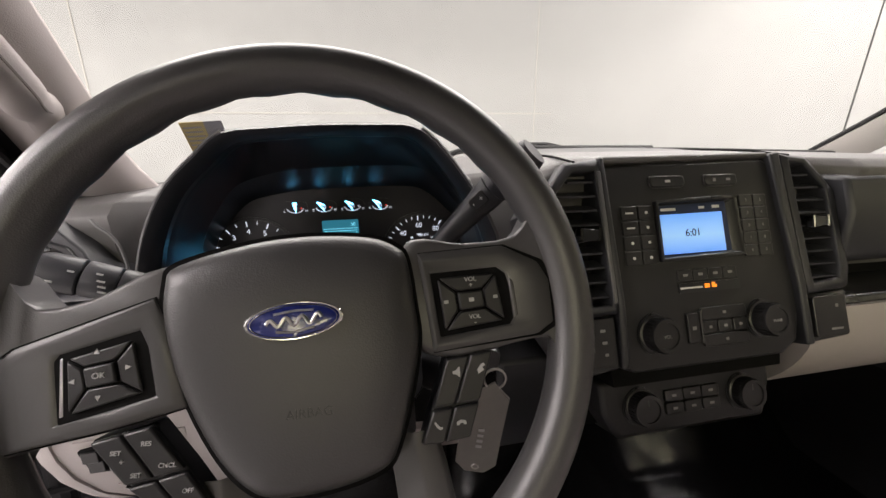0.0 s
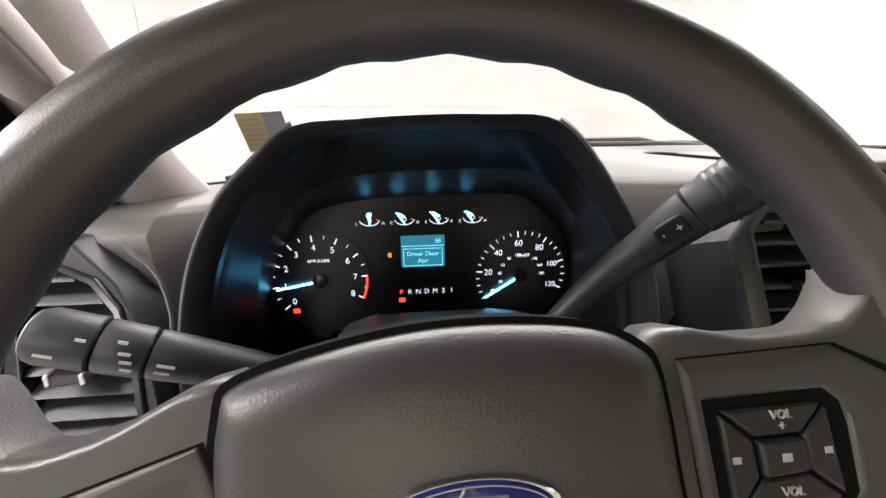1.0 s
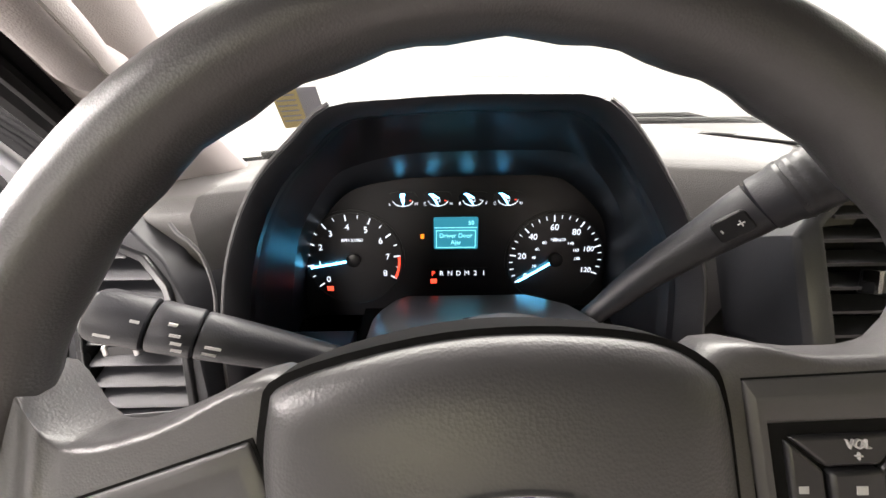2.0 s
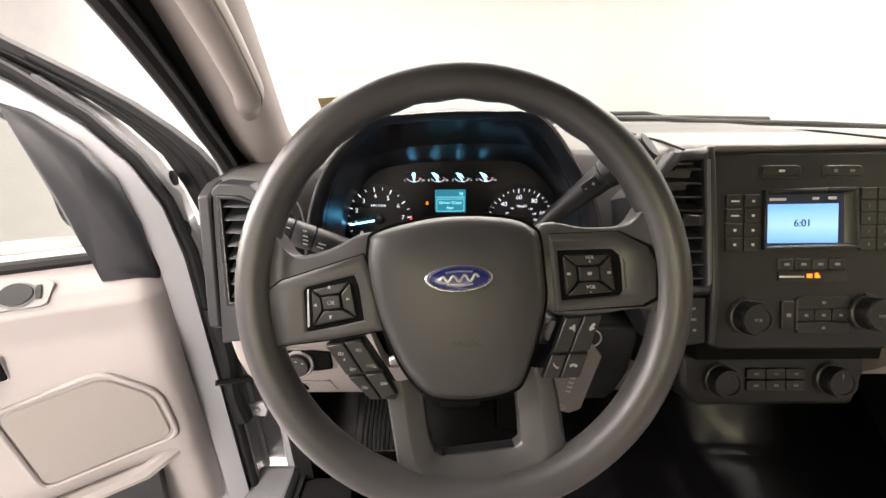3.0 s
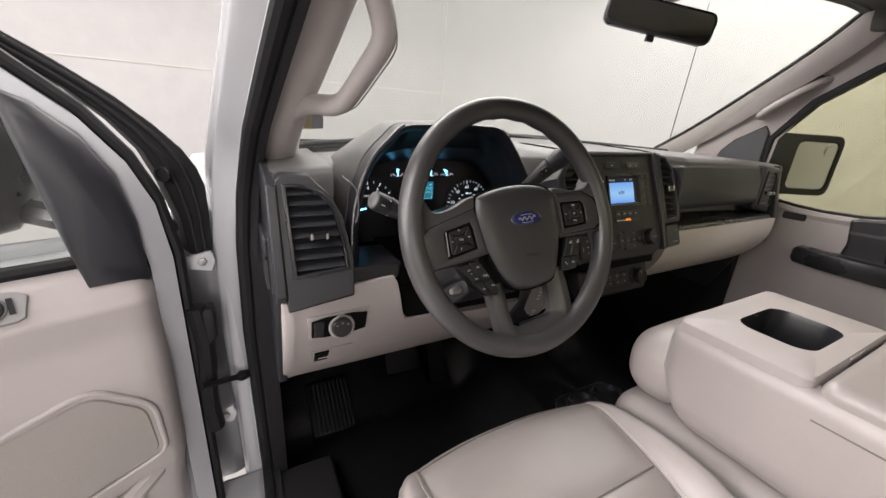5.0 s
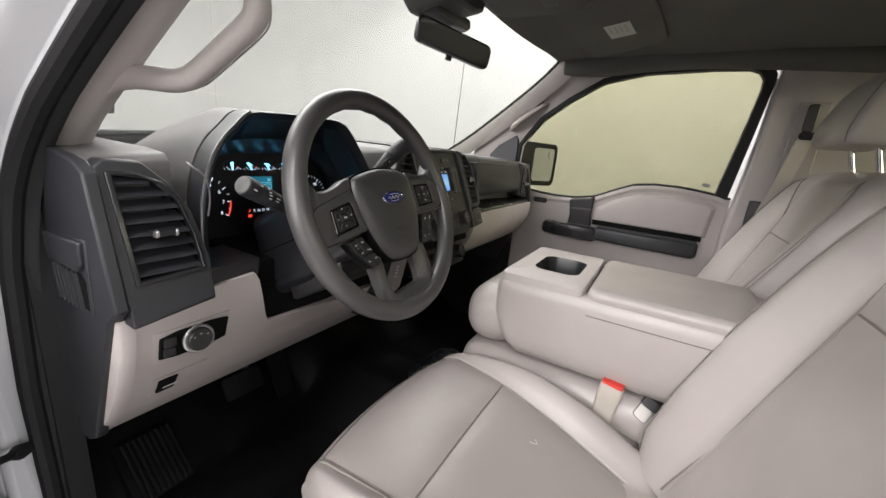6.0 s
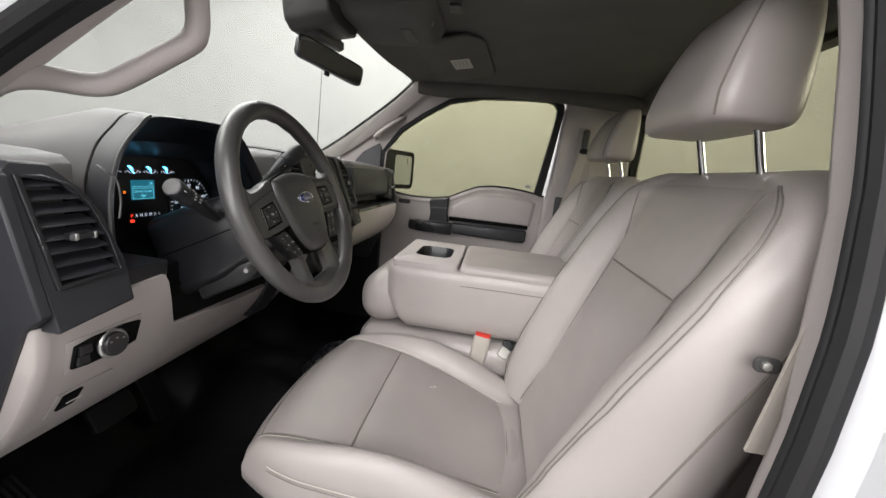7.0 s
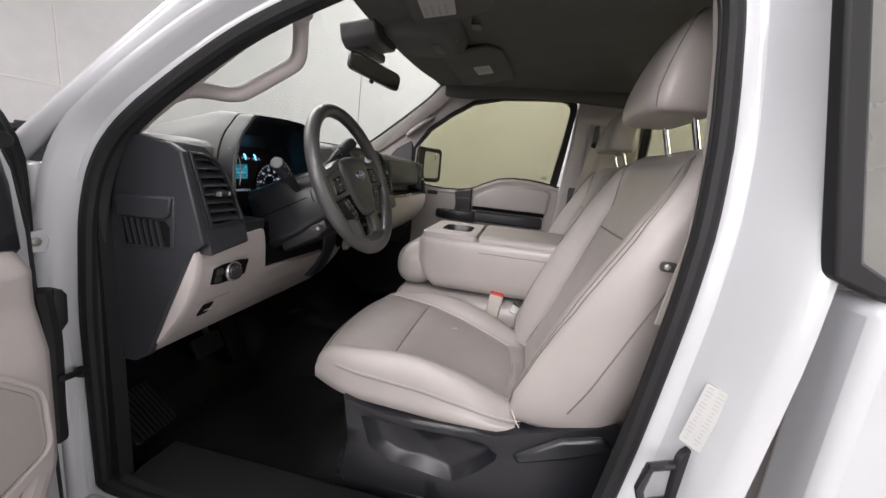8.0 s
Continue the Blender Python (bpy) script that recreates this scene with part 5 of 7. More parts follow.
    part("loose_thread", tube(curve([(-0.225, -0.450, 0.792), (-0.240, -0.462, 0.775), (-0.236, -0.470, 0.760), (-0.246, -0.476, 0.745)], 5), 0.0014, 5), STITCH, ob, "frayed pale thread at a torn seam")
    # backrest
    def line(s):
        z = 0.775 + 0.572 * s
        return float(np.interp(z, [0.775, 0.90, 1.00, 1.147, 1.25, 1.34], [-0.480, -0.535, -0.572, -0.628, -0.668, -0.700])), z

    def half(s):
        return float(np.interp(s, [0, 0.06, 0.2, 0.45, 0.66, 0.80, 0.90, 0.96, 1.0], [0.236, 0.252, 0.268, 0.284, 0.295, 0.300, 0.294, 0.272, 0.215]))

    def lop(x):
        return x if x < 0 else x * 0.96

    def front(f, s):
        b = float(np.interp(s, [0, 0.10, 0.25, 0.5, 0.75, 0.92, 1.0], [0.6, 1.0, 1.15, 1.05, 0.72, 0.36, 0.15]))
        a = abs(f)
        return float(np.interp(a, [0, 0.3, 0.50, 0.535, 0.57, 0.70, 0.83, 0.92, 0.97, 1.0], [0.0, 0.001, 0.0, 0.003, -0.006 * b, -0.040 * b, -0.060 * b, -0.054 * b, -0.034 * b, 0.004]))
    rings = []
    for s in [0, 0.02, 0.05, 0.1] + list(np.linspace(0.15, 0.86, 20)) + [0.90, 0.935, 0.962, 0.982, 0.994, 1.0]:
        y, z = line(s)
        w = half(s)
        tuck = max(0.0, s - 0.92) / 0.08
        d = 0.032 * tuck ** 2.5
        thick = 0.170 - 0.080 * min(1.0, s / 0.85) - 0.040 * tuck ** 2
        r = [(w * f, y - d - front(f, s), z) for f in np.linspace(-1, 1, 45)]
        r += [(w * 1.012, y - 0.045, z), (w * 1.0, y - thick * 0.72, z), (w * 0.92, y - thick, z), (0, y - thick - 0.008, z), (-w * 0.92, y - thick, z), (-w * 1.0, y - thick * 0.72, z), (-w * 1.012, y - 0.045, z)]
        rings.append([(lop(xx), yy, zz) for xx, yy, zz in r])
    part("backrest", loft(rings), VINYL, ob, angle=70)

    def skin(x, s, up=0.0):
        y, z = line(s)
        return (lop(x), y - front(x / half(s), s) + up, z + up * 0.3)
    def flare(s):
        return float(np.interp(s, [0, 0.3, 0.66, 0.80, 0.92, 1.0], [0.56, 0.52, 0.50, 0.565, 0.66, 0.70])) * half(min(0.8, s))
    for s0, s1, name in ((0.06, 0.655, "lower_insert"), (0.664, 0.985, "upper_insert")):
        part(name, sheet(lambda u, v: skin((-0.5 + u) * 1.95 * flare(s0 + (s1 - s0) * v), s0 + (s1 - s0) * v * (1 - (0.0 if name == "lower_insert" else 0.02)), 0.0006 + 0.004 * (math.sin(math.pi * u) * math.sin(math.pi * v)) ** 0.35 - (0.032 * max(0.0, (s0 + (s1 - s0) * v - 0.92) / 0.08) ** 2.5)), 22, 22), VINYL_IN if name == "lower_insert" else VINYL, ob, angle=70)
    for sx in (-1, 1):
        part("seam", tube([skin(sx * flare(s), s, 0.0008 - 0.032 * max(0.0, (s - 0.92) / 0.08) ** 2.5) for s in np.linspace(0.02, 0.985, 40)], 0.0017, 6), CREASE, ob)
        for k in (0.0, 0.025):
            part("stitching", tube([skin(sx * (k + float(np.interp(s, [0.04, 0.2, 0.45, 0.7, 0.85, 0.93, 0.965], [0.84, 0.87, 0.905, 0.91, 0.89, 0.84, 0.74]))) * half(s), s, 0.0012 - 0.032 * max(0.0, (s - 0.92) / 0.08) ** 2.5) for s in np.linspace(0.04, 0.965, 60)], 0.0011, 5), CREASE, ob)
        part("side_seam", tube(curve([(lop(sx * half((z - 0.775) / 0.572) * 1.0135), line((z - 0.775) / 0.572)[0] - 0.046, z) for z in np.linspace(0.83, 1.19, 7)], 8), 0.0016, 6), CREASE, ob)
    part("seam", tube([skin(x, 0.659, 0.0008) for x in np.linspace(-0.142, 0.142, 20)], 0.0017, 6), CREASE, ob)
    # headrest on two posts
    prof = [(0.0, 0.118, 0.046), (0.004, 0.130, 0.056), (0.014, 0.137, 0.061), (0.040, 0.140, 0.062), (0.080, 0.138, 0.057), (0.120, 0.131, 0.050), (0.152, 0.121, 0.043), (0.176, 0.108, 0.036), (0.192, 0.093, 0.028), (0.201, 0.074, 0.019), (0.204, 0.052, 0.010)]
    E1, E2 = 0.40, 0.34

    def lean(h):
        """The back of the headrest is upright and its front slopes back."""
        return -0.744 + float(np.interp(h, [q[0] for q in prof[2:]], [q[2] for q in prof[2:]]))
    rings = []
    for h, hx, hy in prof:
        r = []
        for k in range(48):
            a = 2 * math.pi * (k + 0.5) / 48
            c, s = math.cos(a), math.sin(a)
            r.append((math.copysign(abs(c) ** E1, c) * hx * 0.95 - 0.018, lean(h) + math.copysign(abs(s) ** E2, s) * hy + 0.006 * (1 - c * c) * (s > 0), 1.402 + h))
        rings.append(r)
    part("headrest", loft(rings), VINYL, ob, sub=1)

    def head(h, sx, out=0.0):
        """The edge where the front of the headrest turns into its side."""
        hs, xs, ys = zip(*prof)
        hx, hy = float(np.interp(h, hs, xs)) * 0.95, float(np.interp(h, hs, ys))
        a = radians(38)
        return (sx * (hx * math.cos(a) ** E1 + out) - 0.018, lean(h) + hy * math.sin(a) ** E2 + 0.003 + out, 1.402 + h)
    for sx in (-1, 1):
        part("headrest_seam", tube([head(h, sx, -0.0008) for h in np.linspace(0.010, 0.192, 30)], 0.0016, 6), CREASE, ob)
        part("headrest_stitch", tube([head(h, sx * 0.955, -0.0002) for h in np.linspace(0.012, 0.188, 30)], 0.0007, 5), STITCH, ob)
        part("post", tube([(sx * 0.078 - 0.016, -0.745, 1.30), (sx * 0.078 - 0.016, -0.708, 1.42)], 0.0065, 12), CHROME, ob, "bright chrome headrest post")
        part("post_guide", lathe([(0.016, 0), (0.016, 0.004), (0.011, 0.007), (0.0075, 0.007)], 18), VINYL_IN, ob).matrix_local = Matrix.Translation((sx * 0.078 - 0.016, -0.741, 1.333))
    # plastic base shield with its storage hollow, recliner cover and tracks
    for sx in (-1, 1):
        out = [(-0.090, 0.775), (-0.150, 0.742), (-0.230, 0.738), (-0.430, 0.748), (-0.50, 0.785), (-0.560, 0.818), (-0.640, 0.828), (-0.668, 0.80), (-0.650, 0.70), (-0.640, 0.560), (-0.088, 0.548), (-0.105, 0.66)]
        hollow = [(-0.135, 0.728), (-0.205, 0.718), (-0.400, 0.724), (-0.440, 0.700), (-0.400, 0.655), (-0.350, 0.615), (-0.210, 0.628), (-0.160, 0.652)]
        c = (-0.29, 0.675)
        o, h = polar(out, c), polar(hollow, c)
        rows = [[(sx * x, y, z) for y, z in q] for q, x in ((o, 0.216), (o, 0.251), (inset(o, 0.004), 0.2555), (inset(h, -0.004), 0.2565), (h, 0.2555), (inset(h, 0.013), 0.234), (inset(h, 0.020), 0.2295), (inset(h, 0.05), 0.2285))]
        sh = part("base_shield", loft(rows), SHIELD, ob, "black plastic seat shield with a moulded pocket", angle=40)
        part("recliner_cover", loft([[(sx * x, y, z) for y, z in o] for o, x in (([(-0.46, 0.715), (-0.55, 0.78), (-0.625, 0.80), (-0.645, 0.775), (-0.56, 0.73), (-0.47, 0.70)], 0.2545), ([(-0.47, 0.715), (-0.55, 0.773), (-0.62, 0.792), (-0.635, 0.775), (-0.56, 0.737), (-0.475, 0.705)], 0.268))]), SATIN, sh, bevel=0.004)
        part("track", box(sx * 0.20 - 0.02, sx * 0.20 + 0.02, -0.66, -0.06, 0.482, 0.52), SATIN, ob, bevel=0.003)
    part("pan", box(-0.205, 0.205, -0.60, -0.10, 0.52, 0.74), PANEL, ob)
    return ob


seat = front_seat()
passenger = copy_thing(seat, pose(0.475, -0.065, 0.0) @ Matrix.Diagonal((-1, 1, 1, 1)))
tagged(passenger, "grey-beige vinyl passenger bucket seat with headrest")
for piece in passenger.children:
    if piece.name.startswith("headrest"):
        piece.matrix_basis = pose(0, -0.030, 1.402) @ Matrix.Diagonal((1, 1, 0.93, 1)) @ pose(0, 0, -1.402) @ piece.matrix_basis
    elif piece.name.startswith("post"):
        piece.matrix_basis = pose(0, -0.018, 0) @ piece.matrix_basis


def centre_seat():
    ob = thing("centre_seat", "grey-beige folded centre seat with cup holder tray", "seat", at=pose(CX, 0, 0))

    def block(x, y0, y1, z0, z1, r, bulge=0.0, skew=0.0):
        """A soft block with rounded edges, longer along y."""
        rings = []
        n = 12
        for k in range(-n, n + 1):
            v = k / n
            y = (y0 + y1) / 2 + (y1 - y0) / 2 * math.copysign(1 - (1 - abs(v)) ** 2.2, v)
            e = min(abs(y - y0), abs(y1 - y))
            t = max(0.0, 1 - e / r)
            g = 1 - (1 - math.sqrt(max(0.0, 1 - t * t))) * r / ((z1 - z0) / 2)
            gx = 1 - (1 - math.sqrt(max(0.0, 1 - t * t))) * r / x
            cz = (z0 + z1) / 2 + skew * (y - y0) / (y1 - y0)
            o = []
            for px, pz in rounded(2 * x * gx, (z1 - z0) * g, r * min(g, gx) * 0.95, 6):
                o.append((px, y, cz + pz + (bulge * (1 - (px / x) ** 2) if pz > 0 else 0)))
            rings.append(o)
        return loft(rings)
    part("cushion", block(0.158, -0.50, -0.02, 0.70, 0.852, 0.05, 0.006), VINYL, ob, sub=1)
    part("headrest_roll", block(0.150, -0.160, -0.014, 0.862, 1.010, 0.066, 0.006, -0.012), VINYL, ob, sub=1)
    wall = rounded(0.326, 0.545, 0.034, 6, 0.0, -0.3695)

    def level(d, z):
        q = 0.326 - 2 * d, 0.545 - 2 * d
        slope = 0.05 * max(0.0, 1.0 - (z - 0.868) / 0.10) ** 1.5
        return [(x, y - slope * max(0.0, (y + 0.35) / 0.25), z) for x, y in rounded(q[0], q[1], max(0.012, 0.034 - d), 6, 0.0, -0.3695)]
    part("backrest", loft([level(0.034, 0.868), level(0.014, 0.874), level(0.003, 0.892), level(0.0, 0.92), level(0.0, 0.96), level(0.0005, 1.02), level(0.003, 1.034), level(0.008, 1.042), level(0.014, 1.046), level(0.03, 1.047), level(0.032, 0.95)], cap=False), VINYL, ob, angle=80)
    part("side_seam", tube([(-0.1632, y, 1.010) for y in np.linspace(-0.30, -0.62, 8)], 0.0012, 6), CREASE, ob)
    part("lid", block(0.156, -0.610, -0.292, 0.985, 1.064, 0.018, 0.006), VINYL_IN, ob, sub=1)
    # cup holder tray
    tray = rounded(0.312, 0.178, 0.014, 5, 0.0, -0.199)
    cup = rounded(0.150, 0.104, 0.030, 5, 0.0, -0.206)
    bm = loft([[(x, y, z) for x, y in o] for o, z in ((tray, 1.02), (tray, 1.056), (inset(tray, 0.004), 1.060), (cup, 1.059), (cup, 1.05))], cap=False)
    t = part("tray", bm, BEIGE, ob, "stone grained cup holder tray", angle=40)
    part("cup_well", loft([[(x, y, z) for x, y in o] for o, z in ((cup, 1.0585), (shrink(cup, 0.97), 1.05), (shrink(cup, 0.90), 0.985), (shrink(cup, 0.05), 0.983))], cap=False), SATIN, t, "glossy black cup well", angle=40)
    for sx in (-1, 1):
        part("cup_ring", lathe([(0.040, 0.0), (0.041, 0.012), (0.038, 0.013), (0.036, 0.004), (0.004, 0.003)], 24), SATIN, t).matrix_local = Matrix.Translation((sx * 0.032, -0.206, 0.9835)) @ Matrix.Scale(0.88, 4)
    part("latch", box(-0.03, 0.03, -0.289, -0.284, 1.03, 1.058), BEIGE, ob, bevel=0.001)
    return ob


centre_seat()


def buckle(at, red):
    ob = thing("belt_buckle", "stone seat belt buckle with red press button" if red else "silver belt latch plate resting beside the buckle", "belt buckle", at=at)
    part("housing", loft([[(x * k, y * k, z) for x, y in rounded(0.036, 0.020, 0.005, 3)] for k, z in ((0.85, -0.055), (0.92, -0.03), (1.0, 0.0), (1.0, 0.018), (0.94, 0.021))]), BUCKLE, ob, angle=45)
    part("press_button", prism(rounded(0.032, 0.018, 0.003, 3), "z", 0.014, 0.0260), RED, ob, "bright red press button", bevel=0.001)
    part("stem", box(-0.013, 0.013, -0.004, 0.004, -0.16, -0.05), BLACK, ob, bevel=0.001)
    return ob


buckle(pose(-0.122, -0.374, 0.856, 0, -6, 84) @ Matrix.Scale(1.25, 4), True)
ob = thing("belt_latch", "bare metal belt latch tucked behind the buckle", "belt latch", at=pose(-0.108, -0.442, 0.842, 0, -58, 10) @ Matrix.Rotation(radians(60), 4, "Z") @ Matrix.Scale(0.95, 4))
part("plate", prism(rounded(0.030, 0.045, 0.008), "z", -0.003, 0.002), STEEL, ob, bevel=0.001)
part("sleeve", prism(rounded(0.034, 0.022, 0.006, 3, 0, -0.018), "z", -0.006, 0.006), SATIN, ob, bevel=0.002)


# ---- floor and pedals ----
def cab_floor():
    def f(u, v):
        x = -0.80 + 1.68 * u
        y = -1.0 + 1.80 * v
        toe = max(0.0, y - 0.46)
        hump = 0.10 * math.exp(-((x - CX) / 0.17) ** 4) * (1 + 0.8 * max(0.0, y))
        bump = 0.007 * noise.noise(Vector((x * 5, y * 5, 0))) + 0.003 * noise.noise(Vector((x * 17, y * 17, 2)))
        return (x, y - 0.10 * toe, 0.482 + hump + 1.05 * toe ** 1.15 + bump)
    tagged(part("cab_floor", slab(f, 90, 90, -0.02), FLOOR_RUBBER), "black moulded vinyl cab floor with transmission hump", "floor", kind="structure")
    rest = thing("foot_rest", "black ribbed rubber dead pedal on the toe board", "foot rest", at=pose(-0.575, 0.505, 0.545, 40, 0, 0))
    part("plate", prism(rounded(0.12, 0.15, 0.012), "z", -0.012, 0.0), FLOOR_RUBBER, rest, bevel=0.003)
    for k in range(9):
        x = -0.040 + 0.0115 * k
        part("rib", box(x - 0.0022, x + 0.0022, -0.068, 0.068, 0, 0.006), RUBBER, rest)
    brake = thing("brake_pedal", "black rubber brake pedal on a steel arm", "pedal", at=pose(-0.355, 0.500, 0.640, 62, 0, 0))
    part("pad", prism(rounded(0.105, 0.062, 0.010), "z", -0.010, 0.004), RUBBER, brake, bevel=0.003)
    part("arm", tube([(0.02, 0, -0.01), (0.03, 0.10, -0.02), (0.03, 0.25, 0.03)], 0.009, 8), SATIN, brake)
    gas = thing("gas_pedal", "black plastic accelerator pedal", "pedal", at=pose(-0.225, 0.52, 0.600, 66, 0, 0))
    part("pad", prism(rounded(0.055, 0.15, 0.010), "z", -0.010, 0.002), RUBBER, gas, bevel=0.003)
    part("arm", tube([(0.0, 0.06, -0.01), (0.0, 0.16, -0.02), (0.0, 0.25, 0.02)], 0.008, 8), SATIN, gas)
    cups = thing("floor_cup_holder", "black plastic floor cup holder ahead of the seat", "cup holder", at=pose(0.070, 0.125, 0.635, -8, 0, 0))
    part("body", prism(rounded(0.20, 0.13, 0.03), "z", -0.06, 0.0), SATIN, cups, bevel=0.006)
    for sx in (-1, 1):
        part("ring", lathe([(0.044, 0), (0.044, 0.016), (0.039, 0.016), (0.037, 0.002), (0.004, 0.002)], 24), SATIN, cups).matrix_local = Matrix.Translation((sx * 0.048, 0, 0))


cab_floor()


# ---- cab shell ----
def loop_path(pts, steps=6):
    return curve(pts, steps)


def band(rows):
    """A skin over rows of points, open at both ends."""
    return loft(rows, close=False, cap=False)


OPENING = [(0.395, 0.52), (0.392, 0.70), (0.385, 0.95), (0.372, 1.12), (0.352, 1.205), (0.318, 1.265), (0.262, 1.320), (0.180, 1.388), (0.085, 1.455), (-0.030, 1.515), (-0.16, 1.566), (-0.32, 1.605), (-0.48, 1.622), (-0.595, 1.610), (-0.645, 1.55), (-0.657, 1.42), (-0.658, 1.30), (-0.654, 1.20), (-0.636, 1.04), (-0.612, 0.86), (-0.592, 0.73), (-0.572, 0.60), (-0.53, 0.525), (-0.40, 0.505)]


def sx_of(z):
    """How far the side leans in with height."""
    return float(np.interp(z, [0.4, 0.9, 1.1, 1.2, 1.32, 1.46, 1.56, 1.65], [-0.764, -0.770, -0.764, -0.754, -0.735, -0.700, -0.672, -0.650]))


def cab():
    ob = thing("truck_cab", "white painted pickup cab body with black door seals", "vehicle")
    path = loop_path([(y, z, 0) for y, z in OPENING], 5)
    path = [(p.x, p.y) for p in path]
    closed = path + [(0.0, 0.502), (0.30, 0.505), (0.38, 0.512), path[0]]
    # seal that follows the opening
    part("door_seal", tube([(sx_of(z) + 0.012, y, z) for y, z in closed], 0.0135, 10), RUBBER, ob, "black rubber door seal")
    cy, cz = -0.12, 1.02
    def grow(k):
        return [(cy + (y - cy) * k, cz + (z - cz) * k) for y, z in closed]
    # rubbery inner lip, painted jamb, step and outer skin
    def lip(y, z):
        return sx_of(z) + float(np.interp(y, [-0.6, -0.4, 0.1], [0.020, 0.028, 0.036]))
    part("seal_lip", band([[(lip(y, z), y, z) for y, z in grow(0.972)], [(lip(y, z) - 0.006, y, z) for y, z in grow(0.974)], [(sx_of(z) + 0.006, y, z) for y, z in grow(1.012)]]), RUBBER, ob, angle=60)
    def face(dx, k):
        out = []
        for (y0, _), (y, z) in zip(closed, grow(k)):
            f = float(np.interp(y0, [-0.55, -0.35, 0.0], [1.0, 0.6, 0.40]))
            g = grow(1.012 + (k - 1.012) * (1.0 if y0 < -0.4 else 0.55))[closed.index((y0, _))]
            out.append((sx_of(g[1]) + dx * f, g[0], g[1]))
        return out
    part("door_frame", band([face(0.012, 1.012), face(-0.002, 1.028), face(-0.004, 1.060), face(-0.040, 1.085), face(-0.052, 1.095), face(-0.085, 1.115), face(-0.098, 1.135), face(-0.10, 1.16), face(-0.06, 1.18)]), PAINT, ob, "white painted door jamb", angle=60)
    # rear side of the cab with its quarter glass
    part("rear_quarter", box(-0.885, -0.800, -1.02, -0.757, 0.30, 1.172), PAINT, ob, bevel=0.015, seg=3)
    def leaning(pts, x0, x1):
        return loft([[(x + 0.16 * (z - 1.19), y, z) for y, z in pts] for x in (x0, x1)])
    part("glass_seal", leaning([(-0.722, 1.190), (-0.760, 1.176), (-1.02, 1.176), (-1.02, 1.196), (-0.768, 1.196), (-0.745, 1.21), (-0.700, 1.56), (-0.678, 1.56)], -0.868, -0.845), RUBBER, ob, bevel=0.004)
    part("quarter_glass", leaning([(-0.745, 1.195), (-1.02, 1.195), (-1.02, 1.56), (-0.700, 1.56)], -0.858, -0.854), mat("smoked_glass", (0.16, 0.16, 0.15), 0.25, grain=0.1, scale=60, stain=0.1), ob, "dark smoked quarter glass")
    part("sill_plate", loft([[(x, y, z) for x, z in ((-0.600, 0.490), (-0.61, 0.520), (-0.70, 0.522), (-0.755, 0.505), (-0.755, 0.47))] for y in (-0.56, 0.36)]), RUBBER, ob, bevel=0.004)
    part("sill_panel", box(-0.87, -0.757, -0.62, 0.42, 0.36, 0.50), PAINT, ob, bevel=0.02, seg=3)
    part("hinge_pillar", box(-0.800, -0.765, 0.412, 0.50, 0.36, 1.20), PAINT, ob, bevel=0.012, seg=3)
    part("fender", box(-0.93, -0.80, 0.50, 1.7, 0.40, 1.14), PAINT, ob, bevel=0.03, seg=3)
    part("fender", box(0.88, 1.01, 0.50, 1.7, 0.40, 1.14), PAINT, ob, bevel=0.03, seg=3)
    part("bonnet", slab(lambda u, v: (-0.82 + 1.72 * u, 0.80 + 0.95 * v, 1.17 + 0.03 * math.sin(math.pi * u) - 0.04 * v), 14, 8, 0.02), PAINT, ob, angle=60)
    # kick panel and side trim towards the firewall
    part("kick_panel", box(-0.742, -0.712, 0.365, 0.76, 0.48, 1.235), RUBBER, ob)
    part("kick_panel", box(0.80, 0.83, 0.20, 0.76, 0.48, 1.20), RUBBER, ob)
    part("firewall", box(-0.715, 0.80, 0.745, 0.78, 0.50, 1.22), RUBBER, ob)
    # B pillar trim on the driver's side
    part("pillar_trim", loft([[(sx_of(z) + x, y, z) for y, z in ((-0.585, 0.52), (-0.62, 0.80), (-0.650, 1.10), (-0.654, 1.30), (-0.650, 1.45), (-0.635, 1.60), (-0.86, 1.60), (-0.88, 1.45), (-0.90, 1.30), (-0.90, 1.10), (-0.90, 0.80), (-0.90, 0.52))] for x in (0.016, 0.060)]), BEIGE, ob, bevel=0.008)
    # rear wall
    part("rear_corner", box(0.782, 0.82, -0.995, -0.94, 1.25, 1.70), BEIGE, ob, bevel=0.006)
    part("rear_corner", box(-0.76, -0.632, -0.995, -0.945, 1.25, 1.66), BEIGE, ob, bevel=0.006)
    part("rear_panel", box(-0.742, 0.82, -0.985, -0.955, 0.48, 1.272), BEIGE, ob, bevel=0.004)
    part("underfloor", box(-0.80, 0.88, -1.0, 0.80, -0.09, 0.44), RUBBER, ob)
    return ob


CAB = cab()


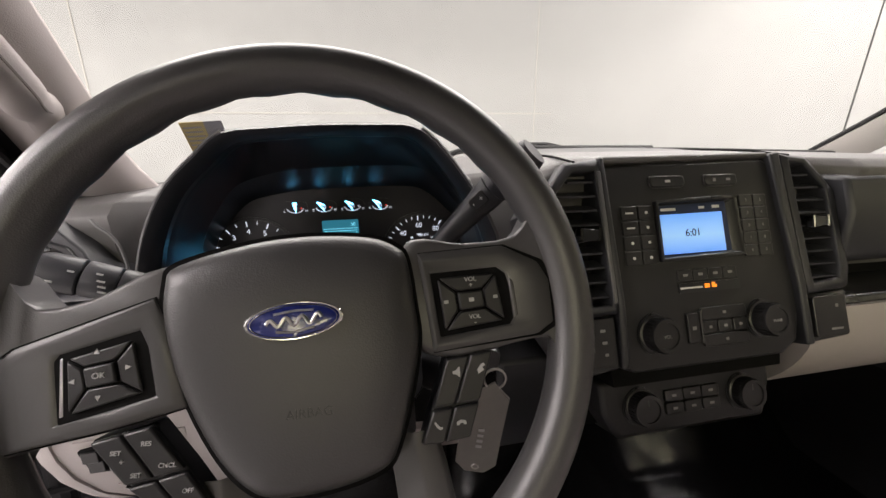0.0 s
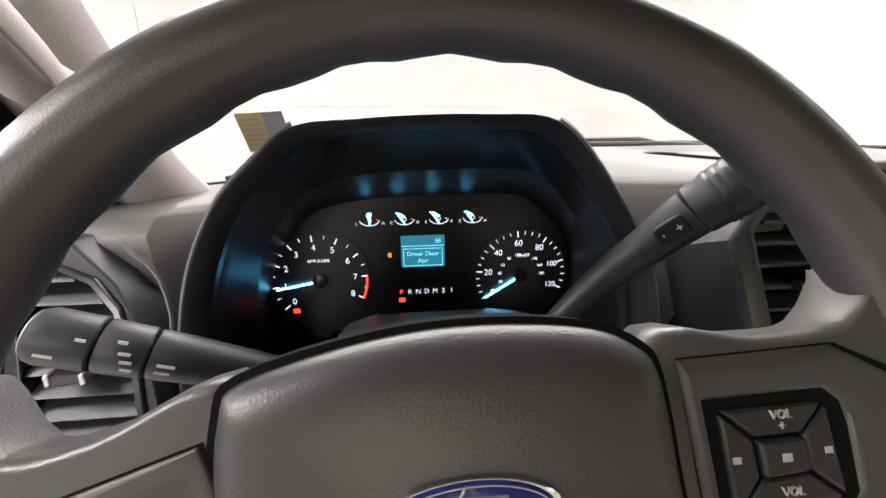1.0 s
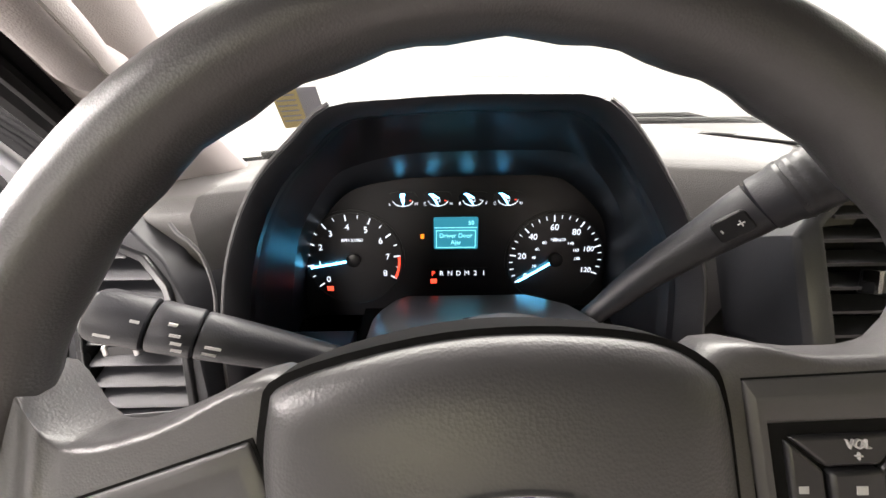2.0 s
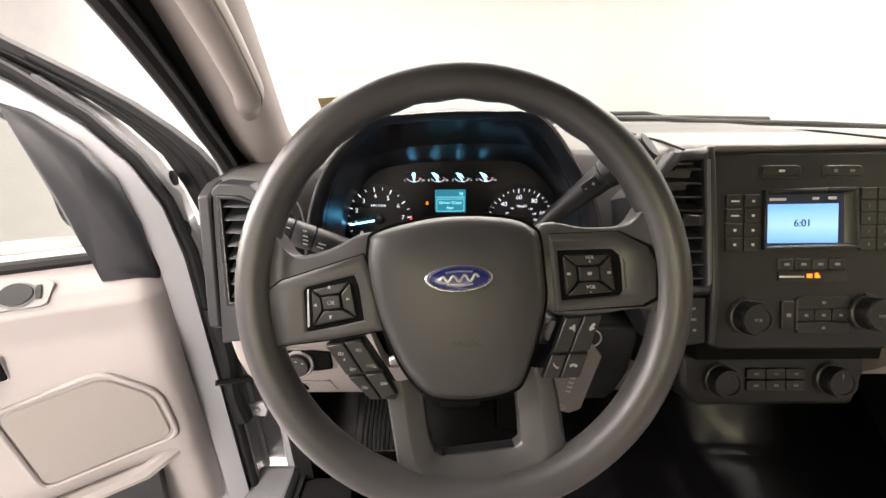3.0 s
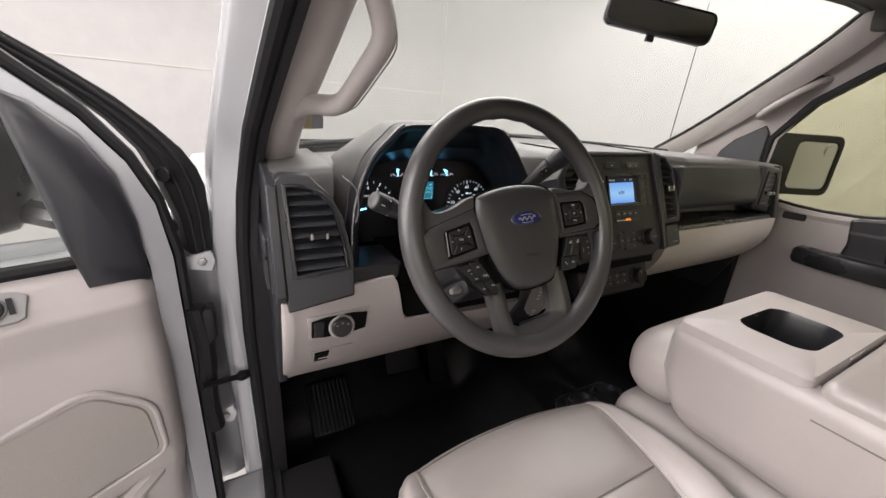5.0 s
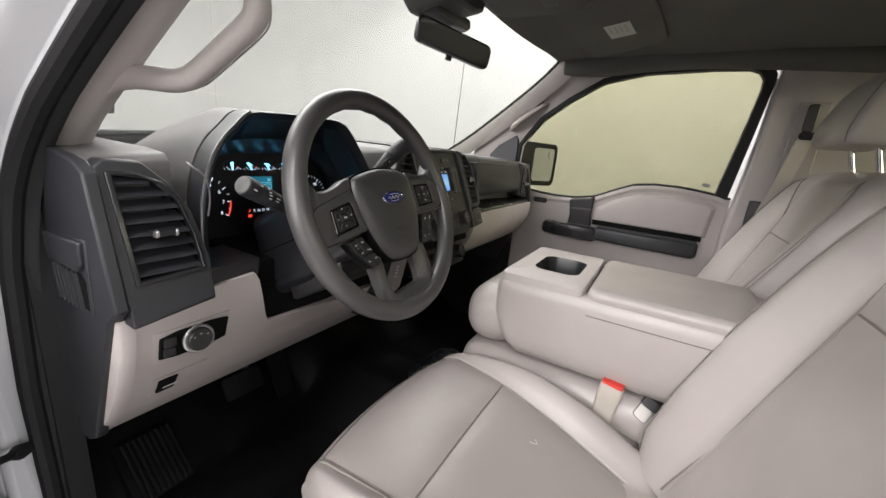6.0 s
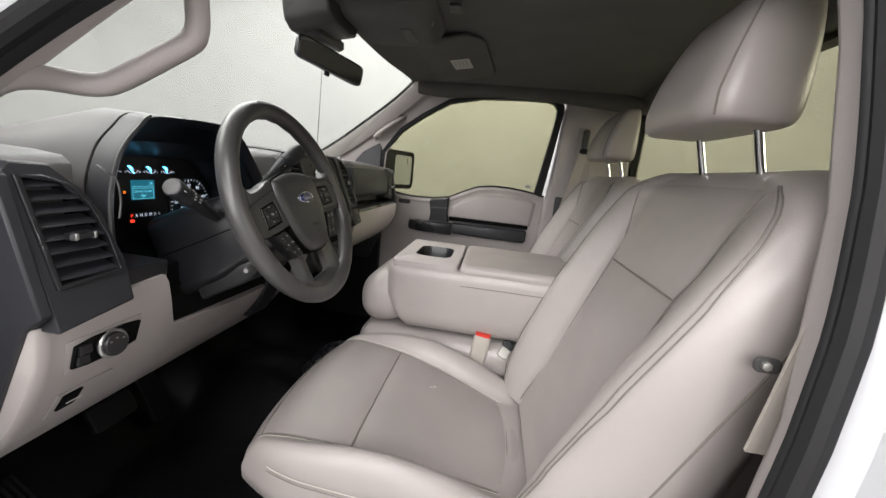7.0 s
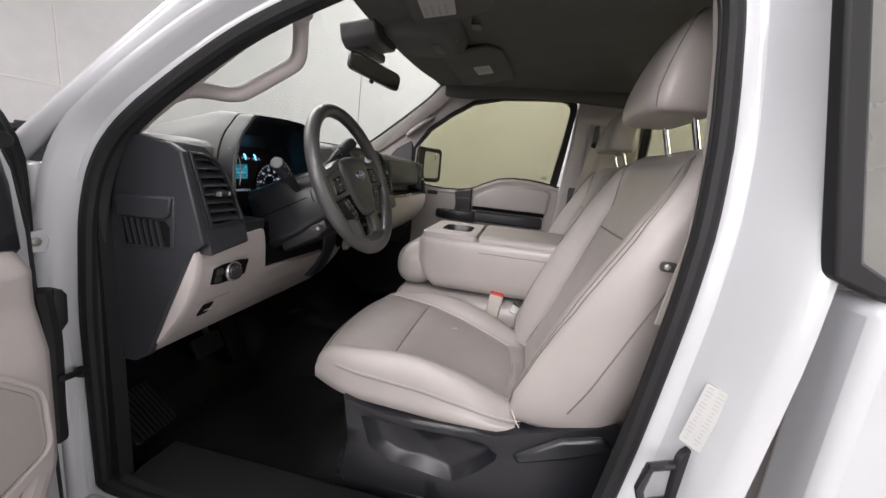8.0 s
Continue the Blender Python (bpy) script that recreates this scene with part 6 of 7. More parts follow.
def roof():
    def f(u, v):
        x = -0.700 + 1.485 * u
        y = -1.0 + 1.06 * v
        e = abs(2 * u - 1)
        front = 0.05 * (1 - e ** 2) * max(0.0, v - 0.6) / 0.4
        return (x, y + front, 1.735 - 0.072 * e ** 8 - 0.055 * (1 - e ** 4) * max(0.0, (v - 0.72) / 0.28) ** 2 - 0.06 * max(0.0, (0.12 - v) / 0.12) ** 2)
    tagged(part("ceiling_liner", slab(f, 36, 36, -0.01), CLOTH, angle=60), "charcoal woven headliner under the cab roof", "headliner", kind="structure")
    ob = thing("roof_skin", "white painted steel cab roof", "roof")
    part("panel", slab(lambda u, v: (-0.70 + 1.48 * u, -1.05 + 1.12 * v, 1.79 - 0.06 * abs(2 * u - 1) ** 4 - 0.04 * v ** 3), 16, 16, 0.02), PAINT, ob, angle=60)
    # side rails
    part("rail", tube(curve([(-0.655, 0.02, 1.66), (-0.668, -0.2, 1.672), (-0.672, -0.5, 1.680), (-0.660, -0.98, 1.665)], 6), 0.042, 12), CLOTH, ob)
    part("rear_header", tube([(-0.70, -0.965, 1.690), (CX, -0.965, 1.700), (0.78, -0.965, 1.690)], 0.045, 12), CLOTH, ob)
    part("rear_backing", box(-0.72, 0.80, -1.02, -0.985, 1.64, 1.80), CLOTH, ob)
    part("rail", tube(curve([(0.735, 0.045, 1.672), (0.748, -0.12, 1.672), (0.750, -0.25, 1.684), (0.746, -0.5, 1.690), (0.735, -0.98, 1.665)], 6), 0.040, 12), CLOTH, ob)
    part("header", tube(curve([(-0.655, 0.02, 1.665), (-0.35, 0.075, 1.700), (0.04, 0.10, 1.715), (0.43, 0.085, 1.715), (0.66, 0.060, 1.708), (0.745, 0.045, 1.700)], 6), 0.028, 10), CLOTH, ob)
    rear = thing("rear_window", "wide tinted rear cab window in a black seal", "window")
    part("pane", box(-0.62, 0.772, -0.972, -0.967, 1.27, 1.655), TINT, rear, "greenish tinted pane")
    part("seal", bezel(rounded(1.44, 0.43, 0.06, 4, CX + 0.035, 1.462), rounded(1.39, 0.385, 0.05, 4, CX + 0.035, 1.462), 0.955, 0.985), RUBBER, rear).matrix_local = Matrix(((1, 0, 0, 0), (0, 0, -1, 0), (0, 1, 0, 0), (0, 0, 0, 1)))


roof()


def front_pillar_driver():
    ob = thing("pillar_trim_driver", "stone plastic windscreen pillar trim with moulded grab handle", "pillar trim")
    spine = curve([(-0.700, 0.390, 1.235), (-0.692, 0.320, 1.288), (-0.672, 0.235, 1.362), (-0.650, 0.135, 1.446), (-0.636, 0.03, 1.520), (-0.630, -0.05, 1.60), (-0.630, -0.08, 1.67)], 6)
    rows = []
    for i, p in enumerate(spine):
        t = i / (len(spine) - 1)
        w = 0.050 + 0.03 * max(0.0, 0.2 - t) * 2
        rows.append([(p.x - 0.022, p.y - 0.004, p.z + 0.004), (p.x + 0.012, p.y - 0.012, p.z - 0.004), (p.x + w * 0.8, p.y + 0.006, p.z + 0.006), (p.x + w, p.y + 0.030, p.z + 0.016), (p.x + w * 0.8, p.y + 0.046, p.z + 0.026), (p.x - 0.02, p.y + 0.05, p.z + 0.03)])
    part("trim", loft(rows), BEIGE, ob, angle=70)
    bar = curve([(-0.668, 0.275, 1.348), (-0.642, 0.228, 1.360), (-0.620, 0.186, 1.360), (-0.611, 0.168, 1.363), (-0.604, 0.152, 1.371), (-0.592, 0.100, 1.405), (-0.586, 0.066, 1.427), (-0.587, 0.052, 1.441), (-0.594, 0.044, 1.460), (-0.612, 0.032, 1.488), (-0.642, 0.015, 1.505)], 5)
    part("grab_handle", tube(bar, [0.024, 0.022, 0.020] + [0.0165] * (len(bar) - 6) + [0.019, 0.022, 0.026], 14, flat=0.85), BEIGE, ob, angle=80)
    part("handle_seam", tube([p + Vector((0.0145, -0.003, -0.007)) for p in bar[8:-6]], 0.0010, 5), CREASE, ob)
    ob2 = thing("front_pillar_skin", "white painted windscreen pillar", "pillar")
    part("skin", tube(curve([(-0.790, 0.56, 1.15), (-0.782, 0.440, 1.238), (-0.764, 0.345, 1.322), (-0.730, 0.205, 1.448), (-0.712, 0.09, 1.530), (-0.685, -0.12, 1.615), (-0.66, -0.35, 1.68)], 6), 0.020, 12), PAINT, ob2)
    part("gap_strip", tube(curve([(-0.735, 0.42, 1.215), (-0.726, 0.345, 1.292), (-0.705, 0.245, 1.378), (-0.682, 0.130, 1.470), (-0.655, -0.02, 1.56), (-0.64, -0.15, 1.62)], 6), 0.020, 10), RUBBER, ob2)


front_pillar_driver()


def front_pillar_passenger():
    ob = thing("pillar_trim_passenger", "stone plastic windscreen pillar trim with slim grab handle", "pillar trim")
    spine = curve([(0.800, 0.560, 1.285), (0.790, 0.42, 1.375), (0.772, 0.25, 1.500), (0.752, 0.12, 1.600), (0.735, 0.035, 1.680)], 6)
    rows = []
    for p in spine:
        rows.append([(p.x + 0.03, p.y - 0.02, p.z), (p.x - 0.005, p.y - 0.045, p.z - 0.02), (p.x - 0.030, p.y - 0.018, p.z - 0.006), (p.x - 0.036, p.y + 0.012, p.z + 0.006), (p.x - 0.01, p.y + 0.026, p.z + 0.016), (p.x + 0.03, p.y + 0.02, p.z + 0.012)])
    part("trim", loft(rows), BEIGE, ob, angle=70)
    part("glass_border", tube([p + Vector((-0.030, 0.020, 0.012)) for p in spine], 0.0055, 6), RUBBER, ob, "black border of the windscreen glass")
    part("filler", loft([[(0.86, 0.50, 1.15), (0.80, 0.42, 1.375), (0.79, 0.25, 1.50), (0.77, 0.12, 1.60), (0.75, 0.03, 1.685), (0.74, -0.10, 1.70)], [(0.845, 0.22, 1.15), (0.828, 0.20, 1.36), (0.812, 0.125, 1.478), (0.795, 0.02, 1.560), (0.770, -0.10, 1.628), (0.762, -0.25, 1.668)]], close=False), BEIGE, ob, angle=60)
    h = curve([(0.790, 0.250, 1.425), (0.750, 0.236, 1.434), (0.748, 0.180, 1.480), (0.770, 0.130, 1.521), (0.800, 0.112, 1.536)], 6)
    part("grab_handle", tube(h, 0.0095, 10), BEIGE, ob)
    # dark bar stands in for the shaded recess behind the handle
    part("handle_shade", tube([p + Vector((0.018, 0.004, 0.014)) for p in h[5:-5]], 0.0085, 8), CREASE, ob)


front_pillar_passenger()


def windscreen():
    ob = thing("windscreen", "clear laminated windscreen with a sticker in the corner", "windscreen")

    def f(u, v):
        x0, x1 = -0.735 + 0.085 * v, 0.805 - 0.065 * v
        x = x0 + (x1 - x0) * u
        bow = 1 - (2 * u - 1) ** 2
        y = 0.52 - 0.50 * v + (0.20 - 0.12 * v) * bow
        return (x, y, 1.235 + 0.46 * v + 0.02 * bow * v)
    part("pane", slab(f, 24, 16, 0.004), CLEAR, ob, "clear pane", angle=60).visible_shadow = False
    a = Vector((-0.628, 0.470, 1.362))
    ex, ez = Vector((0.058, 0.012, 0.004)), Vector((0.004, 0.028, -0.050))
    for i, (k0, k1, m) in enumerate(((0.0, 0.56, STICKER_A), (0.56, 1.0, STICKER_B))):
        q = [a + ex * k0, a + ex * k1, a + ex * k1 + ez, a + ex * k0 + ez]
        bm = bmesh.new()
        put(bm, q + [p + Vector((0, -0.0012, -0.0006)) for p in q], [(3, 2, 1, 0), (4, 5, 6, 7), (0, 1, 5, 4), (1, 2, 6, 5), (2, 3, 7, 6), (3, 0, 4, 7)])
        part("sticker", bm, m, ob, "small two-tone paper sticker")
    for k in range(6):
        p = a + ex * 0.06 + ez * (0.14 + 0.13 * k) + Vector((0, -0.0016, -0.0008))
        bm = bmesh.new()
        q = [p, p + ex * 0.42, p + ex * 0.42 + ez * 0.04, p + ez * 0.04]
        put(bm, q + [w + Vector((0, -0.0006, 0)) for w in q], [(3, 2, 1, 0), (4, 5, 6, 7), (0, 1, 5, 4), (1, 2, 6, 5), (2, 3, 7, 6), (3, 0, 4, 7)])
        part("sticker_line", bm, STICKER_B, ob)
    # black edge, cowl and wipers
    part("cowl", slab(lambda u, v: (-0.74 + 1.56 * u, 0.56 + 0.20 * (1 - (2 * u - 1) ** 2) + 0.14 * v, 1.262 + 0.02 * (1 - (2 * u - 1) ** 2) - 0.03 * v), 24, 4, -0.01), RUBBER, ob, "black cowl panel", angle=60)
    ob = thing("wiper", "black windscreen wiper resting on the cowl", "wiper", group="wipers")
    part("blade", tube([(-0.06, 0.815, 1.308), (0.25, 0.80, 1.311), (0.46, 0.765, 1.308)], 0.008, 8), RUBBER, ob)
    part("arm", tube([(0.30, 0.84, 1.295), (0.16, 0.82, 1.322), (0.02, 0.835, 1.320)], 0.007, 8), RUBBER, ob)
    copy_thing(ob, pose(-0.60, -0.02, -0.055))


windscreen()


def mirror_inside():
    ob = thing("rear_view_mirror", "black rear view mirror on a windscreen stalk", "mirror")
    c = Vector((0.015, 0.142, 1.566))
    ex = Vector((0.845, -0.511, -0.156)).normalized()
    ez = Vector((-0.40, -0.86, -0.03))
    ez = (ez - ex * ez.dot(ex)).normalized()
    ey = ez.cross(ex)
    m = Matrix(((ex.x, ey.x, ez.x, c.x), (ex.y, ey.y, ez.y, c.y), (ex.z, ey.z, ez.z, c.z), (0, 0, 0, 1)))
    shell = part("shell", loft([[(x * k, y * k, z) for x, y in rounded(0.216, 0.059, 0.016, 5)] for k, z in ((0.55, -0.030), (0.85, -0.024), (0.99, -0.010), (1.0, 0.004), (0.98, 0.006))]), SATIN, ob, angle=60)
    shell.matrix_local = m
    part("glass", prism(rounded(0.205, 0.049, 0.012, 5), "z", 0.004, 0.0068), MIRROR, shell, "silvered mirror glass")
    part("day_night_lever", box(-0.012, 0.004, -0.041, -0.027, -0.012, -0.004), SATIN, shell, bevel=0.002)
    part("stem", tube([(0.040, 0.165, 1.568), (0.050, 0.205, 1.610), (0.045, 0.20, 1.635)], 0.009, 8), SATIN, ob)
    part("mount", loft([[(x + 0.045, y + 0.215, z) for x, y in rounded(w, d, 0.012, 3)] for w, d, z in ((0.05, 0.05, 1.630), (0.085, 0.07, 1.650), (0.12, 0.10, 1.690))]), SATIN, ob, angle=45)
    cover = thing("sensor_cover", "grey plastic sensor cover behind the mirror", "sensor cover")
    part("cover", loft([[(x, y, z + 0.10 * (0.2 - y)) for x, z in o] for o, y in (([(-0.150, 1.668), (0.060, 1.672), (0.050, 1.630), (0.00, 1.616), (-0.10, 1.612), (-0.135, 1.628)], 0.085), ([(-0.145, 1.664), (0.055, 1.668), (0.045, 1.622), (-0.005, 1.606), (-0.10, 1.602), (-0.130, 1.620)], 0.205))]), GUN, cover, bevel=0.008)
    part("neck", loft([[(x, y, z) for x, y in rounded(w, d, 0.012, 3, -0.01, 0.158)] for w, d, z in ((0.150, 0.05, 1.606), (0.165, 0.06, 1.614), (0.160, 0.06, 1.630))]), SATIN, cover, angle=45)


mirror_inside()


def overhead():
    ob = thing("overhead_console", "charcoal overhead console at the windscreen header", "overhead console")
    part("body", loft([[(x + CX, y - 0.02, z) for x, y in rounded(w, d, 0.04, 5)] for w, d, z in ((0.20, 0.18, 1.655), (0.25, 0.225, 1.665), (0.29, 0.26, 1.715))]), CLOTH, ob, angle=50)
    part("lamp_lens", box(CX - 0.05, CX + 0.05, -0.085, -0.055, 1.6525, 1.657), GUN, ob, "grey map lamp lens", bevel=0.002)
    clip = thing("visor_clip", "grey plastic visor clip on the headliner", "clip", at=pose(0.010, -0.122, 1.690, 0, 0, 90))
    part("hook", tube(curve([(-0.012, 0, 0.01), (-0.012, 0, -0.014), (0.0, 0, -0.020), (0.012, 0, -0.014), (0.012, 0, 0.01)], 5), 0.0045, 8), PALE_CLIP, clip)
    part("base", box(-0.018, 0.018, -0.012, 0.012, 0.006, 0.016), PALE_CLIP, clip, bevel=0.003)
    for side in (1, -1):
        v = thing("sun_visor", "charcoal cloth sun visor folded up with paper label", "sun visor", group="sun visors")

        def at(a, b, up=0.0):
            x = 0.185 + 0.465 * a - CX
            return (CX + side * x, -0.030 - 0.040 * a - (0.235 - 0.05 * abs(2 * a - 1) ** 8) * b, 1.674 + 0.038 * b - 0.005 * math.sin(math.pi * b) + up)
        part("board", slab(lambda a, b: at(a, b), 20, 10, -0.016 * side), CLOTH, v, angle=60, bevel=0.003)
        part("edge_piping", tube([at(a, b, 0.004) for a, b in rounded(1.0, 1.0, 0.12, 6, 0.5, 0.5)], 0.0045, 6, True), CLOTH, v)
        a0, a1, b0, b1 = (0.36, 0.60, 0.42, 0.70) if side > 0 else (0.12, 0.36, 0.15, 0.55)
        part("label", loft([[at(a, b, up) for a, b in ((a0, b0), (a1, b0), (a1, b1), (a0, b1))] for up in (-0.0020, -0.0036)]), LABEL, v, "white paper warning label")
        for k in range(4):
            p0, p1, q0 = a0 + 0.03, a0 + 0.14 + 0.02 * (k % 2), b0 + 0.04 + (b1 - b0) * 0.2 * k
            part("print_line", loft([[at(a, b, up) for a, b in ((p0, q0), (p1, q0), (p1, q0 + 0.02), (p0, q0 + 0.02))] for up in (-0.0036, -0.0042)]), FADED, v)
        part("pivot", tube([at(0.04, 0.02, 0.006), at(0.96, 0.02, 0.006)], 0.007, 8), CLOTH, v)
    m = thing("microphone_grille", "small dark grille on the headliner", "grille", at=pose(-0.02, -0.20, 1.703))
    part("grille", prism(rounded(0.05, 0.03, 0.006), "z", 0, 0.006), SATIN, m, bevel=0.002)


overhead()


# ---- passenger side ----
def passenger_door():
    ob = thing("passenger_door", "closed passenger door with stone trim and black pull", "door")
    sill = [(0.24, 1.170), (0.17, 1.166), (0.10, 1.156), (0.03, 1.152), (-0.06, 1.155), (-0.14, 1.170), (-0.21, 1.205), (-0.28, 1.236), (-0.35, 1.246), (-0.43, 1.246), (-0.50, 1.240), (-0.555, 1.232), (-0.602, 1.222)]
    low = [(y, 0.52) for y, z in sill]
    part("trim_panel", loft([[(x, y, z) for y, z in sill] + [(x, y, z) for y, z in low[::-1]] for x in (0.832, 0.90)]), BEIGE, ob, "stone grained door trim", bevel=0.004)
    part("upper_roll", tube([(0.842, y, z - 0.012) for y, z in sill], 0.016, 8), BEIGE, ob)
    part("belt_seal", tube([(0.840, y, z + 0.004) for y, z in sill], 0.006, 8), RUBBER, ob, "black belt seal")
    # dark bridge and pull bar
    part("bridge", prism([(-0.040, 1.150), (-0.060, 1.158), (-0.120, 1.166), (-0.142, 1.176), (-0.140, 1.10), (-0.150, 1.03), (-0.045, 1.03), (-0.052, 1.08)], "x", 0.812, 0.834), SATIN, ob, bevel=0.008)
    part("bridge_band", prism([(-0.050, 1.118), (-0.138, 1.122), (-0.138, 1.114), (-0.050, 1.110)], "x", 0.8095, 0.814), GUN, ob)
    part("pull", loft([[(x, y, z) for x, z in rounded(w, h * 1.12, 0.006, 3, cx, cz)] for y, w, h, cx, cz in ((0.052, 0.035, 0.030, 0.806, 1.020), (0.040, 0.045, 0.046, 0.798, 1.022), (-0.02, 0.048, 0.048, 0.792, 1.020), (-0.165, 0.048, 0.052, 0.792, 1.020), (-0.172, 0.044, 0.046, 0.794, 1.018))]), SATIN, ob, "black padded door pull", angle=45)
    part("arm_rest", loft([[(x, y, z) for x, z in rounded(w, h, 0.012, 4, cx, cz)] for y, w, h, cx, cz in ((-0.174, 0.050, 0.054, 0.800, 1.026), (-0.30, 0.055, 0.058, 0.795, 1.026), (-0.525, 0.055, 0.062, 0.795, 1.026), (-0.538, 0.045, 0.048, 0.80, 1.026))]), BLACK, ob, "black door armrest", angle=45)
    part("upper_pad", loft([[(x, y, z) for y, z in o] for o, x in (([(-0.150, 1.075), (-0.152, 1.128), (-0.215, 1.170), (-0.300, 1.205), (-0.420, 1.212), (-0.540, 1.206), (-0.566, 1.190), (-0.556, 1.075)], 0.834), ([(-0.150, 1.075), (-0.152, 1.128), (-0.215, 1.170), (-0.300, 1.205), (-0.420, 1.212), (-0.540, 1.206), (-0.566, 1.190), (-0.556, 1.075)], 0.826), ([(-0.166, 1.080), (-0.168, 1.122), (-0.222, 1.160), (-0.302, 1.193), (-0.420, 1.200), (-0.532, 1.194), (-0.550, 1.180), (-0.542, 1.080)], 0.815))]), BEIGE, ob, "stone padded upper door insert", bevel=0.003)
    # black strip painted as the shade between armrest and upper pad
    part("arm_rest_shade", box(0.815, 0.833, -0.545, -0.150, 1.058, 1.078), SHADOW, ob)
    part("arm_rest_top", box(0.772, 0.822, -0.53, -0.18, 1.0545, 1.059), GUN, ob, bevel=0.002)
    part("defrost_outlet", prism(rounded(0.060, 0.022, 0.006, 3, 0.09, 1.128), "x", 0.826, 0.834), SATIN, ob, bevel=0.002)
    lock = part("lock_switch", prism(rounded(0.020, 0.030, 0.005, 3, 0.150, 1.040), "x", 0.826, 0.834), CHROME, ob, bevel=0.001)
    part("rocker", prism(rounded(0.014, 0.024, 0.004, 3, 0.150, 1.040), "x", 0.823, 0.829), SATIN, lock, bevel=0.001)
    # window frame in black with the pane
    frame_out = [(0.262, 1.158), (0.228, 1.36), (0.138, 1.478), (0.02, 1.560), (-0.10, 1.628), (-0.25, 1.658), (-0.45, 1.670), (-0.575, 1.670), (-0.606, 1.660), (-0.622, 1.635), (-0.622, 1.60), (-0.615, 1.50), (-0.590, 1.222)]
    hole = [(0.224, 1.168), (0.210, 1.360), (0.124, 1.465), (0.015, 1.543), (-0.105, 1.610), (-0.25, 1.640), (-0.45, 1.650), (-0.550, 1.650), (-0.576, 1.642), (-0.592, 1.622), (-0.593, 1.59), (-0.585, 1.50), (-0.552, 1.236)]
    def side(z):
        return float(np.interp(z, [1.15, 1.40, 1.67], [0.842, 0.815, 0.752]))
    part("window_frame", loft([[(side(z) + dx, y, z) for y, z in o] for o, dx in ((frame_out, 0.03), (frame_out, -0.004), (hole, -0.004), (hole, 0.03))], close=False), RUBBER, ob, bevel=0.002)
    part("pane", loft([[(side(z) + dx, y, z) for y, z in hole + [(-0.43, 1.244), (-0.28, 1.232), (-0.14, 1.168), (0.03, 1.150)]] for dx in (0.012, 0.016)]), TINT, ob, "greenish tinted window pane").visible_shadow = False
    part("glass_mark", box(0.838, 0.8405, -0.530, -0.505, 1.262, 1.275), MARK_DIM, ob, "small grey print on the glass")
    part("sail_panel", prism([(0.385, 1.20), (0.372, 1.270), (0.355, 1.312), (0.320, 1.352), (0.278, 1.378), (0.238, 1.403), (0.225, 1.38), (0.225, 1.160), (0.385, 1.165)], "x", 0.812, 0.835), BLACK, ob, bevel=0.004)
    part("bright_edge", tube([(0.772, -0.626, 1.625), (0.800, -0.628, 1.50), (0.822, -0.612, 1.25), (0.835, -0.602, 1.08)], 0.0045, 6), PAINT, ob)
    part("outer_skin", box(0.90, 0.93, -0.64, 0.50, 0.40, 1.145), PAINT, ob, bevel=0.01)
    # outside mirror
    mir = thing("side_mirror", "black outside mirror beside the passenger window", "mirror")
    part("shell", loft([[(x, y, z) for x, z in rounded(0.300 * k, 0.210 * k, 0.03, 4, 1.015, 1.280)] for k, y in ((0.99, 0.178), (1.0, 0.19), (0.97, 0.23), (0.80, 0.27), (0.5, 0.285))]), RUBBER, mir, angle=50)
    part("glass", prism(rounded(0.154, 0.160, 0.02, 4, 1.070, 1.280), "y", 0.1745, 0.179), MIRROR, mir, "silvered mirror glass")
    part("frame", bezel(rounded(0.297, 0.207, 0.03, 4, 1.015, 1.280), rounded(0.158, 0.164, 0.022, 4, 1.070, 1.280), 0.170, 0.182), RUBBER, mir, bevel=0.003).matrix_local = Matrix(((1, 0, 0, 0), (0, 0, 1, 0), (0, 1, 0, 0), (0, 0, 0, 1)))
    part("blind_spot_glass", prism([(1.120 + 0.020 * math.cos(a), 1.332 + 0.020 * math.sin(a)) for a in np.linspace(0, 2 * math.pi, 24, endpoint=False)], "y", 0.1715, 0.1750), MIRROR, mir, "small round blind spot mirror", bevel=0.0015)
    part("arm", tube([(0.86, 0.24, 1.20), (0.95, 0.235, 1.205), (1.0, 0.22, 1.22)], 0.025, 8), SATIN, mir)
    mir.matrix_world = pose(0.982, 0.196, 0, 0, 0, -24) @ pose(-1.0, -0.18, 0)


passenger_door()


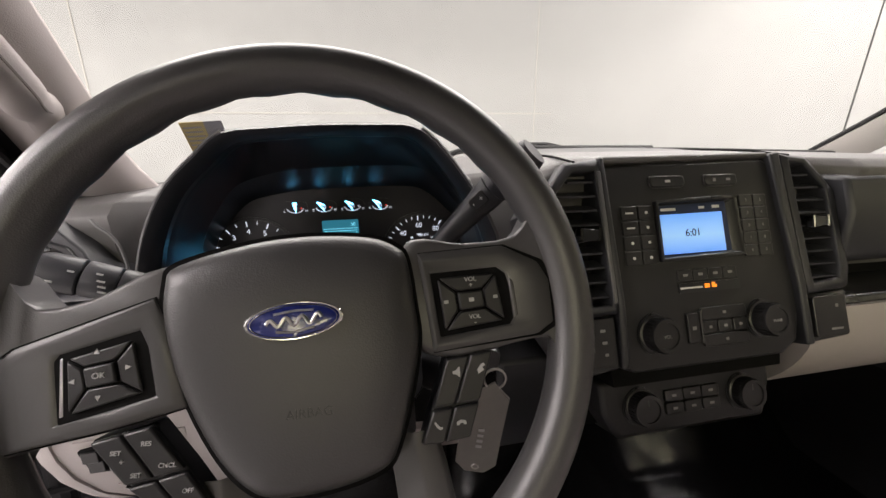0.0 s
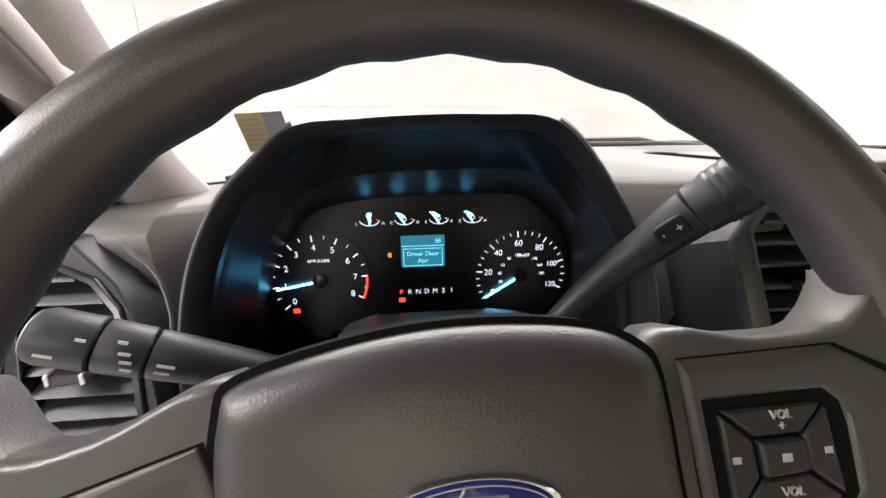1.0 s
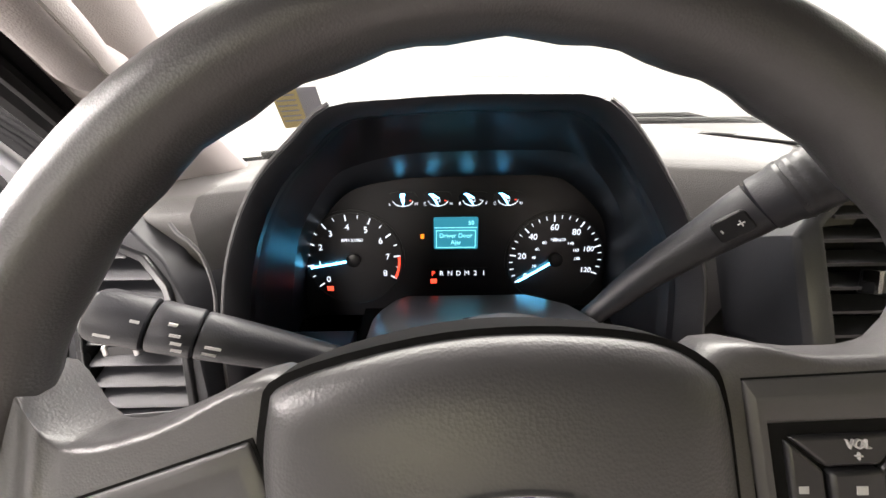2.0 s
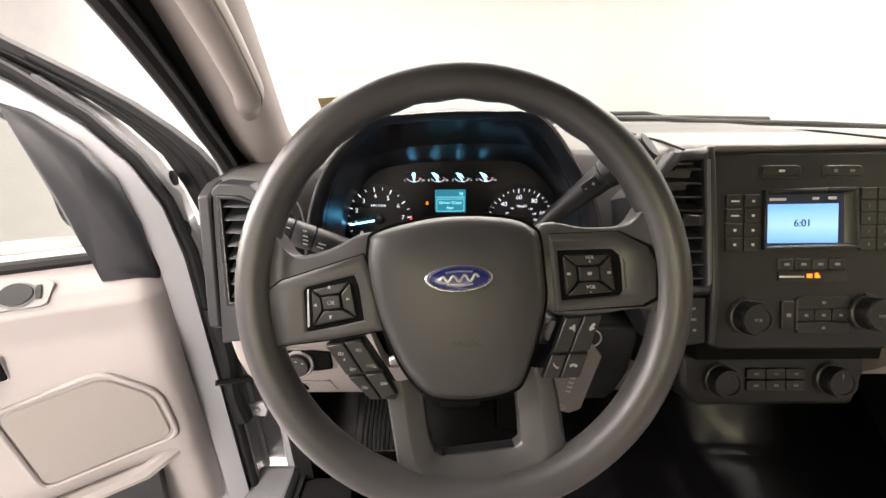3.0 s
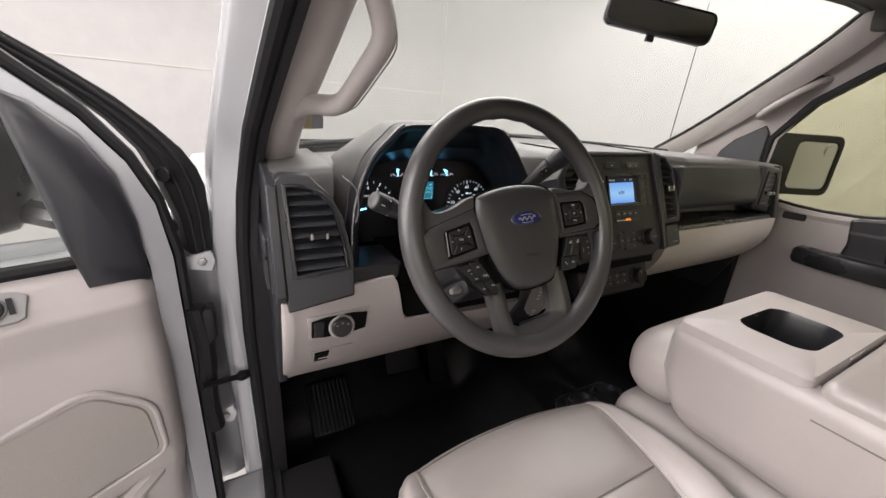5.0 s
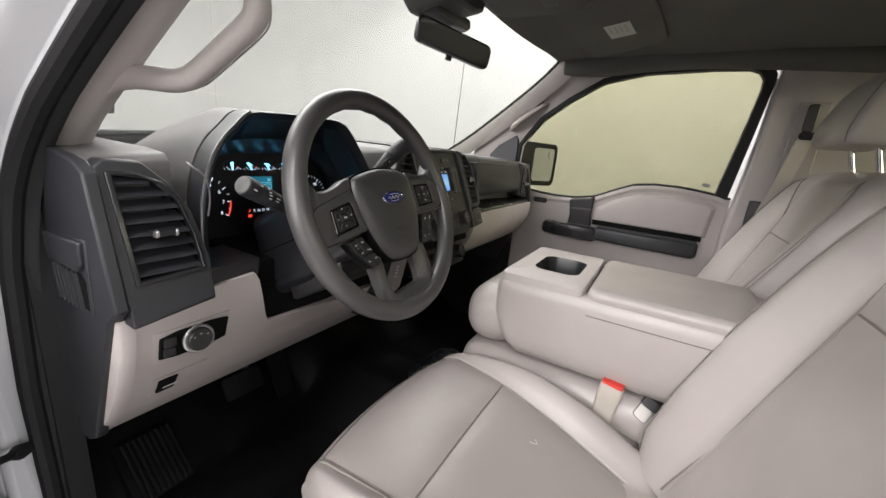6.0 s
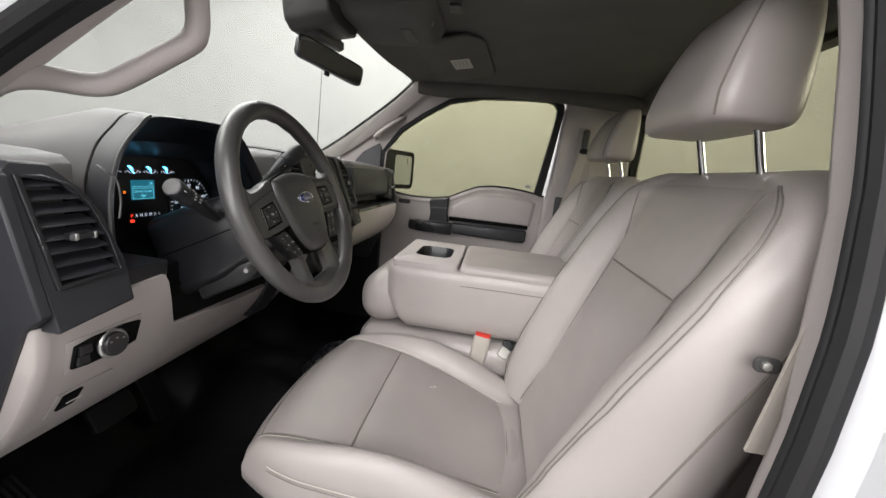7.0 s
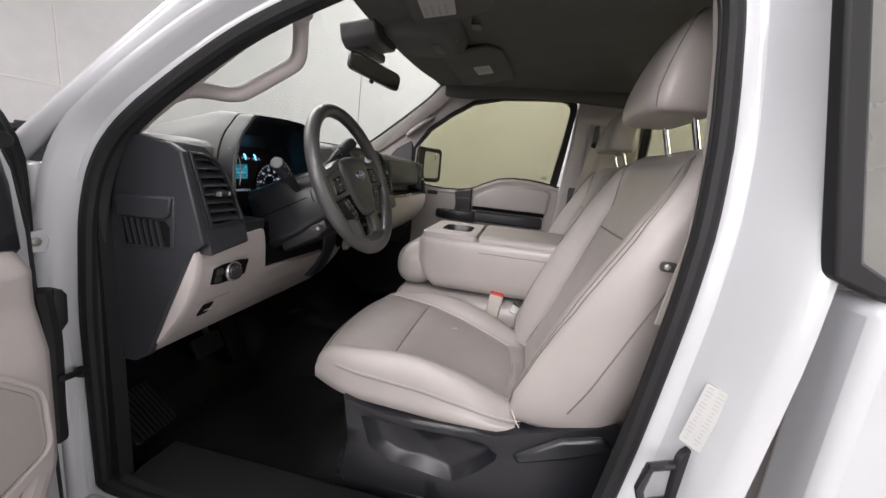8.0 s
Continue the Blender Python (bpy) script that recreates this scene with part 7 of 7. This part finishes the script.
def belt_pillar():
    ob = thing("belt_pillar_trim", "stone pillar trim behind the passenger door", "pillar trim")
    part("trim", prism([(-0.600, 0.52), (-0.596, 1.10), (-0.612, 1.25), (-0.626, 1.40), (-0.630, 1.68), (-0.93, 1.68), (-0.955, 1.30), (-0.955, 0.52)], "x", 0.772, 0.86), BEIGE, ob, bevel=0.010, seg=3)
    part("recess", prism([(-0.700, 1.555), (-0.775, 1.555), (-0.775, 1.20), (-0.690, 1.20)], "x", 0.761, 0.767), VINYL_IN, ob, bevel=0.003)
    part("lower_cover", prism([(-0.645, 1.235), (-0.70, 1.235), (-0.74, 1.12), (-0.645, 1.05)], "x", 0.755, 0.77), SATIN, ob, bevel=0.004)
    belt = thing("seat_belt", "stone webbing seat belt hanging from its guide", "seat belt")
    part("webbing", loft([[(0.750, y - w, z), (0.750, y + w, z), (0.7535, y + w, z), (0.7535, y - w, z)] for y, z, w in ((-0.738, 1.470, 0.012), (-0.735, 1.44, 0.020), (-0.715, 1.32, 0.021), (-0.690, 1.20, 0.021), (-0.670, 1.05, 0.021))]), BELT, belt)
    part("guide", loft([[(x, y, z) for y, z in rounded(0.040, 0.024, 0.008, 3, -0.737, 1.452)] for x in (0.744, 0.762)]), SATIN, belt, bevel=0.003)
    part("anchor", prism(rounded(0.030, 0.085, 0.010, 4, -0.735, 1.505), "x", 0.748, 0.764), GUN, belt, bevel=0.005)


belt_pillar()


# ---- the open driver's door, in its own frame: n towards the cab when shut, u rearward from the hinge ----
def driver_door():
    ob = thing("driver_door", "white driver door standing open with stone trim", "door", at=pose(-0.860, 0.400, 0, 0, 0, -67.5))

    def P(u, n, z):
        return (n, -u, z)

    def plate(pts, n0, n1):
        return loft([[P(u, n, z) for u, z in pts] for n in (n0, n1)])
    edge = [(0.0, 0.42), (0.0, 1.10), (0.012, 1.20), (0.040, 1.270), (0.085, 1.335), (0.150, 1.395), (0.250, 1.465), (0.400, 1.555), (0.560, 1.630), (0.720, 1.665), (0.930, 1.672), (1.010, 1.640), (1.045, 1.40), (1.050, 1.10), (1.050, 0.42)]
    def inner(d):
        cu, cz = 0.52, 1.0
        return [(cu + (u - cu) * (1 - d / 0.52), cz + (z - cz) * (1 - d / 0.58)) for u, z in edge]
    # painted shell below the belt
    part("shell", loft([[P(u, n, z) for u, n in ((0.0, -0.085), (0.0, 0.016), (0.012, 0.022), (0.12, 0.028), (1.05, 0.028), (1.05, -0.085))] for z in (0.42, 1.10)]), PAINT, ob, "white painted door shell", bevel=0.004)
    part("outer_skin", plate([(-0.01, 0.40), (-0.01, 1.12), (1.06, 1.12), (1.06, 0.40)], -0.110, -0.086), PAINT, ob, bevel=0.008)
    # window frame: white flange between two black strips
    def strip(e0, e1, n0, n1, n2, name, m, label="", i0=1, i1=-1):
        a, b = inner(e0), inner(e1)
        rows = [[P(u, n0, z) for u, z in a], [P(u, n1, z) for u, z in a], [P(u, n2, z) for u, z in b], [P(u, n0, z) for u, z in b]]
        rows = [r[i0:i1] for r in rows]
        return part(name, loft(rows + rows[:1], close=False), m, ob, label, angle=50)
    strip(0.0, 0.022, -0.03, 0.018, 0.026, "frame_seal", RUBBER, "black rubber door seal", 4, -1)
    strip(0.0, 0.022, -0.03, 0.018, 0.026, "frame_edge", PAINT, "white painted door edge", 0, 6)
    strip(0.022, 0.058, -0.03, 0.050, 0.062, "frame_flange", PAINT, "white painted window frame", 0)
    strip(0.058, 0.080, -0.03, 0.060, 0.020, "glass_channel", RUBBER, "black glass channel")
    part("door_seal", tube([P(0.010, 0.036, z) for z in np.linspace(0.46, 1.10, 8)] + [P(u + 0.014, 0.034, z) for k, (u, z) in enumerate(edge[2:8])], 0.0095, 8), RUBBER, ob, "black rubber door seal")
    g = [(0.135, 1.095), (0.172, 1.352), (0.240, 1.385), (0.40, 1.478), (0.56, 1.555), (0.72, 1.590), (0.92, 1.596), (0.96, 1.40), (0.965, 1.095)]
    part("pane", plate(g, -0.012, -0.008), CLEAR, ob, "clear window pane").visible_shadow = False
    # sail panel
    sail = [(0.062, 1.072), (0.137, 1.078), (0.158, 1.22), (0.178, 1.356), (0.150, 1.343), (0.108, 1.302), (0.078, 1.245), (0.064, 1.17)]
    part("sail_panel", loft([[P(u, n, z) for u, z in o] for o, n in ((sail, 0.015), (sail, 0.066), (inset(sail, 0.006), 0.074), (inset(sail, 0.03), 0.079))]), BLACK, ob, "black mirror sail panel", angle=70)
    # trim panel in steps
    def row(z):
        return float(np.interp(z, [0.50, 0.66, 0.72, 0.92, 1.00, 1.050, 1.072, 1.092, 1.100], [0.060, 0.075, 0.092, 0.098, 0.086, 0.088, 0.074, 0.052, 0.030]))
    zs = [0.50, 0.58, 0.66, 0.70, 0.74, 0.80, 0.86, 0.92, 0.96, 1.0, 1.03, 1.050, 1.062, 1.072, 1.082, 1.092, 1.100]
    part("trim_panel", sheet(lambda a, b: P(0.058 + 0.06 * max(0, 0.75 - np.interp(b, np.linspace(0, 1, len(zs)), zs)) + 0.96 * a, row(float(np.interp(b, np.linspace(0, 1, len(zs)), zs))) + 0.010 * max(0.0, 1 - a / 0.14) - 0.035 * max(0.0, 1 - a / 0.02), float(np.interp(b, np.linspace(0, 1, len(zs)), zs))), 60, 48), BEIGE, ob, "stone grained door trim", angle=50)
    part("belt_strip", tube([P(u, 0.020, 1.108) for u in (0.135, 0.5, 0.96)], 0.011, 8), RUBBER, ob, "black belt seal")
    # switch plate on the sloping ledge
    n1, n2, z1, z2 = 0.0525, 0.0835, 1.0935, 1.0600
    def S(u, t, up=0.0):
        return P(u, n1 + (n2 - n1) * t + up * 0.73, z1 + (z2 - z1) * t + up * 0.68)
    def sp(u0, u1, t0, t1, h0, h1, r=0.0):
        pts = [(u0, t0), (u1, t0), (u1, t1), (u0, t1)]
        return loft([[S(u, t, h) for u, t in pts] for h in (h0, h1)])
    pl = part("switch_plate", loft([[S(0.2 + (u - 0.2), t, h) for u, t in ((0.205, 0.08), (0.198, 0.25), (0.206, 0.92), (0.214, 1.0), (0.42, 1.0), (0.43, 0.5), (0.42, 0.0), (0.215, 0.0))] for h in (-0.004, 0.0045)]), PLATE, ob, "silver-grey window switch plate", bevel=0.001)
    part("recess", sp(0.275, 0.345, 0.10, 0.90, 0.0040, 0.0052), SHADOW, pl)
    for k in range(2):
        for j in range(2):
            part("window_switch", sp(0.300 + 0.020 * k, 0.317 + 0.020 * k, 0.22 + 0.30 * j, 0.48 + 0.30 * j, 0.0045, 0.0105), BUTTON, pl, bevel=0.0012)
    part("silver_edge", sp(0.339, 0.3455, 0.10, 0.90, 0.004, 0.0085), SPOKE, pl, bevel=0.001)
    dial = part("mirror_dial", loft([[S(0.243 + 0.021 * math.cos(a), 0.5 + 0.40 * math.sin(a), h) for a in np.linspace(0, 2 * math.pi, 24, endpoint=False)] for h in (0.004, 0.0085)]), SATIN, pl, "black mirror adjuster with bright ring", bevel=0.0008)
    part("bright_ring", tube([S(0.243 + 0.023 * math.cos(a), 0.5 + 0.44 * math.sin(a), 0.0065) for a in np.linspace(0, 2 * math.pi, 28, endpoint=False)], 0.0010, 6, True), SPOKE, dial)
    part("tip_button", sp(0.213, 0.219, 0.25, 0.75, 0.004, 0.007), SATIN, pl)
    # lock switch
    lk = part("lock_switch", loft([[P(u, n, z) for u, z in rounded(0.026, 0.045, 0.006, 4, 0.294, 0.970)] for n in (0.085, 0.0945)]), SILVER, ob, "lock switch in a bright frame", bevel=0.001)
    part("rocker", loft([[P(u, n, z) for u, z in rounded(0.0222, 0.041, 0.005, 4, 0.294, 0.970)] for n in (0.092, 0.0965)]), SHADOW, lk, bevel=0.001)
    part("print", loft([[P(u, n, z) for u, z in rounded(0.004, 0.006, 0.001, 2, 0.294, 0.979)] for n in (0.0962, 0.0969)]), MARK, lk)
    # speaker grille with its double welt
    def skin(u, z):
        return row(z) + 0.010 * max(0.0, 1 - (u - 0.058) / 0.96 / 0.14)
    def soften(poly, r):
        out = []
        for i, q in enumerate(poly):
            a, b, c = Vector(poly[i - 1]), Vector(q), Vector(poly[(i + 1) % len(poly)])
            p0, p1 = b + (a - b).normalized() * min(r, (a - b).length * 0.45), b + (c - b).normalized() * min(r, (c - b).length * 0.45)
            out += [tuple(p0 * (1 - t) ** 2 + b * 2 * t * (1 - t) + p1 * t * t) for t in (0, 0.25, 0.5, 0.75, 1)]
        return out
    spk = soften([(0.168, 0.932), (0.100, 0.868), (0.094, 0.760), (0.312, 0.713), (0.324, 0.893)], 0.024)
    part("speaker_welt", tube([P(u, skin(u, z) + 0.002, z) for u, z in spk], 0.0045, 8, True), BEIGE, ob)
    gr = part("speaker_grille", loft([[P(u, skin(u, z) + h, z) for u, z in o] for o, h in ((inset(spk, 0.008), 0.001), (inset(spk, 0.010), 0.0035), (inset(spk, 0.05), 0.0045))]), mat("perforated_stone_grille", (0.30, 0.275, 0.255), 0.6, grain=0.3, scale=1100, bump=0.5), ob, "finely perforated speaker grille", angle=40)
    # arm rest, pull and pocket
    part("arm_rest", loft([[P(u, n, z) for n, z in rounded(w, h, 0.018, 4, 0.11, cz)] for u, w, h, cz in ((0.318, 0.05, 0.030, 0.965), (0.325, 0.075, 0.050, 0.965), (0.36, 0.085, 0.060, 0.968), (0.80, 0.09, 0.06, 0.975), (0.82, 0.06, 0.04, 0.975))]), BLACK, ob, "black padded armrest", angle=50)
    part("pocket", plate([(0.14, 0.690), (0.34, 0.655), (0.98, 0.64), (0.98, 0.50), (0.16, 0.50)], 0.085, 0.100), PANEL, ob, "dark map pocket", bevel=0.006)
    part("lower_roll", tube([P(0.11, 0.085, 0.72), P(0.16, 0.105, 0.700), P(0.34, 0.105, 0.668), P(0.98, 0.105, 0.650)], 0.016, 8), BEIGE, ob)
    # front edge: hinge bolts and check strap slot
    for z in (1.235, 1.146):
        part("bolt_hole", lathe([(0.013, 0), (0.013, 0.003), (0.009, 0.003), (0.009, 0.001), (0.002, 0.001)], 16), RUBBER, ob, "black rubber plug").matrix_local = Matrix.Translation(P(0.010, 0.026, z)) @ pose(0, 0, 0, 90, 0, 35)
    cover = [(-0.057, 1.078), (-0.060, 1.15), (-0.060, 1.205), (-0.050, 1.240), (-0.030, 1.275), (0.006, 1.315), (0.050, 1.355), (0.105, 1.395), (0.160, 1.430), (0.25, 1.488), (0.40, 1.577), (0.56, 1.652), (0.72, 1.688), (0.93, 1.695), (0.93, 1.670), (0.72, 1.663), (0.56, 1.628), (0.40, 1.552), (0.25, 1.462), (0.150, 1.396), (0.100, 1.360), (0.058, 1.318), (0.024, 1.270), (0.004, 1.215), (-0.012, 1.15), (-0.019, 1.078)]
    part("rubber_gaiter", loft([[P(u, n, z) for u, z in o] for o, n in ((cover, -0.045), (cover, 0.003))]), RUBBER, ob, "black rubber edge cover", bevel=0.002)
    for k in (0.35, 0.7):
        part("gaiter_fold", tube([P(a[0] + (b[0] - a[0]) * k, 0.0025, a[1] + (b[1] - a[1]) * k) for a, b in zip(cover[:8], cover[:-9:-1])], 0.0045, 8), RUBBER, ob)
    # outside mirror
    mr = part("outside_mirror", loft([[P(u, n, z) for n, z in rounded(0.20 * k, 0.22 * k, 0.04, 4, -0.205, 1.235)] for u, k in ((0.235, 1.0), (0.225, 1.03), (0.18, 0.95), (0.14, 0.6))]), SATIN, ob, "black outside mirror", angle=50)
    part("mirror_glass", loft([[P(u, n, z) for n, z in rounded(0.17, 0.19, 0.03, 4, -0.205, 1.235)] for u in (0.236, 0.2385)]), MIRROR, mr, "silvered mirror glass")
    part("mirror_arm", tube([P(0.12, -0.08, 1.15), P(0.16, -0.13, 1.16), P(0.18, -0.18, 1.18)], 0.022, 8), SATIN, ob)


driver_door()


def hinges():
    for z in (1.065, 0.70):
        ob = part("hinge", loft([[(x, y, zz) for x, zz in ((-0.034, -0.012), (-0.030, 0.010), (-0.012, 0.016), (0.014, 0.022), (0.020, 0.0), (0.012, -0.020), (-0.010, -0.016))] for y in (-0.005, 0.004)]), PAINT, CAB, "white painted steel door hinge", bevel=0.002)
        ob.matrix_local = pose(-0.822, 0.396, z)
        part("knuckle", tube([(-0.036, -0.004, -0.024), (-0.036, -0.004, 0.024)], [0.009, 0.009], 12), PAINT, ob)
        part("bolt", lathe([(0.008, 0), (0.008, 0.005), (0.005, 0.006)], 6), STEEL, ob).matrix_local = pose(-0.002, -0.005, 0.002, 90, 0, 0)
    ob = thing("check_strap", "black door check arm with rubber stop", "door check")
    part("arm", tube([(-0.850, 0.322, 0.838), (-0.81, 0.355, 0.818), (-0.785, 0.378, 0.803)], 0.006, 8), RUBBER, ob)
    part("stop", tube([(-0.792, 0.372, 0.807), (-0.784, 0.379, 0.803), (-0.772, 0.390, 0.797)], [0.007, 0.012, 0.009], 10), RUBBER, ob)
    part("box", loft([[(x, y, z) for x, y in rounded(w, d, 0.006, 3, cx, 0.366)] for w, d, cx, z in ((0.014, 0.026, -0.842, 0.780), (0.020, 0.036, -0.842, 0.800), (0.018, 0.036, -0.840, 0.880), (0.016, 0.034, -0.836, 0.905), (0.024, 0.038, -0.826, 0.925), (0.024, 0.038, -0.824, 0.975), (0.016, 0.030, -0.824, 0.985))]), RUBBER, ob, angle=50)
    part("wire_gaiter", tube(curve([(-0.845, 0.36, 0.99), (-0.838, 0.362, 0.90), (-0.845, 0.36, 0.78), (-0.842, 0.368, 0.70)], 6), 0.017, 10), RUBBER, ob)


hinges()


def jamb_details():
    ob = thing("door_striker", "black steel door striker loop on the jamb", "striker", at=pose(-0.808, -0.668, 0.882, 0, 0, -48) @ Matrix.Scale(1.25, 4))
    part("plate", prism(rounded(0.040, 0.085, 0.010), "y", -0.004, 0.004), RUBBER, ob, bevel=0.002)
    part("loop", tube([(-0.008, 0, 0.025), (-0.045, 0.012, 0.025), (-0.052, 0.014, 0.0), (-0.045, 0.012, -0.020), (-0.008, 0, -0.020)], 0.005, 8), SATIN, ob)
    lab = thing("jamb_label", "white paper label with fine dark print on the jamb", "label", at=Matrix.Translation((-0.8165, -0.6705, 0.985)) @ Vector((-0.72, 0.68, 0.12)).to_track_quat("Z", "Y").to_matrix().to_4x4() @ Matrix.Rotation(radians(-8), 4, "Z") @ Matrix.Diagonal((0.66, 0.86, 1, 1)))
    part("paper", prism(rounded(0.040, 0.100, 0.003), "z", -0.004, 0.0008), LABEL, lab)
    random.seed(5)
    for k in range(15):
        y = 0.045 - 0.0062 * k
        for x in (-0.010, 0.009):
            w = random.uniform(0.004, 0.013)
            part("print_line", box(x - w / 2, x + w / 2, y - 0.0006, y + 0.0006, 0.0008, 0.0011), FADED, lab)
    anchor = thing("belt_anchor", "steel belt anchor bolt beside the seat", "belt anchor", at=pose(-0.690, -0.640, 1.148, 0, 0, 0) @ Matrix.Scale(0.45, 4))
    part("tab", prism(rounded(0.055, 0.035, 0.014, 4), "x", -0.004, 0.004), GUN, anchor, bevel=0.001)
    part("bolt", lathe([(0.011, 0), (0.011, 0.007), (0.007, 0.009)], 6), STEEL, anchor).matrix_local = pose(-0.004, 0.006, 0, 0, -90, 0)
    belt = thing("driver_belt", "stone webbing seat belt at the driver pillar", "seat belt")
    part("webbing", loft([[(-0.700, y - w, z), (-0.700, y + w, z), (-0.704, y + w, z), (-0.704, y - w, z)] for y, z, w in ((-0.700, 1.42, 0.021), (-0.680, 1.25, 0.021), (-0.655, 1.06, 0.021))]), BELT, belt)


jamb_details()


# ---- loose things ----
ob = thing("key_tag", "grey plastic key tag hanging from the ignition key", "key tag", at=pose(-0.247, 0.082, 1.055, 10, 6, -14))
part("tag", prism([(-0.010, -0.068), (0.010, -0.068), (0.021, -0.055), (0.021, 0.040), (0.004, 0.058), (-0.021, 0.034), (-0.021, -0.055)], "y", -0.0012, 0.0012), mat("grey_tag", (0.13, 0.125, 0.115), 0.42, grain=0.1, scale=200, stain=0.1), ob, bevel=0.0005)
part("eyelet", tube([(0.0035 * math.cos(a), -0.0014, -0.059 + 0.0035 * math.sin(a)) for a in np.linspace(0, 2 * math.pi, 16, endpoint=False)], 0.0009, 6, True), STEEL, ob)
for k in range(4):
    part("print_line", box(-0.003, 0.003, -0.0017, -0.0012, -0.030 + 0.008 * k, -0.026 + 0.008 * k), FADED, ob)
part("key_ring", tube([(0.004 + 0.010 * math.cos(a), 0.0, 0.062 + 0.012 * math.sin(a)) for a in np.linspace(0, 2 * math.pi, 20, endpoint=False)], 0.0011, 6, True), STEEL, ob)
part("key_head", prism(rounded(0.024, 0.026, 0.008, 3, -0.006, 0.078), "y", 0.004, 0.012), SATIN, ob, bevel=0.001)
ob = thing("lint", "tiny white thread lying on the seat", "lint", at=pose(-0.300, -0.279, 0.8185, 0, 12, -25))
part("thread", tube(curve([(-0.008, 0.006, 0), (0.0, -0.004, 0.001), (0.012, 0.010, 0.0)], 5), 0.0009, 5), MARK, ob)

# joints of the front wall and the dark cable that hangs before it
for name, m in (("wall_joint", box(-3.2, 1.5, 3.394, 3.3985, 1.612, 1.622)), ("wall_joint", box(1.262, 1.270, 3.394, 3.3985, -0.10, 3.8)), ("wall_joint", box(-2.45, -2.44, 3.394, 3.3985, -0.10, 3.8))):
    tagged(part(name, m, SEAM), "thin grey joint between wall panels", "joint", kind="structure")
ob = thing("radio_antenna", "thin black radio antenna mast on the fender", "antenna")
part("mast", tube([(0.908, 0.620, 1.13), (0.931, 0.624, 1.35), (0.985, 0.634, 1.86)], [0.0035, 0.0022, 0.0016], 8), CABLE, ob)
part("base", lathe([(0.02, 0), (0.018, 0.012), (0.007, 0.03)], 16), RUBBER, ob).matrix_local = pose(0.907, 0.620, 1.135)
